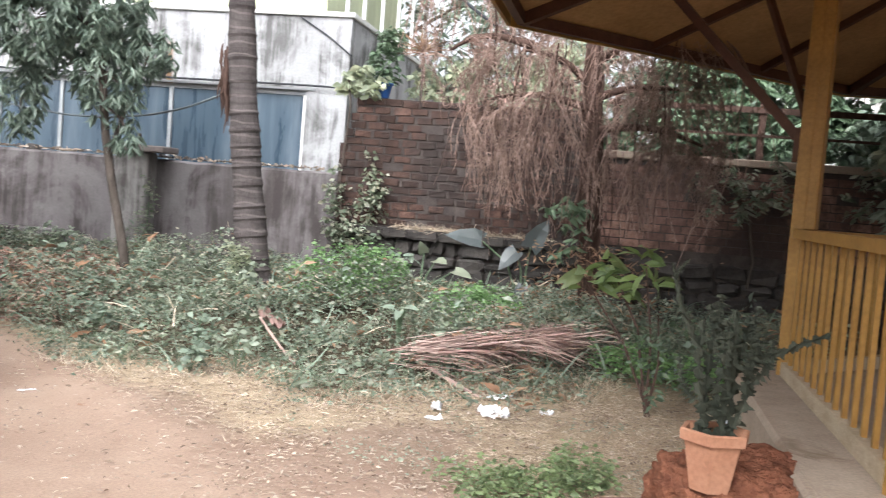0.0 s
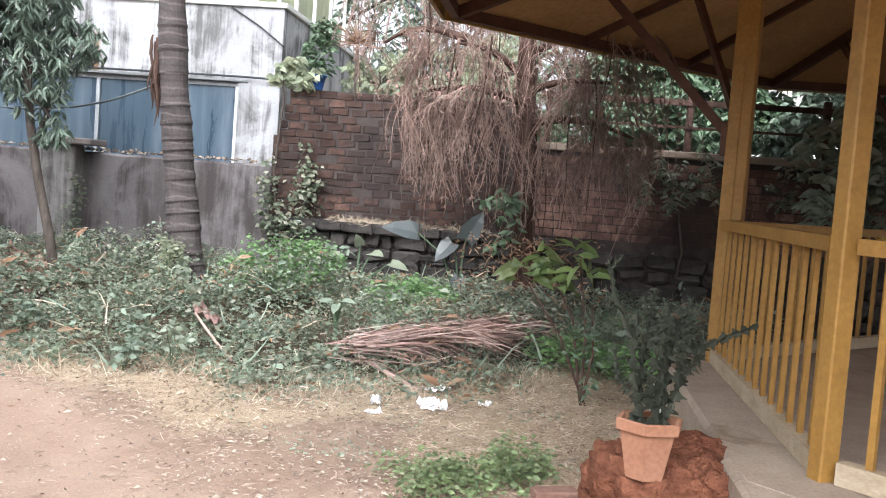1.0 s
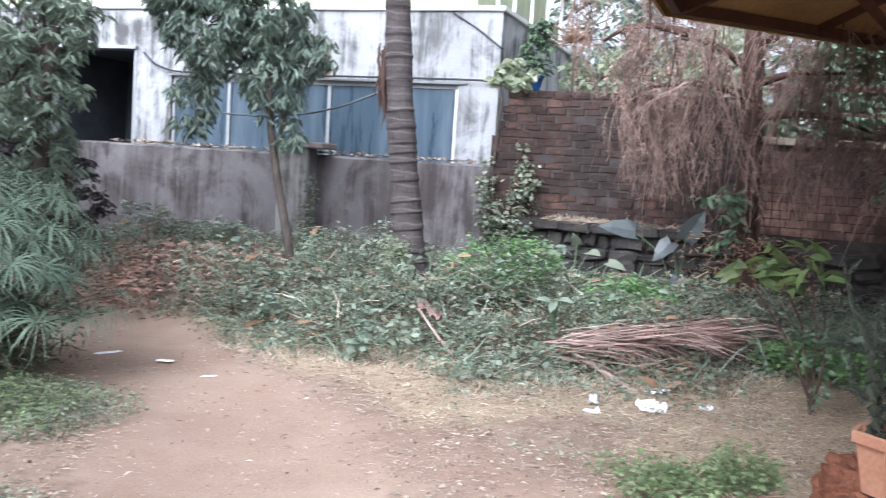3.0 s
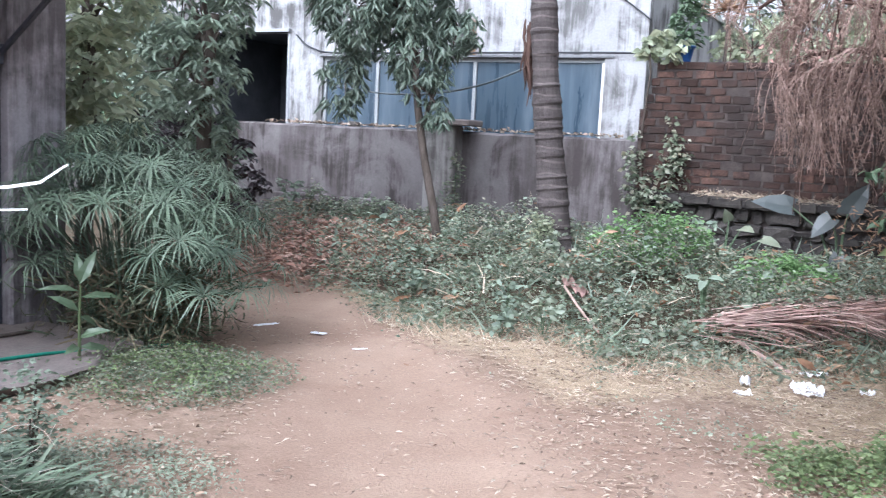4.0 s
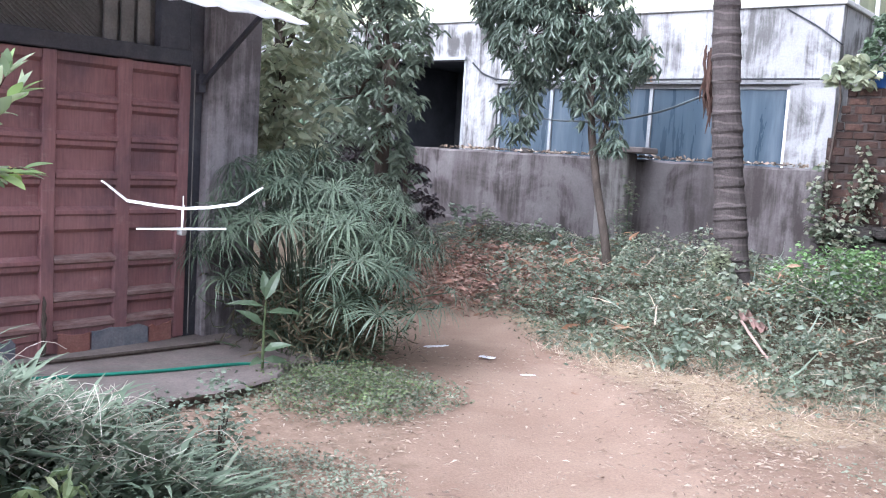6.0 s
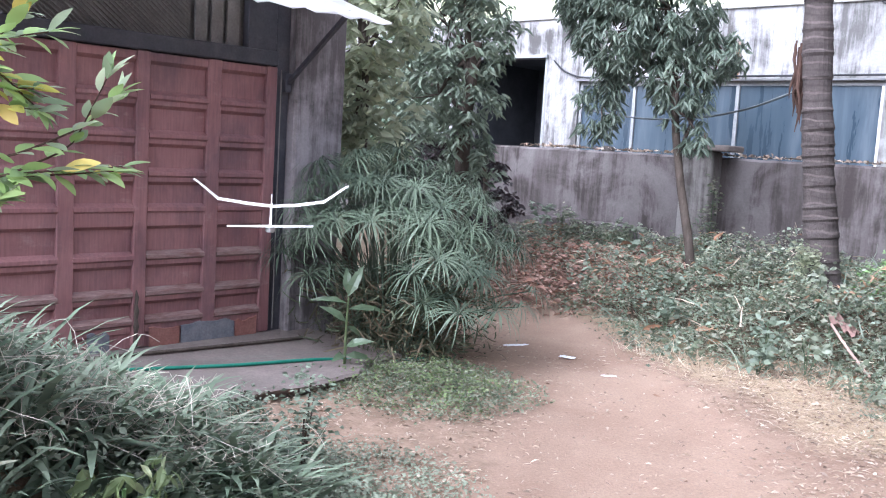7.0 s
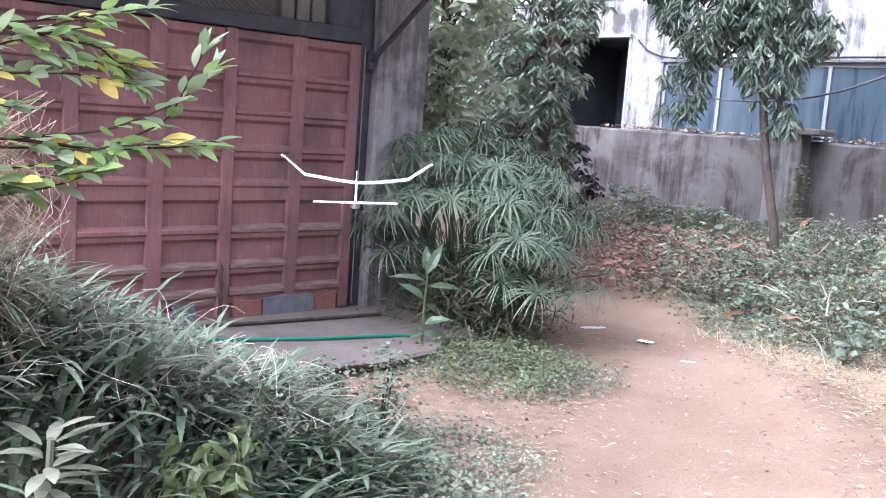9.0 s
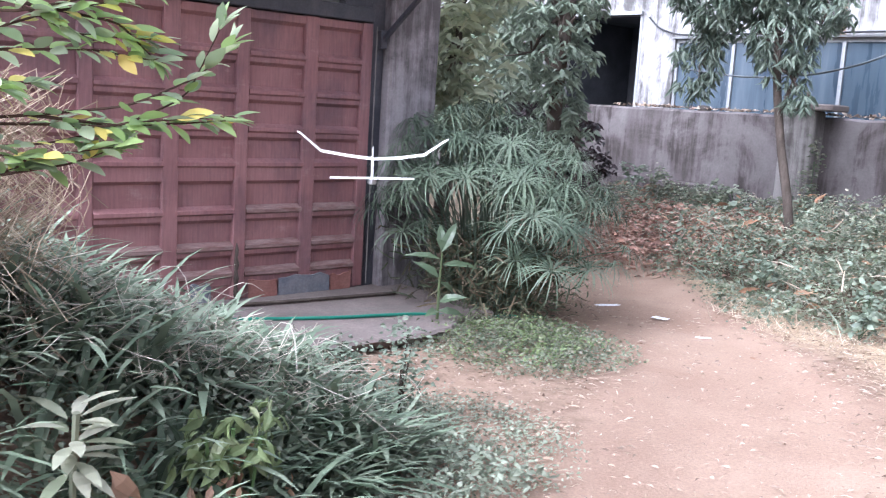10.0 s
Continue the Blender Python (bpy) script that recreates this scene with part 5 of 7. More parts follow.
# dying tree hung with dry creepers
dt = thing("creeper_tree", (-0.12, 10.2, 0.2), "tree trunk smothered in dry brown hanging creepers", "tree")
O = np.array([-0.12, 10.2, 0.2])
q = np.array([(-0.10, 10.2, 0.15), (-0.14, 10.2, 0.9), (-0.2, 10.18, 1.8), (-0.26, 10.15, 2.7), (-0.30, 10.15, 3.6), (-0.35, 10.2, 4.6)])
part("trunk", Shape().tube(q - O, [0.13, 0.105, 0.095, 0.095, 0.09, 0.07], 12), RED_BARK, dt, smooth=True)
for k in range(9):
    a = rng.uniform(0, 6.28)
    z0 = rng.uniform(1.5, 3.5)
    pts = [np.array([np.interp(z, q[:, 2], q[:, 0]) + 0.11 * math.cos(a + 0.8 * z), np.interp(z, q[:, 2], q[:, 1]) + 0.11 * math.sin(a + 0.8 * z), z]) for z in np.linspace(0.25, z0, 12)]
    part("clinging_root", Shape().tube(np.array(pts) - O, rng.uniform(0.010, 0.02), 5), RED_BARK, dt)
CREEPER_BOUGHS = [((-0.3, 10.15, 3.3), (-1.45, 9.9, 3.75)), ((-0.28, 10.15, 3.0), (0.85, 10.0, 3.35)), ((-0.26, 10.15, 2.75), (-1.0, 9.8, 3.05)), ((-0.3, 10.1, 3.6), (0.4, 9.8, 4.0)), ((-0.3, 10.2, 2.6), (0.6, 9.9, 2.75)), ((-0.3, 10.2, 3.6), (-0.9, 10.3, 4.2)), ((-0.9, 9.85, 3.1), (-1.75, 9.8, 3.0)), ((-1.0, 9.9, 3.5), (-1.9, 9.9, 3.7)), ((-0.25, 10.1, 2.5), (-1.3, 9.95, 2.55)), ((-0.3, 10.15, 3.9), (-1.3, 10.0, 4.4)), ((-0.2, 10.1, 2.3), (0.9, 10.0, 2.2))]
for a, b in CREEPER_BOUGHS:
    pp, rr = branchy(a, b, 0.05, 0.015, 0.1)
    part("limb", Shape().tube(pp - O, rr, 6), RED_BARK, dt, smooth=True)


def hanging(n, lo, hi, zmin, r, sprawl=0.10):
    s = Shape()
    for _ in range(n):
        a, b = CREEPER_BOUGHS[rng.integers(len(CREEPER_BOUGHS))]
        u = rng.uniform(0.0, 1.05)
        st = np.array(a) + (np.array(b) - np.array(a)) * u + rng.normal(0, 0.12, 3)
        L = min(rng.uniform(lo, hi), max(0.3, st[2] - zmin))
        dx = rng.normal(0, sprawl, 2)
        ph, am = rng.uniform(0, 6.28), rng.uniform(0.02, 0.11)
        tt = np.linspace(0, 1, 9)
        px_ = np.stack([st[0] + dx[0] * L * tt + am * np.sin(5 * tt + ph), st[1] + dx[1] * L * tt + am * np.cos(4 * tt + ph), st[2] - L * tt + 0.06 * np.sin(6 * tt + ph)], -1)
        s.tube(px_ - O, np.linspace(r, r * 0.35, 9) * rng.uniform(0.6, 1.3), 3, False)
    return s


def vine_bundles(n):
    """Curtains of dry vines: each bundle shares one fall, with shrivelled leaflets along it."""
    vines, c, d = Shape(), [], []
    for _ in range(n):
        a, b = (CREEPER_BOUGHS + [CREEPER_BOUGHS[1], CREEPER_BOUGHS[3], CREEPER_BOUGHS[4]])[rng.integers(len(CREEPER_BOUGHS) + 3)]
        u = rng.uniform(0.3, 1.15)
        st = np.array(a) + (np.array(b) - np.array(a)) * u + rng.normal(0, 0.10, 3)
        fall = min(rng.uniform(0.35, 1.8), st[2] - 1.15)
        dx = rng.normal(0, 0.16, 2)
        ph, wide = rng.uniform(0, 6.28), rng.uniform(0.05, 0.16)
        tt = np.linspace(0, 1, 9)
        for _ in range(rng.integers(4, 9)):
            L = fall * rng.uniform(0.6, 1.0)
            o = rng.normal(0, wide, 2)
            am = rng.uniform(0.03, 0.16)
            ph = ph + rng.normal(0, 0.5)
            q = np.stack([st[0] + dx[0] * L * tt + o[0] * (0.3 + tt) + am * np.sin(5 * tt + ph), st[1] + dx[1] * L * tt + o[1] * (0.3 + tt), st[2] - L * tt + 0.16 * np.sin(3.1 * tt)], -1)
            vines.tube(q - O, np.linspace(0.006, 0.003, 9), 3, False)
            k = rng.integers(60, 110)
            s_ = rng.beta(1.6, 1.0, k) * 8
            c.append(np.stack([np.interp(s_, np.arange(9), q[:, j]) for j in range(3)], -1))
            w = rng.normal(0, 0.6, (k, 3))
            w[:, 2] -= 0.7
            d.append(w)
    c, d = np.concatenate(c), np.concatenate(d)
    k = len(c)
    return vines, leaves(Shape(), BLADE, c - O, d, rand_dirs(k), rng.uniform(0.03, 0.10, k), rng.uniform(0.003, 0.008, k))


vines, shrivelled = vine_bundles(78)
part("hanging_vines", vines, DRY_VINE, dt, "dry brown hanging vines")
part("dry_leaves", shrivelled, DRY_VINE, dt, "shrivelled brown leaves")
part("loose_vines", hanging(120, 0.4, 1.9, 0.85, 0.005, 0.13), DRY_VINE, dt)
part("thick_vines", hanging(24, 0.8, 2.4, 0.5, 0.011), RED_BARK, dt)
n = 900
c2 = np.stack([rng.normal(-0.15, 0.35, n), rng.uniform(9.7, 10.4, n), rng.uniform(0.3, 1.1, n)], -1)
part("dry_undergrowth", leaves(Shape(), LEAF_LONG, c2 - O, rand_dirs(n, -1, 0.6), rand_dirs(n), rng.uniform(0.04, 0.11, n), rng.uniform(0.010, 0.024, n)), BROWN_LEAF, dt)
part("sucker_leaves", cluster_leaves(Shape(), LEAF_LONG, np.stack([rng.normal(-0.42, 0.08, 16), rng.normal(9.95, 0.06, 16), rng.uniform(0.95, 1.55, 16)], -1) - O, 6, 0.14, 0.35, 0.5), GREEN_DARK, dt)

# trees and shrubs behind the brick wall
BACK = [("shrub", (-1.9, 12.8, 0), [(-2.3, 12.7, 2.9, 0.6, 0.4, 0.45), (-1.5, 12.6, 3.0, 0.7, 0.4, 0.5), (-0.7, 12.7, 3.1, 0.6, 0.5, 0.6)], 260, 0.13, 0.45, GREEN_YELLOW, "leafy shrub showing over the brick wall"),
        ("tree", (-1.0, 14.6, 0), [(-1.3, 14.4, 3.9, 1.2, 0.8, 0.8), (0.1, 14.3, 3.5, 1.0, 0.8, 0.8), (-0.2, 14.6, 4.7, 1.4, 0.9, 0.7)], 420, 0.16, 0.34, GREEN_GREY, "grey-green tree behind the brick wall"),
        ("tree", (1.6, 13.6, 0), [(1.2, 13.4, 2.7, 0.8, 0.5, 0.5), (2.2, 13.2, 2.9, 0.9, 0.6, 0.6), (1.6, 13.6, 3.7, 0.9, 0.6, 0.5), (0.4, 12.7, 2.5, 0.7, 0.3, 0.4), (2.6, 12.6, 2.4, 0.8, 0.3, 0.4), (3.1, 13.0, 3.3, 0.8, 0.4, 0.6), (1.0, 13.6, 3.2, 0.8, 0.4, 0.6)], 1150, 0.17, 0.34, GREEN_DARK, "dark leafy tree behind the low wall"),
        ("tree", (4.6, 12.7, 0), [(3.7, 12.4, 2.5, 0.9, 0.6, 0.6), (4.9, 12.3, 2.9, 1.1, 0.7, 0.8), (4.0, 12.5, 3.6, 1.2, 0.7, 0.7), (6.0, 12.6, 3.0, 1.0, 0.8, 0.9), (5.0, 12.2, 2.2, 1.2, 0.3, 0.4)], 1150, 0.19, 0.4, GREEN_GREY, "broad-leaved tree behind the low wall"),
        ("tree", (-4.6, 17.0, 0), [(-3.2, 16.8, 4.3, 0.9, 0.8, 1.2), (-2.4, 17.2, 5.3, 1.0, 0.8, 1.0)], 260, 0.17, 0.3, GREEN_GREY, "thin tree behind the house")]
for nm, b, bl, n, L, w, m_, lab in BACK:
    tree(nm, b, [b, (b[0], b[1], 1.4), (b[0] + 0.1, b[1], bl[0][2])], [0.12, 0.1, 0.06], bl, n, None, 10, L, w, 0.4, m_, lab, category="tree" if nm == "tree" else "shrub", twigs=60)
# leaves hanging over the low wall and behind the rail
sh = thing("climber", (1.6, 11.45, 1.2), "green climber hanging over the low brick wall", "climber")
part("stem", Shape().tube([(0, 0.0, -1.0), (0.1, -0.05, -0.2), (0, 0, 0.4), (-0.3, 0, 0.7)], 0.015, 5), BARK, sh)
part("leaves", cluster_leaves(Shape(), LEAF_LONG, blob_points([(-0.2, -0.15, 0.68, 0.45, 0.12, 0.22), (0.35, -0.15, 0.75, 0.4, 0.12, 0.25), (0.0, -0.2, 0.4, 0.5, 0.12, 0.15), (1.6, -0.2, 0.7, 0.6, 0.15, 0.35), (2.4, -0.2, 0.9, 0.6, 0.15, 0.4)], 130), 9, 0.11, 0.36, 0.3), GREEN_A, sh)
sh = thing("broad_leaf_shrub", (3.3, 10.4, 0.1), "broad-leaved grey-green shrub beyond the gazebo", "shrub")
part("stem", Shape().tube([(0, 0, 0), (0.1, 0, 1.0), (0, 0, 2.0)], 0.03, 6).tube([(0, 0, 0.6), (0.5, 0.1, 1.4), (0.7, 0.1, 2.1)], 0.02, 6), BARK, sh)
part("leaves", cluster_leaves(Shape(), LEAF_LONG, blob_points([(0, 0, 2.2, 0.6, 0.4, 0.45), (0.7, 0, 1.8, 0.6, 0.4, 0.5), (-0.1, 0.1, 1.5, 0.4, 0.3, 0.3), (1.3, 0.1, 2.4, 0.6, 0.4, 0.5)], 190), 8, 0.19, 0.42, 0.25), GREEN_PALE, sh)
part("yellow_leaves", cluster_leaves(Shape(), LEAF_LONG, blob_points([(0.35, -0.25, 1.25, 0.2, 0.1, 0.12)], 16), 6, 0.10, 0.35, 0.3), YELLOW_LEAF, sh)
fp = thing("fan_palm", (2.35, 14.5, 2.2), "small fan palm with yellow-green fronds", "palm tree")
part("stem", Shape().tube([(0, 0, -2.2), (0, 0, 0.6)], 0.08, 8), BARK, fp)
d = rand_dirs(60, 0.0, 0.95)
part("fronds", leaves(Shape(), LEAF_STRAP, np.tile((0, 0, 0.6), (60, 1)) + d * 0.1, d, rand_dirs(60), rng.uniform(0.4, 0.7, 60), 0.05), GREEN_BRIGHT, fp)
part("yellow_fronds", leaves(Shape(), LEAF_STRAP, np.tile((0, -0.12, 0.55), (24, 1)), rand_dirs(24, 0.3, 0.9), rand_dirs(24), rng.uniform(0.3, 0.5, 24), 0.05), YELLOW_LEAF, fp)

# plants on and at the brick wall's end
pb = thing("potted_shrub", (-2.93, 11.66, 2.79), "dark bushy plant growing in the blue pot", "shrub")
part("leaves", cluster_leaves(Shape(), LEAF_LONG, blob_points([(0, 0, 0.32, 0.22, 0.2, 0.32), (0.05, 0, 0.62, 0.16, 0.16, 0.2)], 70, 0.1), 8, 0.10, 0.4, 0.3), GREEN_DARK, pb)
sp = thing("spiky_plant", (-2.5, 12.0, 2.6), "spiky reddish dried rosette plant", "plant")
d = rand_dirs(70, -0.3, 0.95)
part("rosette", leaves(Shape(), BLADE, np.tile((0, 0, 0.72), (70, 1)) + d * 0.03, d, rand_dirs(70), rng.uniform(0.28, 0.42, 70), 0.02), BROWN_LEAF, sp)
part("stem", Shape().tube([(0, 0, 0), (0, 0, 0.72)], 0.02, 6), BARK, sp)
vn = thing("wall_creeper", (-3.3, 11.4, 0.5), "leafy creeper climbing the end of the brick wall", "climber")
part("stem", Shape().tube([(0, 0, -0.3), (0.05, 0, 0.4), (-0.02, 0, 1.1), (0.05, 0, 2.0), (0, 0, 2.35)], 0.014, 5).tube([(0.35, 0.02, -0.3), (0.42, 0, 0.5), (0.38, 0, 1.3)], 0.01, 5), BARK, vn)
part("leaves", cluster_leaves(Shape(), LEAF_SMALL, blob_points([(-0.05, -0.06, 0.75, 0.16, 0.08, 0.5), (0.4, -0.06, 0.85, 0.2, 0.08, 0.45), (0.2, -0.08, 0.45, 0.35, 0.1, 0.18), (0.38, -0.05, 1.35, 0.06, 0.05, 0.2)], 150, 0.2), 6, 0.075, 0.7, 0.4), GREEN_A, vn)
part("upper_leaves", cluster_leaves(Shape(), LEAF_LONG, blob_points([(0.05, 0.05, 2.35, 0.22, 0.12, 0.22), (0.35, 0.0, 2.25, 0.15, 0.1, 0.12)], 26, 0.2), 7, 0.14, 0.5, 0.35), GREEN_YELLOW, vn)

# elephant-ear plants before the stones
LEAF_EAR = (np.array([(0, 0, 0), (-0.42, -0.12, 0.02), (-0.5, 0.25, 0.05), (-0.32, 0.65, 0.0), (0, 1, -0.12), (0.32, 0.65, 0.0), (0.5, 0.25, 0.05), (0.42, -0.12, 0.02), (0, 0.3, -0.02), (0, 0.65, -0.03)]),
            [(0, 8, 2, 1), (8, 9, 3, 2), (9, 4, 3), (0, 7, 6, 8), (8, 6, 5, 9), (9, 5, 4)])


def ear_plant(loc, specs, mat_, label, cat="plant"):
    e = thing("elephant_ear", loc, label, cat, "elephant-ear plants")
    for (x, y, z), d, nrm, L, W in specs:
        L, W = 0.8 * L, 0.8 * W
        part("stalk", Shape().tube([(0, 0, 0), (x * 0.4, y * 0.4, z * 0.7), (x, y, z)], [0.016, 0.012, 0.008], 6), GREEN_DARK, e)
        part("leaf", leaves(Shape(), LEAF_EAR, [(x, y, z)], [d], [nrm], L, W), mat_, e)
    return e


ear_plant((-0.85, 10.55, 0.25), [((-0.5, -0.1, 0.78), (-1, -0.1, 0.15), (0, -0.7, 0.7), 0.52, 0.34), ((0.05, -0.1, 0.75), (0.5, -0.1, 0.9), (0.2, -1, 0.3), 0.46, 0.30), ((0.02, -0.2, 0.32), (-0.3, -0.2, -0.9), (0, -1, 0.4), 0.3, 0.2), ((-0.1, -0.15, 0.7), (-0.5, -0.3, -0.6), (-0.2, -1, 0.4), 0.36, 0.26)],
          SLATE_LEAF, "elephant-ear plant with dusty slate-grey leaves")
ear_plant((-1.9, 9.9, 0.2), [((-0.2, 0, 0.55), (-0.8, -0.4, -0.1), (0, -0.6, 0.8), 0.24, 0.17), ((0.15, 0, 0.6), (0.6, -0.6, 0.0), (0, -0.5, 0.8), 0.26, 0.18), ((0.35, 0.1, 0.5), (0.9, -0.3, -0.2), (0, -0.5, 0.8), 0.28, 0.18), ((0.0, 0.1, 0.66), (-0.1, -0.5, 0.5), (0, -0.8, 0.5), 0.22, 0.15)], GREEN_A, "elephant-ear plant with mid-green leaves")
ear_plant((-1.75, 8.35, 0.15), [((-0.06, 0, 0.3), (-0.9, -0.3, 0.1), (0, -0.4, 0.9), 0.16, 0.11), ((0.05, 0, 0.32), (0.8, -0.4, 0.0), (0, -0.4, 0.9), 0.18, 0.11), ((0, -0.05, 0.28), (0.0, -0.9, -0.5), (0, -0.4, 0.9), 0.16, 0.1)], GREEN_GREY, "small elephant-ear plant among the weeds")

# large-leaved shrub by the pot
lb = thing("large_leaf_shrub", (0.42, 7.1, 0.0), "shrub with large glossy yellow-green leaves", "shrub")
tw = [((0, 0, 0), (-0.10, 0.3, 0.6), (-0.30, 0.5, 0.98)), ((0, 0, 0), (0.0, 0.2, 0.55), (-0.08, 0.5, 1.12)), ((0.03, 0, 0), (-0.2, 0.2, 0.5), (-0.55, 0.5, 0.95)), ((0, 0.02, 0), (0.06, 0.0, 0.4), (0.03, 0.1, 0.75))]
for a, b, c in tw:
    part("stem", Shape().tube([a, b, c], [0.012, 0.01, 0.006], 6), RED_BARK, lb)
cl = np.array([(-0.30, 0.5, 0.98), (-0.08, 0.5, 1.12), (-0.55, 0.5, 0.95), (-0.2, 0.45, 0.86), (-0.05, 0.4, 0.95), (-0.4, 0.5, 1.05)])
part("leaves", cluster_leaves(Shape(), LEAF_LONG, cl, 9, 0.23, 0.34, 0.1, 0.04, 0.8), GREEN_SUN, lb)
part("lower_leaves", cluster_leaves(Shape(), LEAF_LONG, np.stack([rng.normal(0.05, 0.16, 26), rng.normal(0.02, 0.12, 26), rng.uniform(0.1, 0.75, 26)], -1), 6, 0.075, 0.45, 0.3), GREEN_DARK, lb)

# fallen palm frond
fr = thing("fallen_frond", (-1.0, 8.45, 0.21), "dead brown palm frond lying on the weeds", "palm frond")
sp_ = np.array([(0.2, -1.4, -0.21), (-0.5, -0.72, -0.07), (-0.2, -0.42, 0.0), (0.2, -0.1, 0.05), (0.6, 0.2, 0.04)])
part("midrib", Shape().tube(sp_, [0.018, 0.017, 0.013, 0.01, 0.005], 7), FROND, fr)
n = 1500
u = rng.uniform(0.9, 4.0, n)
bp_ = np.stack([np.interp(u, np.arange(5), sp_[:, k]) for k in range(3)], -1)
bp_ += np.stack([rng.normal(0, 0.1, n), rng.normal(0.12, 0.2, n), rng.uniform(-0.03, 0.07, n)], -1)
sd = np.where(rng.random(n) < 0.5, 1.0, -1.0)
d = np.stack([1.0 + rng.normal(0, 0.1, n), 0.22 + 0.5 * sd * rng.random(n) + rng.normal(0, 0.08, n), rng.uniform(-0.03, 0.08, n) + 0.08 * sd], -1)
tagged(part("leaflet_mass", leaves(Shape(), BLADE, bp_, d, np.tile((0, 0, 1.0), (n, 1)) + rng.normal(0, 0.3, (n, 3)), rng.uniform(0.45, 0.95, n), 0.019), FROND, fr), kind="stuff")
solid("dead_leaf_sheath", crumple(0.46, 0.12, 0.09, 3.3), FROND, "pale brown dead palm sheath lying on weeds", "leaf sheath", smooth=True, loc=(-2.9, 8.1, 0.30)).matrix_basis = pose(-2.83, 7.98, 0.27, 4, 10, -46)
wire("dead_stalk", [(-2.9, 7.9, 0.30), (-2.75, 7.7, 0.24), (-2.55, 7.5, 0.13), (-2.37, 7.35, 0.03)], 0.012, FROND, "pale dry stalk lying over weeds", "stalk")

# ---- papyrus clump ----
pc = thing("papyrus_clump", (-5.1, 4.95, 0.0), "dense papyrus clump with drooping umbrella heads", "papyrus")


LEAF_ARCH = (np.array([(-0.4, 0, 0), (0.4, 0, 0), (-0.5, 0.3, 0.03), (0.5, 0.3, 0.03), (-0.5, 0.58, -0.08), (0.5, 0.58, -0.08), (-0.35, 0.8, -0.32), (0.35, 0.8, -0.32), (0, 0.92, -0.6)]), [(0, 1, 3, 2), (2, 3, 5, 4), (4, 5, 7, 6), (6, 7, 8)])


def umbel(k):
    s = Shape()
    n = 32 + 2 * k
    a = np.linspace(0, 2 * np.pi, n, endpoint=False) + rng.normal(0, 0.1, n)
    d = np.stack([np.cos(a), np.sin(a), rng.uniform(0.0, 0.6, n)], -1)
    leaves(s, LEAF_ARCH, np.zeros((n, 3)), d, np.tile((0, 0, 1.0), (n, 1)), rng.uniform(0.20, 0.30, n), 0.009)
    me = s.mesh("umbel")
    bm = bmesh.new()
    bm.from_mesh(me)
    bmesh.ops.remove_doubles(bm, verts=[v for v in bm.verts if v.co.length < 0.009], dist=0.02)
    bm.to_mesh(me)
    bm.free()
    me.materials.append(PAPYRUS)
    return me


UMB = [umbel(k) for k in range(5)]
heads = []
for _ in range(4000):
    if len(heads) >= 105:
        break
    d = rand_dirs(1, -0.25, 1.0)[0]
    c = np.array([0.12, -0.15, 0.60]) + d * np.array([0.80, 0.80, 0.80]) * rng.uniform(0.62, 1.14)
    c[2] += 0.35 * (0.2 - c[0]) * (c[2] > 0.5)
    if c[2] < (0.66 if c[0] - c[1] < 0.75 else 0.42) or (c[0] < -0.6) or (c[2] < 0.98 and math.hypot(c[0] - 0.36, c[1] + 0.85) < 0.42) or min([np.linalg.norm(c - h) for h in heads] + [9]) < 0.155:
        continue
    heads.append(c)
for extra in ((-0.43, -0.52, 1.42), (-0.38, -0.30, 1.30), (-0.1, 0.05, 1.55), (0.05, 0.1, 1.45), (0.75, 0.5, 0.42), (0.62, 0.8, 0.5), (-0.45, -0.45, 1.05), (0.0, -0.1, 1.42), (0.5, 0.6, 0.98), (0.6, 0.6, 0.84), (0.62, 0.3, 0.86), (0.45, 0.75, 0.85), (-0.2, -0.35, 1.5), (0.2, 0.2, 1.35), (0.35, 0.4, 1.2)):
    heads.append(np.array(extra))
for c in heads:
    foot = np.array([c[0] * 0.35 - 0.05, c[1] * 0.35, -0.02])
    mid = (foot * 0.45 + c * 0.55) + np.array([-c[0] * 0.12, -c[1] * 0.12, 0.12])
    part("stem", Shape().tube([foot, (foot + mid) / 2 + (0, 0, 0.03), mid, (mid + c) / 2 + (0, 0, 0.02), c], [0.007, 0.007, 0.006, 0.006, 0.005], 4), PAPYRUS, pc)
    tilt = np.array([c[0] - 0.1, c[1], 0])
    part("umbel", UMB[rng.integers(5)], PAPYRUS, pc, at=Matrix.Translation(Vector(c)) @ Matrix.Rotation(radians(float(min(32, 18 * np.linalg.norm(tilt) + rng.uniform(0, 14)))), 4, Vector((-tilt[1] + 1e-3, tilt[0], 0)).normalized()) @ Matrix.Rotation(rng.uniform(0, 6), 4, "Z"))
# Lower leaves in dark colours that paint the shade inside the clump.
n = 2400
c = np.stack([np.clip(rng.normal(0.08, 0.32, n), -0.6, 0.55), np.clip(rng.normal(-0.05, 0.32, n), -0.7, 0.5), rng.uniform(0.0, 0.6, n)], -1)
tagged(part("dry_base", leaves(Shape(), LEAF_STRAP, c, rand_dirs(n, -0.9, 0.9), rand_dirs(n), rng.uniform(0.07, 0.19, n), 0.013), leaf_mat("papyrus_base_shade", [(0.075, 0.09, 0.045), (0.05, 0.07, 0.035), (0.12, 0.09, 0.05), (0.035, 0.055, 0.03)], 0.7, 0.15, 0.2), pc, "green and brown lower leaves, darkened as the clump's shaded inside"), kind="stuff")
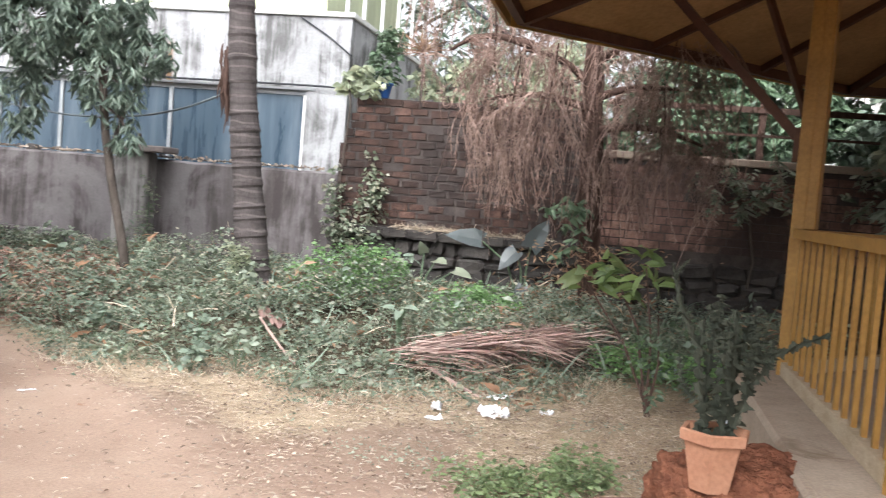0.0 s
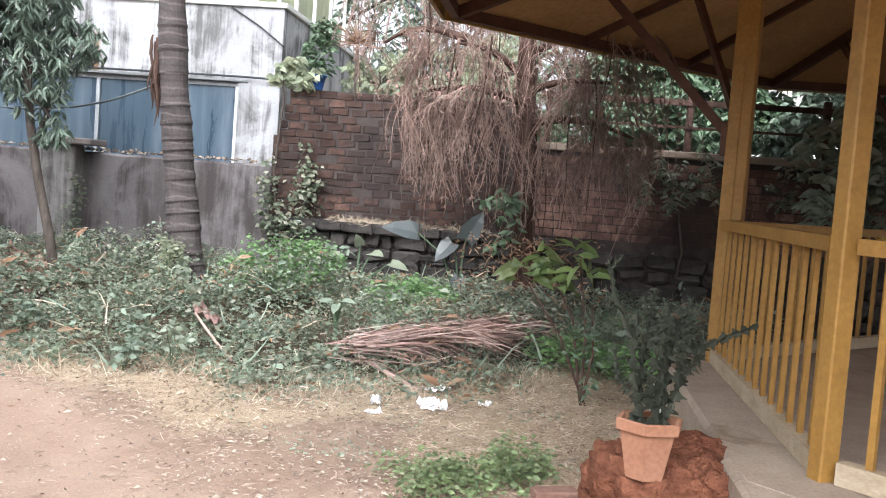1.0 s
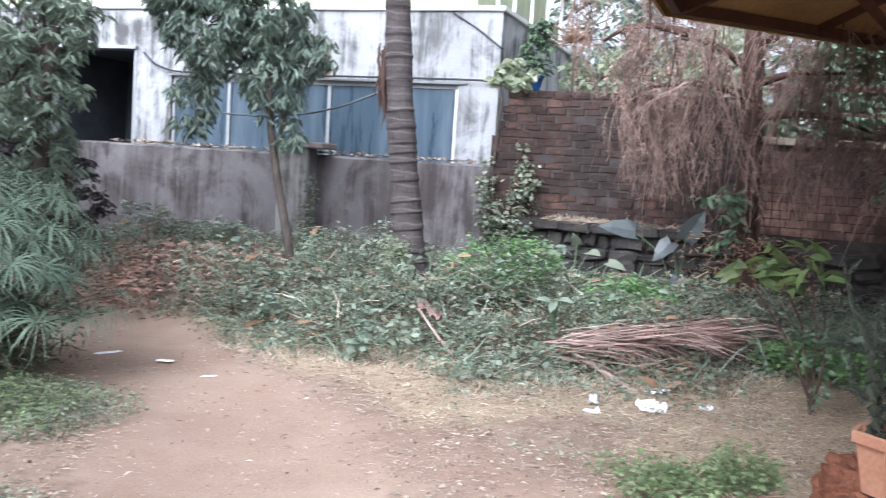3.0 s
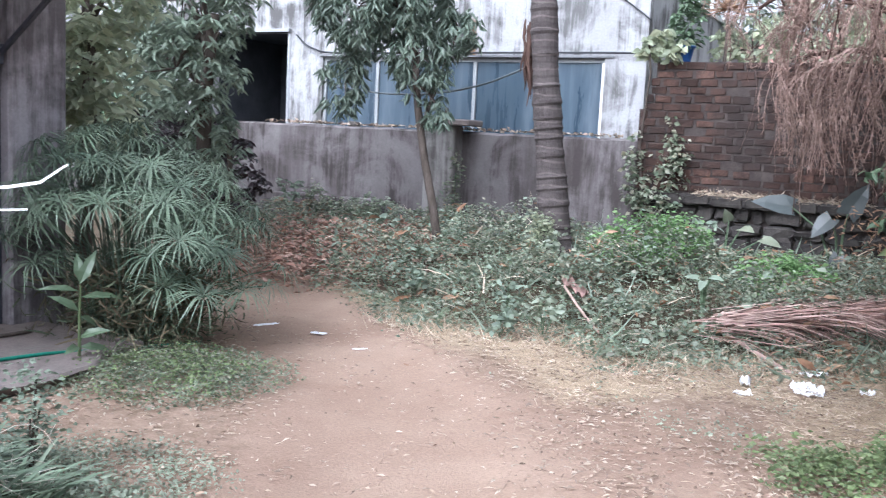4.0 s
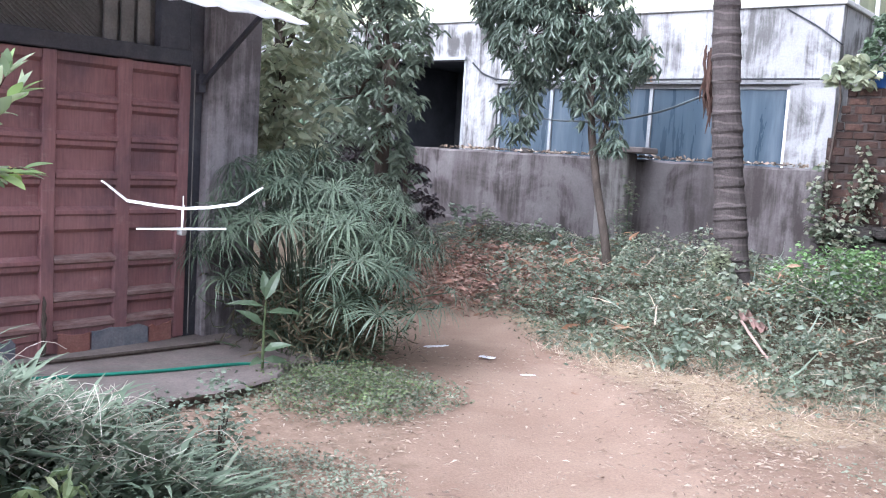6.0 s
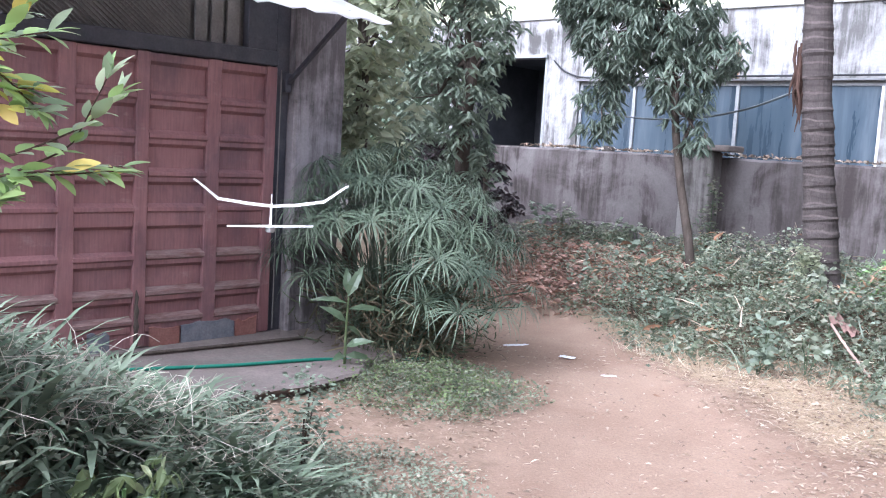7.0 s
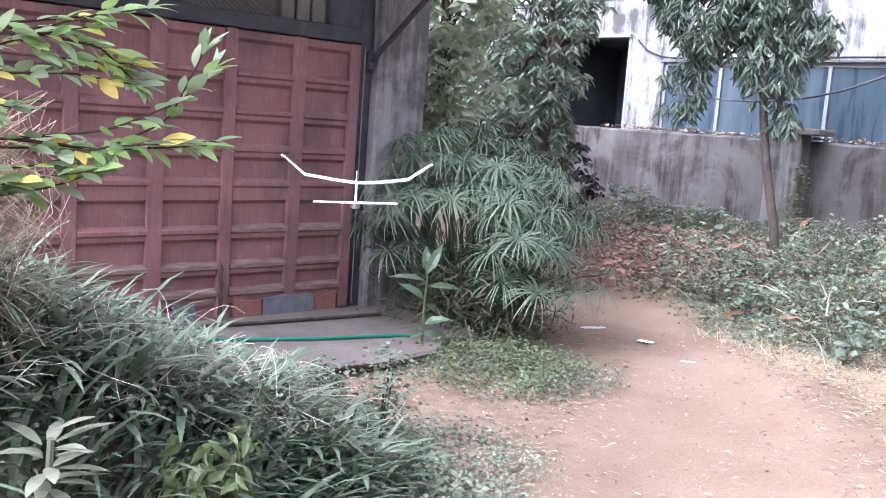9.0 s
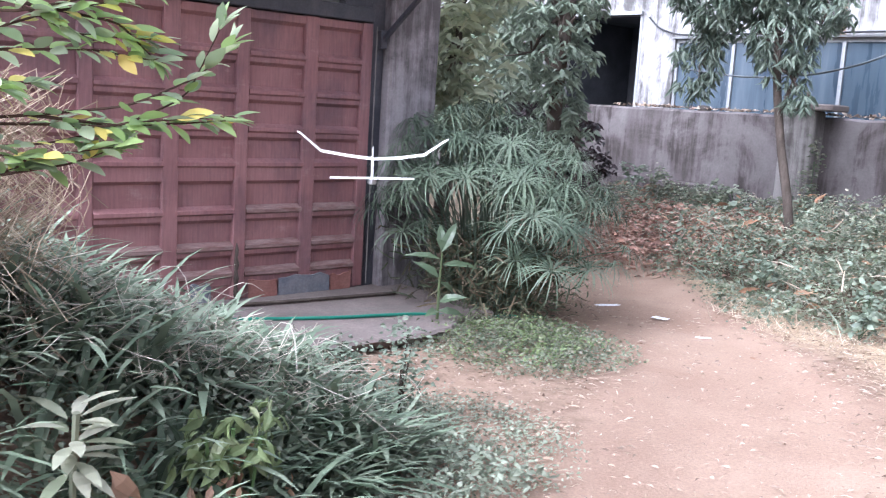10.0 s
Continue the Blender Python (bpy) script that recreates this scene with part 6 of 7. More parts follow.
# canna before it
cn = thing("canna_plant", (-4.72, 4.06, 0.05), "canna plant with broad green leaves", "plant")
part("stem", Shape().tube([(0, 0, 0), (0.0, 0, 0.3), (0.01, 0, 0.5)], [0.011, 0.009, 0.006], 7), WEED_LIGHT, cn)
for z, d, L, W in ((0.5, (0.2, 0.3, 0.9), 0.28, 0.10), (0.46, (-0.3, -0.75, 0.2), 0.30, 0.06), (0.42, (0.4, 0.75, 0.05), 0.34, 0.07), (0.33, (-0.2, -0.6, 0.5), 0.25, 0.08), (0.30, (0.1, 0.6, -0.3), 0.22, 0.07), (0.16, (0.6, 0.2, 0.3), 0.24, 0.09), (0.1, (0.5, 0.6, 0.0), 0.22, 0.08), (0.52, (-0.2, 0.1, 0.95), 0.22, 0.09), (0.1, (0.3, -0.6, 0.1), 0.2, 0.08)):
    part("leaf", leaves(Shape(), LEAF_LONG, [(0, 0, z)], [d], [(0.6, -0.4, 0.7)], 0.85 * L, 0.75 * W), GREEN_DARK, cn)

# ---- strap-leaved bank near the camera ----
bank = thing("strap_leaf_bank", (-3.5, 1.2, 0.0), "overgrown bank of dark strap-leaved plants", "plant bed")
BO = np.array([-3.5, 1.2, 0.0])


def bank_h(x, y):
    return np.clip(1.12 - 0.48 * (y - 0.6), 0.1, 1.25) * sstep(-2.55, -3.25, x) * sstep(2.6, 2.1, y)


part("soil_core", lump(0, 0, 0.85, 1.25, 0.42, 2.0), EARTH, bank).matrix_basis = pose(-0.35, -0.35, 0)
tx, ty = rng.uniform(-4.6, -2.65, 760), rng.uniform(-0.4, 2.3, 760)
hh = bank_h(tx, ty) * (np.abs((tx + 3.6) / 1.02) ** 3 + np.abs((ty - 0.95) / 1.42) ** 3 < 1.05 + 0.25 * rng.normal(0, 1, 760))
for k in range(760):
    if hh[k] < 0.08:
        continue
    n = 9
    c = np.tile((tx[k], ty[k], max(0.0, hh[k] - 0.42 + 0.26 * rng.random() ** 2)), (n, 1)) + rng.normal(0, 0.02, (n, 3))
    a = rng.uniform(0, 6.28, n)
    d = np.stack([np.cos(a) * 0.75 + 0.25, np.sin(a) * 0.75 + 0.1, rng.uniform(0.35, 1.9, n)], -1)
    if k == 0:
        strap = Shape()
    leaves(strap, LEAF_STRAP, c - BO, d, np.tile((0, 0, 1.0), (n, 1)), rng.uniform(0.18, 0.45, n), rng.uniform(0.020, 0.040, n))
part("strap_leaves", strap, STRAP, bank, "dark green strap leaves")
n = 14000
x, y = rng.uniform(-4.5, -2.45, n), rng.uniform(-0.3, 2.75, n)
h = bank_h(x, y)
z = h * rng.uniform(0.25, 1.02, n) + rng.uniform(0.02, 0.1, n)
part("small_leaves", leaves(Shape(), LEAF_SMALL, np.stack([x, y, z], -1) - BO, rand_dirs(n, -0.5, 0.7), rand_dirs(n, 0.3, 1), rng.uniform(0.02, 0.055, n), rng.uniform(0.012, 0.028, n)), GREEN_PALE, bank)
s = Shape()
for _ in range(1100):
    y0, x0 = rng.uniform(0.3, 2.3), rng.uniform(-3.8, -3.0)
    z0 = float(bank_h(np.array(x0), np.array(y0))) * rng.uniform(0.78, 1.0) + 0.02
    L = rng.uniform(0.06, 0.32)
    d = rand_dirs(1, -0.55, 0.45)[0] * L
    bend = rng.normal(0, 0.22, 3) * L
    t_ = np.linspace(0, 1, 6)[:, None]
    s.tube(np.array([x0, y0, z0]) + d * t_ + bend * np.sin(3.1 * t_) - BO, 0.0016, 3, False)
tagged(part("dry_stalk_mass", s, DRY_CREEPER, bank, "pale dry creeper stalks"), kind="stuff")
s = Shape()
for _ in range(520):
    x0, y0 = rng.normal(-3.35, 0.14), rng.uniform(0.35, 1.0)
    z0 = rng.uniform(1.1, 1.62)
    L = rng.uniform(0.2, 0.6)
    t_ = np.linspace(0, 1, 6)
    s.tube(np.stack([x0 + 0.09 * np.sin(6 * t_ + y0 * 9), y0 + 0.10 * np.sin(5 * t_ + x0 * 20), z0 - L * t_], -1) - BO, 0.0016, 3, False)
tagged(part("hanging_straw", s, STRAW, bank, "tangled dry hanging stalks"), kind="stuff")

vp = thing("variegated_plant", (-2.74, 0.86, 0.02), "pale variegated plant with cream-edged leaves", "plant")
part("stem", Shape().tube([(0, 0, 0), (0.0, 0, 0.35), (0.03, 0.0, 0.58)], 0.012, 6), GREEN_A, vp)
n = 26
a = rng.uniform(0, 6.28, n)
zz = rng.uniform(0.3, 0.62, n)
part("leaves", leaves(Shape(), LEAF_BROAD, np.stack([0.02 * np.cos(a), 0.02 * np.sin(a), zz], -1), np.stack([np.cos(a), np.sin(a), (zz - 0.45) * 3.4], -1), np.tile((0, 0, 1.0), (n, 1)), rng.uniform(0.11, 0.19, n), 0.045), PALE_LEAF, vp)
part("dry_leaf", leaves(Shape(), LEAF_LONG, [(0.08, 0.08, 0.4), (0.05, 0.1, 0.36)], [(0.3, 0.5, -0.6), (0.5, 0.2, -0.8)], [(0.5, -0.5, 0.5)] * 2, 0.14, 0.05), BROWN_LEAF, vp)
gp_ = thing("weed_plant", (-2.80, 1.42, 0.02), "green leafy weed with drooping leaves", "plant", "leafy weeds")
part("stem", Shape().tube([(0, 0, 0), (0.02, 0, 0.4)], 0.008, 5).tube([(0.02, 0.05, 0), (0.04, 0.1, 0.36)], 0.007, 5).tube([(0, -0.06, 0), (0.02, -0.1, 0.38)], 0.007, 5), GREEN_BRIGHT, gp_)
part("leaves", cluster_leaves(Shape(), LEAF_LONG, np.stack([rng.normal(0.03, 0.05, 30), rng.normal(0, 0.10, 30), rng.uniform(0.10, 0.46, 30)], -1), 6, 0.09, 0.36, 0.8), WEED_LIGHT, gp_)
part("dead_leaves", cluster_leaves(Shape(), LEAF_LONG, np.stack([rng.normal(0.05, 0.04, 7), rng.normal(-0.03, 0.08, 7), rng.uniform(0.06, 0.3, 7)], -1), 5, 0.09, 0.34, 0.8), BROWN_LEAF, gp_)
for x, y, h, m_, lab in ((-3.35, 2.62, 0.5, GREEN_GREY, "greyish leafy weed at the apron's edge"), (-3.25, 2.35, 0.3, GREEN_GREY, "greyish leafy weed at the bank's foot"), (-4.05, 2.75, 0.26, GREEN_GREY, "greyish leafy weed at the apron's edge")):
    e = thing("weed_plant", (x, y, 0.0), lab, "plant", "leafy weeds")
    part("stem", Shape().tube([(0, 0, 0), (0.02, 0.02, h)], 0.006, 5).tube([(0, 0, 0), (0.08, -0.06, h * 0.7)], 0.005, 5).tube([(0, 0, 0), (-0.05, 0.1, h * 0.75)], 0.005, 5), BARK, e)
    part("leaves", cluster_leaves(Shape(), LEAF_SMALL, blob_points([(0.02, 0.0, h * 0.75, 0.13, 0.15, h * 0.35), (0, 0, h * 0.35, 0.15, 0.18, h * 0.25)], 120, 0.2), 5, 0.036, 0.55, 0.1), m_, e)

# ---- overhanging sapling branches ----
sb = thing("sapling", (-3.0, 0.35, 0.05), "sapling with arching branches of green and yellow leaves", "sapling")
SO = np.array([-3.0, 0.35, 0.05])
part("trunk", Shape().tube(np.array([(-3.0, 0.35, 0.05), (-2.98, 0.36, 0.8), (-2.95, 0.42, 1.5), (-2.93, 0.45, 2.2)]) - SO, [0.02, 0.017, 0.013, 0.008], 7), RED_BARK, sb)
BR = [[(-2.95, 0.42, 1.42), (-2.90, 0.80, 1.46), (-2.80, 1.05, 1.50), (-2.73, 1.24, 1.60), (-2.70, 1.32, 1.695)], [(-2.90, 0.80, 1.46), (-2.84, 1.02, 1.44), (-2.77, 1.2, 1.455), (-2.72, 1.33, 1.47)],
      [(-2.94, 0.44, 1.75), (-2.9, 0.75, 1.78), (-2.82, 1.0, 1.83), (-2.78, 1.15, 1.87)], [(-2.94, 0.44, 1.9), (-2.9, 0.7, 2.0), (-2.84, 0.95, 2.02)], [(-2.95, 0.42, 1.26), (-2.92, 0.7, 1.28), (-2.87, 0.9, 1.32), (-2.83, 1.02, 1.37)],
      [(-2.90, 0.75, 1.78), (-2.84, 0.9, 1.70), (-2.76, 1.1, 1.70)], [(-2.95, 0.42, 1.5), (-2.95, 0.6, 1.56), (-2.9, 0.8, 1.55)],
      [(-2.94, 0.44, 1.6), (-2.90, 0.7, 1.64), (-2.84, 0.95, 1.66), (-2.78, 1.12, 1.64)], [(-2.94, 0.44, 1.62), (-2.92, 0.66, 1.68), (-2.86, 0.85, 1.76), (-2.80, 1.0, 1.80)], [(-2.95, 0.42, 1.3), (-2.93, 0.64, 1.36), (-2.88, 0.84, 1.38), (-2.84, 0.98, 1.42)], [(-2.94, 0.44, 1.36), (-2.94, 0.6, 1.36), (-2.88, 0.8, 1.33)]]
lf, ly = Shape(), Shape()
for b in BR + [[tuple(np.array(q) + rng.normal(0, 0.05, 3) * min(1, k)) for k, q in enumerate(b)] for b in BR[:7]]:
    b = np.array(b)
    t_ = np.linspace(0, len(b) - 1, 22)
    q = np.stack([np.interp(t_, np.arange(len(b)), b[:, k]) for k in range(3)], -1)
    q[1:-1] = (q[:-2] + 2 * q[1:-1] + q[2:]) / 4
    part("branch", Shape().tube(q - SO, np.linspace(0.006, 0.002, 22), 5), RED_BARK, sb)
    ax = unit(np.gradient(q, axis=0))
    for k in range(3, 22):
        for sgn in (1, -1):
            if rng.random() < 0.28:
                continue
            side = np.cross(ax[k], (0, 0, 1)) * sgn
            d = ax[k] * 0.7 + side * 0.8 + np.array([0, 0, rng.normal(0.0, 0.3)])
            leaves(ly if rng.random() < 0.13 else lf, LEAF_BROAD, [q[k] - SO], [d], [np.array([0.25, 0, 1.0]) + rng.normal(0, 0.3, 3)], rng.uniform(0.06, 0.125), rng.uniform(0.032, 0.05))
    leaves(lf, LEAF_BROAD, [q[-1] - SO] * 3, ax[-1] + rng.normal(0, 0.25, (3, 3)), np.tile((0.2, 0, 1.0), (3, 1)), 0.09, 0.034)
part("leaves", lf, BRANCH_LEAF, sb, smooth=True)
part("yellow_leaves", ly, YELLOW_LEAF, sb, smooth=True)

# ---- weeds, straw and litter over the ground ----
def scatter(n, x0, x1, y0, y1, keep):
    x, y = rng.uniform(x0, x1, n), rng.uniform(y0, y1, n)
    ok = rng.random(n) < keep(x, y)
    return x[ok], y[ok]


def weed_density(x, y):
    d = sstep(weed_edge(x) - 0.3, weed_edge(x) + 0.7, y + 0.5 * smooth_noise(x, y, 1.7, 31.0)) * sstep(11.6, 11.3, y)
    d = d * sstep(0.45, 1.0, track_distance(x, y)) * (1 - 0.8 * sstep(1.3, 0.4, np.hypot((x + 6.3) / 1.2, (y - 8.6) / 1.3)))
    return d * (1 - 0.85 * sstep(-0.4, 0.3, x) * sstep(8.6, 7.7, y)) * sstep(2.6, 1.4, x)


def weed_height(x, y):
    e = weed_edge(x)
    big = smooth_noise(x, y, 0.9, 1.0) + 0.6 * smooth_noise(x, y, 2.3, 2.0)
    low = (1 - 0.5 * sstep(-2.9, -2.2, x) * sstep(9.3, 10.3, y)) * (1 - 0.5 * sstep(-5.6, -6.6, x) * sstep(8.6, 9.6, y))
    return (0.035 + 0.25 * sstep(e - 0.1, e + 2.0, y)) * (1.0 + 1.9 * big).clip(0.12, 2.8) * low


def weeds(name, n, size, wid, mat_, keep, label, up=0.6, kind=LEAF_SMALL, top=1.0):
    x, y = scatter(n, -8.5, 2.4, 5.6, 11.6, keep)
    h = weed_height(x, y) * top
    u = 1 - rng.random(len(x)) ** 2.2 * 0.8
    z = ground_z(x, y) + h * u
    L = size * np.clip(rng.lognormal(-0.08, 0.42, len(x)), 0.4, 2.6)
    ob = part(name, leaves(Shape(), kind, np.stack([x, y, z], -1), rand_dirs(len(x), -0.45, up), rand_dirs(len(x), 0.25, 1.0), L, L * wid), mat_)
    return tagged(ob, label, "weeds", kind="stuff")


weeds("weeds", 130000, 0.032, 0.6, GREEN_A, weed_density, "low tangle of mixed green weeds")
weeds("creeping_weeds", 62000, 0.029, 0.7, GREEN_GREY, lambda x, y: weed_density(x, y) * (0.3 + 0.7 * (smooth_noise(x, y, 1.3, 9.0) > 0)), "greyish creeping weeds")
weeds("tall_weeds", 6000, 0.072, 0.45, GREEN_GREY, lambda x, y: weed_density(x, y) * sstep(0.05, 0.3, smooth_noise(x, y, 1.0, 5.0)) * sstep(7.2, 8.2, y), "taller leafy weeds", 0.8, LEAF_LONG, 1.35)
weeds("dry_weeds", 11000, 0.08, 0.3, BROWN_LEAF, lambda x, y: weed_density(x, y) * (0.12 + 0.88 * np.maximum(sstep(0.1, 0.3, smooth_noise(x, y, 0.8, 14.0)), sstep(1.3, 0.5, np.hypot((x + 6.0) / 1.1, (y - 8.7) / 0.9)))), "patches of dry brown weeds and dead leaves", 0.7, LEAF_LONG, 1.05)
weeds("broad_weeds", 7500, 0.048, 0.62, GREEN_PALE, lambda x, y: weed_density(x, y) * sstep(-0.05, 0.2, smooth_noise(x, y, 1.5, 40.0)), "pale broad-leaved weeds", 0.4, LEAF_SMALL, 1.15)
weeds("weed_grass", 9000, 0.16, 0.05, GREEN_GREY, lambda x, y: weed_density(x, y), "thin green grass blades among weeds", 0.95, BLADE, 0.9)
weeds("dead_stems", 6000, 0.15, 0.05, STRAW, lambda x, y: weed_density(x, y) * (0.3 + 0.7 * sstep(0.0, 0.3, smooth_noise(x, y, 1.2, 50.0))), "dry stems tangled in the weeds", 0.6, BLADE, 1.05)
# leafy weeds that stand out of the tangle, in loose rosettes
x, y = scatter(900, -8.0, 1.2, 6.3, 11.2, lambda x, y: weed_density(x, y) * sstep(-0.1, 0.25, smooth_noise(x, y, 1.1, 71.0)))
hw = weed_height(x, y)
tagged(part("rosette_weeds", cluster_leaves(Shape(), LEAF_LONG, np.stack([x, y, ground_z(x, y) + hw * rng.uniform(0.6, 1.25, len(x))], -1), 6, 0.062, 0.5, 0.15, 0.02, 0.5), GREEN_A), "loose rosettes of broader green weeds", "weeds", kind="stuff")
# single taller plants with broad dusty leaves
for x, y, h, m_, L in ((-3.35, 8.75, 0.55, GREEN_PALE, 0.15), (-3.1, 8.45, 0.36, GREEN_GREY, 0.13), (-2.75, 7.05, 0.3, GREEN_PALE, 0.13), (-3.0, 6.75, 0.2, GREEN_GREY, 0.14), (-3.2, 7.3, 0.3, GREEN_GREY, 0.12), (-6.75, 11.1, 0.42, GREEN_PALE, 0.14), (-7.15, 11.0, 0.46, GREEN_PALE, 0.14), (-8.3, 10.9, 0.55, GREEN_GREY, 0.15), (-2.35, 10.7, 0.5, GREEN_GREY, 0.16), (-4.9, 8.6, 0.4, GREEN_PALE, 0.13), (-5.6, 8.1, 0.34, GREEN_GREY, 0.13), (-4.3, 7.6, 0.3, GREEN_GREY, 0.12)):
    e = thing("weed_plant", (x, y, float(ground_z(np.array([x]), np.array([y]))[0])), "upright weed with broad dusty green leaves", "plant", "leafy weeds")
    n = 13
    st = np.stack([rng.normal(0, 0.09, n), rng.normal(0, 0.09, n), h * rng.uniform(0.55, 1.15, n)], -1)
    for q in st[:4]:
        part("stem", Shape().tube([(0, 0, -0.02), tuple(q * (0.4, 0.4, 0.6)), tuple(q)], 0.005, 5), GREEN_DARK, e)
    part("leaves", cluster_leaves(Shape(), LEAF_BROAD, st, 6, 0.55 * L, 0.5, 0.25, 0.02, 0.5), m_, e)
# debris on the compound wall's top
n = 420
x = rng.uniform(-9.5, -3.6, n)
tagged(part("wall_top_litter", leaves(Shape(), LEAF_SMALL, np.stack([x, rng.uniform(11.69, 11.95, n), np.full(n, 1.685) + rng.uniform(0, 0.03, n)], -1), rand_dirs(n, -0.1, 0.6), rand_dirs(n, 0.2, 1.0), rng.uniform(0.03, 0.10, n), rng.uniform(0.02, 0.05, n)), LITTER), "dead leaves and crumbs on the wall top", "leaf litter", kind="stuff")
# bright bush by the palm and one before the stones
for (x, y, z), bl, n, m_, lab in (((-2.62, 9.5, 0.2), [(0, 0, 0.42, 0.5, 0.35, 0.28), (0.35, 0, 0.5, 0.35, 0.3, 0.26), (-0.4, 0.0, 0.3, 0.3, 0.3, 0.2)], 170, GREEN_BRIGHT, "fresh green bush beside the palm trunk"), ((-1.2, 9.2, 0.2), [(0, 0, 0.25, 0.45, 0.3, 0.18)], 90, GREEN_BRIGHT, "low fresh green bush among weeds"),
                                 ((0.35, 8.1, 0.1), [(0, 0, 0.15, 0.45, 0.3, 0.13), (0.5, -0.2, 0.12, 0.4, 0.3, 0.12)], 100, GREEN_BRIGHT, "low fresh green weeds by the frond"), ((-0.2, 4.9, 0.0), [(0, 0, 0.06, 0.30, 0.24, 0.09), (-0.15, -0.2, 0.04, 0.25, 0.25, 0.06), (0.2, 0.25, 0.08, 0.2, 0.2, 0.12), (-0.3, 0.15, 0.03, 0.3, 0.2, 0.05)], 190, WEED_LIGHT, "leafy weeds growing from bare soil"),
                                 ((-3.55, 9.0, 0.2), [(0, 0, 0.35, 0.16, 0.14, 0.25), (-0.1, 0, 0.55, 0.1, 0.1, 0.12)], 40, GREEN_YELLOW, "yellow-green shoots at the palm's foot"), ((-5.86, 11.3, 0.2), [(0, 0, 0.5, 0.16, 0.1, 0.35), (0.02, 0.05, 0.9, 0.09, 0.08, 0.3), (-0.3, -0.1, 0.2, 0.4, 0.2, 0.2)], 80, GREEN_A, "creeping weeds at the wall buttress"),
                                 ((-3.0, 11.2, 0.25), [(0, 0, 0.45, 0.15, 0.12, 0.3), (0.25, 0, 0.25, 0.3, 0.2, 0.2)], 60, GREEN_A, "leafy weeds at the wall's corner"), ((-7.7, 10.7, 0.2), [(0, 0, 0.42, 0.2, 0.16, 0.24), (0.5, -0.1, 0.3, 0.25, 0.2, 0.18), (0.9, -0.1, 0.32, 0.2, 0.2, 0.18)], 80, GREEN_A, "leafy weeds at the foot of the wall")):
    e = thing("weed_bush", (x, y, z), lab, "bush", "weed bushes")
    for b in bl:
        part("stem", Shape().tube([(b[0] * 0.6, b[1] * 0.6, -0.03), (b[0], b[1], b[2])], 0.006, 5), GREEN_DARK, e)
    part("leaves", cluster_leaves(Shape(), LEAF_SMALL, blob_points(bl, int(n * 1.8), 0.3), 7, 0.042 if y < 6 else 0.058, 0.55, 0.05), m_, e)
x, y = scatter(14000, -8.2, -4.4, 6.6, 10.6, lambda x, y: sstep(1.6, 0.5, np.hypot((x + 6.3) / 1.2, (y - 8.6) / 1.3)))
n = len(x)
tagged(part("fallen_leaves", leaves(Shape(), LEAF_LONG, np.stack([x, y, ground_z(x, y) + rng.uniform(0.02, 0.30, n)], -1), rand_dirs(n, -0.2, 0.4), rand_dirs(n, 0.3, 1.0), rng.uniform(0.05, 0.12, n), rng.uniform(0.018, 0.04, n)), RED_LITTER), "drift of reddish fallen leaves by the path", "leaf litter", kind="stuff")
# shady weeds under the papyrus and patch by the path
x, y = scatter(26000, -5.2, -3.4, 3.2, 5.4, lambda x, y: np.clip(1.1 - np.hypot((x + 4.15) / 0.8, (y - 4.3) / 0.75), 0, 1) * 1.4)
z = rng.uniform(0.0, 0.10, len(x)) * np.clip(1.3 - np.hypot((x + 4.25) / 0.8, (y - 4.3) / 0.75), 0.2, 1) + 0.015
tagged(part("path_weeds", leaves(Shape(), LEAF_SMALL, np.stack([x, y, z], -1), rand_dirs(len(x), -0.3, 0.6), rand_dirs(len(x), 0.3, 1), rng.uniform(0.016, 0.038, len(x)), rng.uniform(0.010, 0.022, len(x))), GREEN_A), "low green weeds beside the path", "weeds", kind="stuff")
x, y = scatter(12000, -5.2, -3.4, 3.2, 5.4, lambda x, y: np.clip(1.0 - np.hypot((x + 4.1) / 0.75, (y - 4.25) / 0.7), 0, 1) * 1.3 * (smooth_noise(x, y, 3.5, 61.0) > -0.1))
z = rng.uniform(0.05, 0.15, len(x)) * np.clip(1.3 - np.hypot((x + 4.25) / 0.8, (y - 4.3) / 0.75), 0.2, 1) + 0.02
tagged(part("clover_weeds", leaves(Shape(), LEAF_SMALL, np.stack([x, y, z], -1), rand_dirs(len(x), -0.2, 0.5), rand_dirs(len(x), 0.4, 1), rng.uniform(0.016, 0.034, len(x)), rng.uniform(0.011, 0.022, len(x))), WEED_LIGHT), "fresh light green weeds beside the path", "weeds", kind="stuff")
x, y = scatter(80000, -4.3, -2.2, 1.3, 3.7, lambda x, y: 0.95 * np.clip(1.0 - np.hypot((x + 3.2) / 0.85, (y - 2.5) / 0.95), 0, 1) * (0.5 + 0.5 * (smooth_noise(x, y, 3, 2.0) > 0)))
z = rng.uniform(0.0, 0.22, len(x)) * np.clip(1.0 - np.hypot((x + 3.4) / 0.7, (y - 2.3) / 0.75), 0.1, 1) + 0.012
tagged(part("bank_weeds", leaves(Shape(), LEAF_SMALL, np.stack([x, y, z], -1), rand_dirs(len(x), -0.3, 0.6), rand_dirs(len(x), 0.3, 1), rng.uniform(0.013, 0.03, len(x)), rng.uniform(0.008, 0.017, len(x))), GREEN_PALE), "greyish weeds spilling onto bare soil", "weeds", kind="stuff")


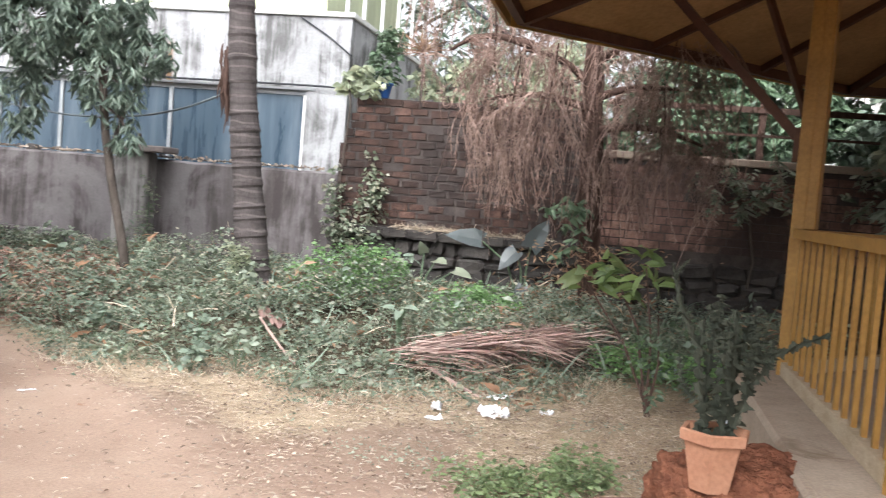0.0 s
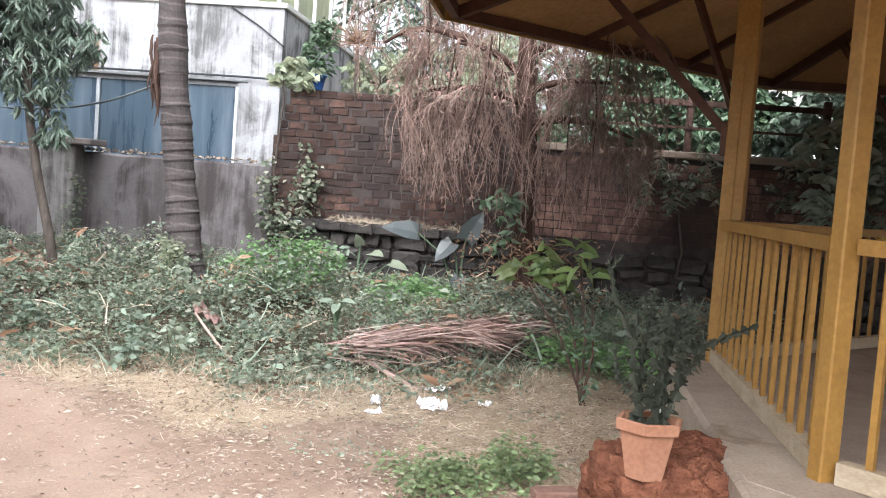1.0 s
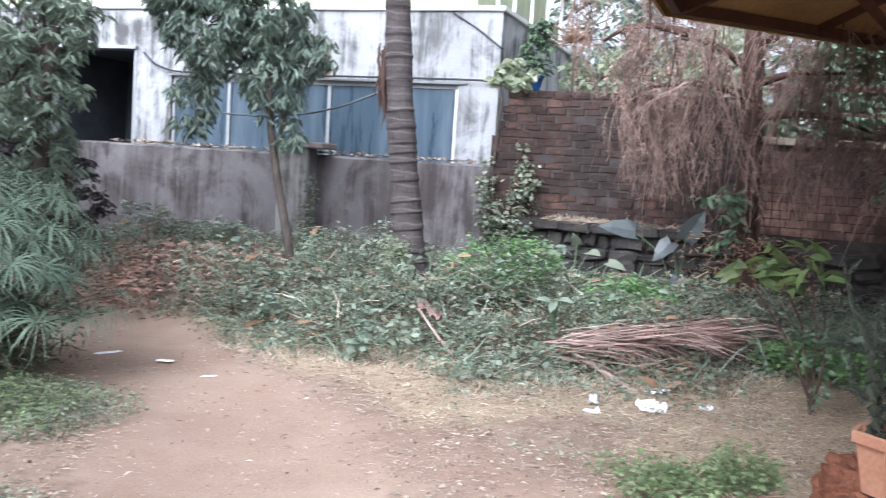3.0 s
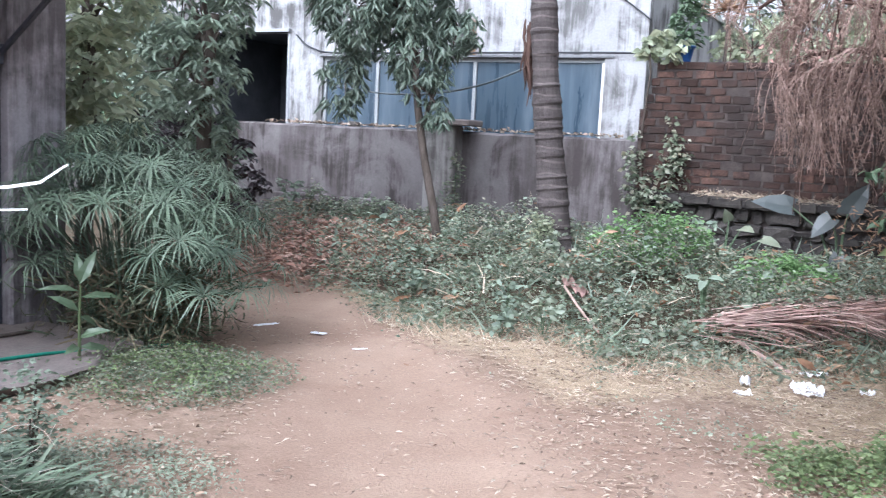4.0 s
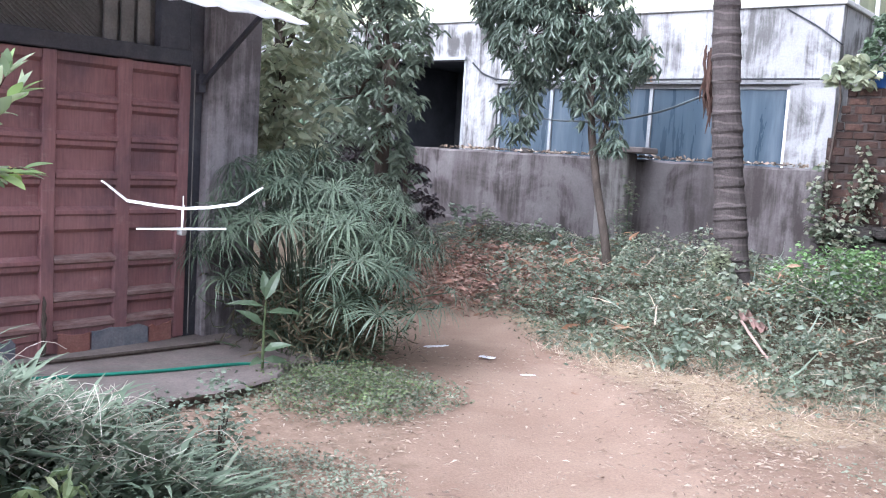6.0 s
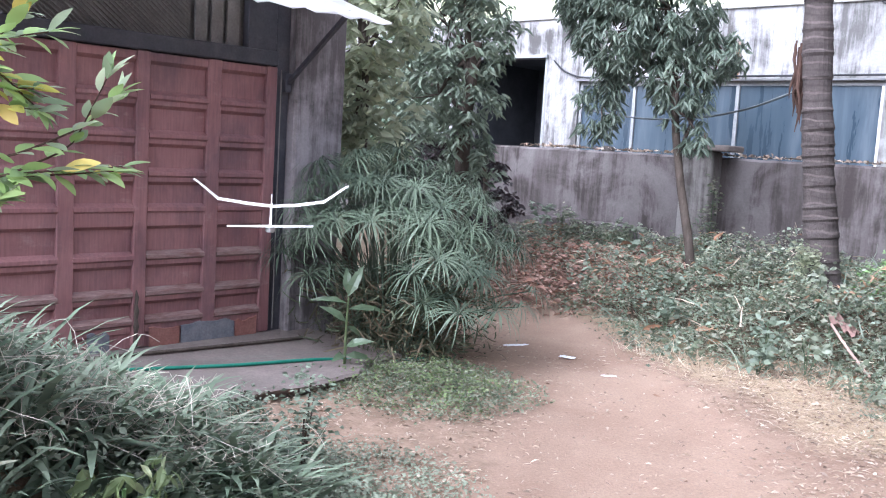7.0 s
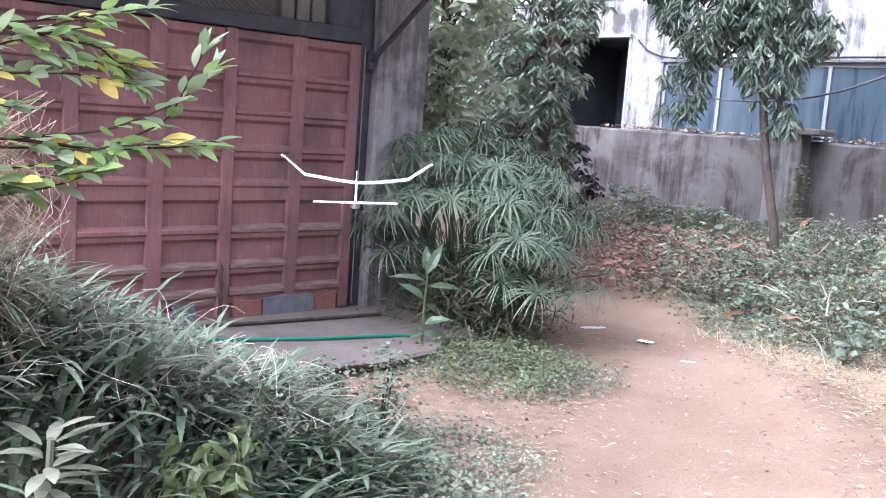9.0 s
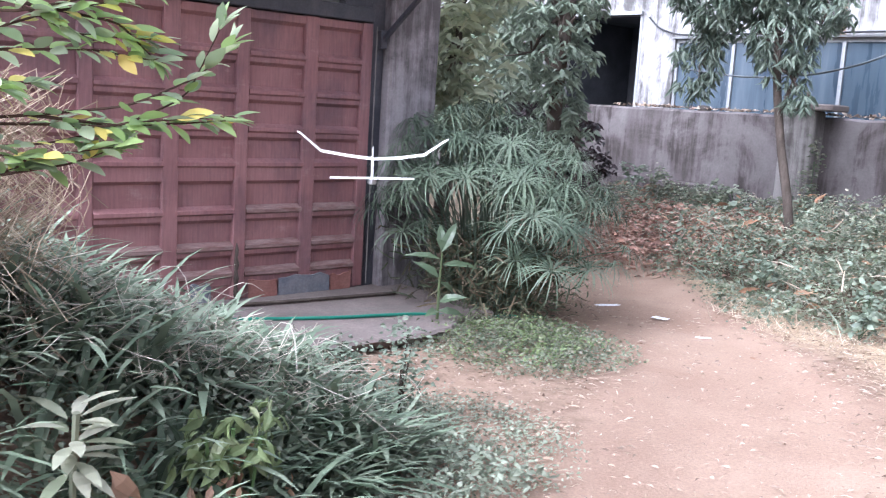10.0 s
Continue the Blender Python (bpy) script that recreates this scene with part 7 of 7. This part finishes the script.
def straw_density(x, y):
    e = weed_edge(x)
    d = sstep(e - 1.35, e - 0.35, y) * sstep(e + 0.5, e, y) * sstep(0.4, 0.8, track_distance(x, y))
    return np.clip(d * (0.55 + 0.6 * smooth_noise(x, y, 1.4, 7.0)) + 1.0 * sstep(-0.8, -0.1, x) * sstep(4.9, 5.6, y) * sstep(8.4, 7.6, y), 0, 1)


x, y = scatter(30000, -6.5, 1.1, 4.6, 8.4, straw_density)
n = len(x)
d = rand_dirs(n, -0.03, 0.35)
tagged(part("straw", leaves(Shape(), BLADE, np.stack([x, y, ground_z(x, y) + rng.uniform(0.0, 0.025, n)], -1), d, rand_dirs(n, 0.5, 1), rng.uniform(0.03, 0.11, n), rng.uniform(0.003, 0.0065, n)), STRAW), "dry straw and dead grass on the soil", "straw", kind="stuff")
x, y = scatter(11000, -6.5, 1.0, 5.6, 8.0, lambda x, y: straw_density(x, y) * sstep(weed_edge(x) - 0.6, weed_edge(x), y) * sstep(0.0, 0.25, smooth_noise(x, y, 1.1, 21.0) + 0.15))
n = len(x)
d = rand_dirs(n, 0.35, 1.0)
tagged(part("dry_grass", leaves(Shape(), BLADE, np.stack([x, y, ground_z(x, y)], -1), d, rand_dirs(n, -0.3, 0.6), rng.uniform(0.08, 0.22, n), 0.006), STRAW), "tufts of pale dry grass", "grass", kind="stuff")


def litter_density(x, y):
    return np.clip(0.22 + 0.78 * sstep(0.3, 1.1, track_distance(x, y)), 0, 1) * sstep(weed_edge(x) + 0.6, weed_edge(x) - 0.1, y) * (0.45 + 0.55 * (smooth_noise(x, y, 1.8, 3.0) > -0.05))


x, y = scatter(42000, -6.5, 1.0, 1.0, 8.0, litter_density)
n = len(x)
d = rand_dirs(n, -0.05, 0.15)
tagged(part("leaf_litter", leaves(Shape(), LEAF_SMALL, np.stack([x, y, ground_z(x, y) + 0.012 + rng.uniform(0, 0.012, n)], -1), d, np.tile((0, 0, 1.0), (n, 1)) + rng.normal(0, 0.35, (n, 3)), 0.018 + 0.05 * rng.random(n) ** 2, 0.006 + 0.016 * rng.random(n) ** 2), LITTER), "scattered dead leaves and chips", "leaf litter", kind="stuff")


x, y = scatter(9000, -3.2, 1.0, 3.6, 7.4, lambda x, y: sstep(0.6, 1.5, track_distance(x, y)) * (0.25 + 0.75 * sstep(-0.1, 0.2, smooth_noise(x, y, 2.2, 83.0))))
n = len(x)
tagged(part("dead_leaf_scatter", leaves(Shape(), LEAF_LONG, np.stack([x, y, ground_z(x, y) + 0.012 + rng.uniform(0, 0.02, n)], -1), rand_dirs(n, -0.1, 0.3), np.tile((0, 0, 1.0), (n, 1)) + rng.normal(0, 0.5, (n, 3)), 0.014 + 0.045 * rng.random(n) ** 2, 0.006 + 0.015 * rng.random(n) ** 2), LITTER), "curled dead leaves strewn over bare soil", "leaf litter", kind="stuff")
x, y = scatter(5200, -3.0, 0.6, 4.0, 7.0, lambda x, y: sstep(0.8, 1.6, track_distance(x, y)) * sstep(0.05, 0.3, smooth_noise(x, y, 1.6, 91.0)))
n = len(x)
tagged(part("sparse_weeds", leaves(Shape(), LEAF_SMALL, np.stack([x, y, ground_z(x, y) + rng.uniform(0.0, 0.03, n)], -1), rand_dirs(n, -0.1, 0.6), rand_dirs(n, 0.3, 1.0), rng.uniform(0.015, 0.035, n), rng.uniform(0.009, 0.02, n)), GREEN_PALE), "sparse low weeds on bare soil", "weeds", kind="stuff")
# ---- brick wall, stones and single bricks ----
BY = 11.5
BT, BL = 2.64, 1.06
wall_brick = structure("wall_brick", Shape().box(-3.38, -3.2, BY - 0.006, BY + 0.28, -0.2, 2.05).box(-3.2, -0.32, BY - 0.006, BY + 0.28, -0.2, BT - 0.01).box(-0.32, 7.5, BY - 0.006, BY + 0.28, -0.2, 2.10), MORTAR, "old dark brick boundary wall on a rubble base")
part("coping", Shape().box(-0.3, 7.5, BY - 0.05, BY + 0.34, 2.10, 2.19, 0.012), PALE_CONCRETE, wall_brick, "pale cement coping")
part("ledge", Shape().box(-3.2, 0.2, BY - 0.16, BY + 0.02, BL - 0.13, BL - 0.02, 0.02), STONE, wall_brick)


def brick_mesh(l, h, dp, seed):
    r = np.random.default_rng(seed)
    s = Shape().box(-l / 2, l / 2, -dp, 0.03, -h / 2, h / 2, 0.006)
    s.v[0] = s.v[0] + r.normal(0, 0.004, s.v[0].shape)
    me = s.mesh("brick")
    me.materials.append(BRICK)
    return me


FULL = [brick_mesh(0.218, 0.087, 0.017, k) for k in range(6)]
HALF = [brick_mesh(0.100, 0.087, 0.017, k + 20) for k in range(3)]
CH, CL = 0.098, 0.235
nrow = int((BT - BL) / CH)
far = Shape()
for r in range(nrow):
    z = BL + CH * (r + 0.5)
    off = (r % 2) * CL / 2
    west = -3.38 if z < 2.0 else -3.38 + 0.06 * round((z - 1.9) / 0.2)
    x = west + off
    if off:
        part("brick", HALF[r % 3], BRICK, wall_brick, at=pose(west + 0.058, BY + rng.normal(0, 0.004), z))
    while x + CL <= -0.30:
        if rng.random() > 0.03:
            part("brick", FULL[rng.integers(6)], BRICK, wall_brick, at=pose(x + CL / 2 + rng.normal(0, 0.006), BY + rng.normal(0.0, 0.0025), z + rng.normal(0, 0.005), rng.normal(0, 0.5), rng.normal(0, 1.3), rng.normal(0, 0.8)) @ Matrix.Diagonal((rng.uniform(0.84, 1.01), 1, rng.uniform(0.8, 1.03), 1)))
        x += CL
    if z > 2.08:
        continue
    x = -0.31 + off * 0.5
    while x < 6.5:
        q = rng.normal(0, 0.004)
        far.box(x + 0.006, x + CL - 0.006, BY - 0.012 + q, BY + 0.03, z - 0.043, z + 0.043)
        x += CL
tagged(part("bricks", far, BRICK_FAR, wall_brick), kind="stuff")
# rubble base
z0 = 0.0
for h in (0.2, 0.17, 0.22, 0.15, 0.19):
    x = -3.3 + rng.uniform(0, 0.15)
    while x < 5.5:
        w = rng.uniform(0.14, 0.42)
        s = Shape().box(-w / 2 + 0.01, w / 2 - 0.01, -0.09, 0.05, 0.008, h - 0.008, 0.03)
        s.v[0] = s.v[0] + rng.normal(0, 0.016, s.v[0].shape)
        part("stone", s, STONE, wall_brick, at=pose(x + w / 2, BY - 0.01 + rng.normal(0, 0.012), z0 + rng.normal(0, 0.008), 0, rng.normal(0, 3), rng.normal(0, 2)))
        x += w
    z0 += h
x = -3.15
while x < 0.0:
    w = rng.uniform(0.3, 0.5)
    s = Shape().box(-w / 2 + 0.015, w / 2 - 0.015, -0.1, 0.1, 0, 0.12, 0.02)
    s.v[0] = s.v[0] + rng.normal(0, 0.008, s.v[0].shape)
    part("ledge_stone", s, STONE, wall_brick, at=pose(x + w / 2, BY - 0.10, BL - 0.14))
    x += w
n = 700
x = rng.uniform(-2.6, -0.6, n)
tagged(part("ledge_straw", leaves(Shape(), BLADE, np.stack([x, rng.uniform(BY - 0.22, BY - 0.03, n), BL + rng.uniform(-0.03, 0.02, n)], -1), rand_dirs(n, -0.5, 0.7), rand_dirs(n), rng.uniform(0.06, 0.16, n), 0.008), STRAW), "dry grass lying on the stone ledge", "grass", kind="stuff")
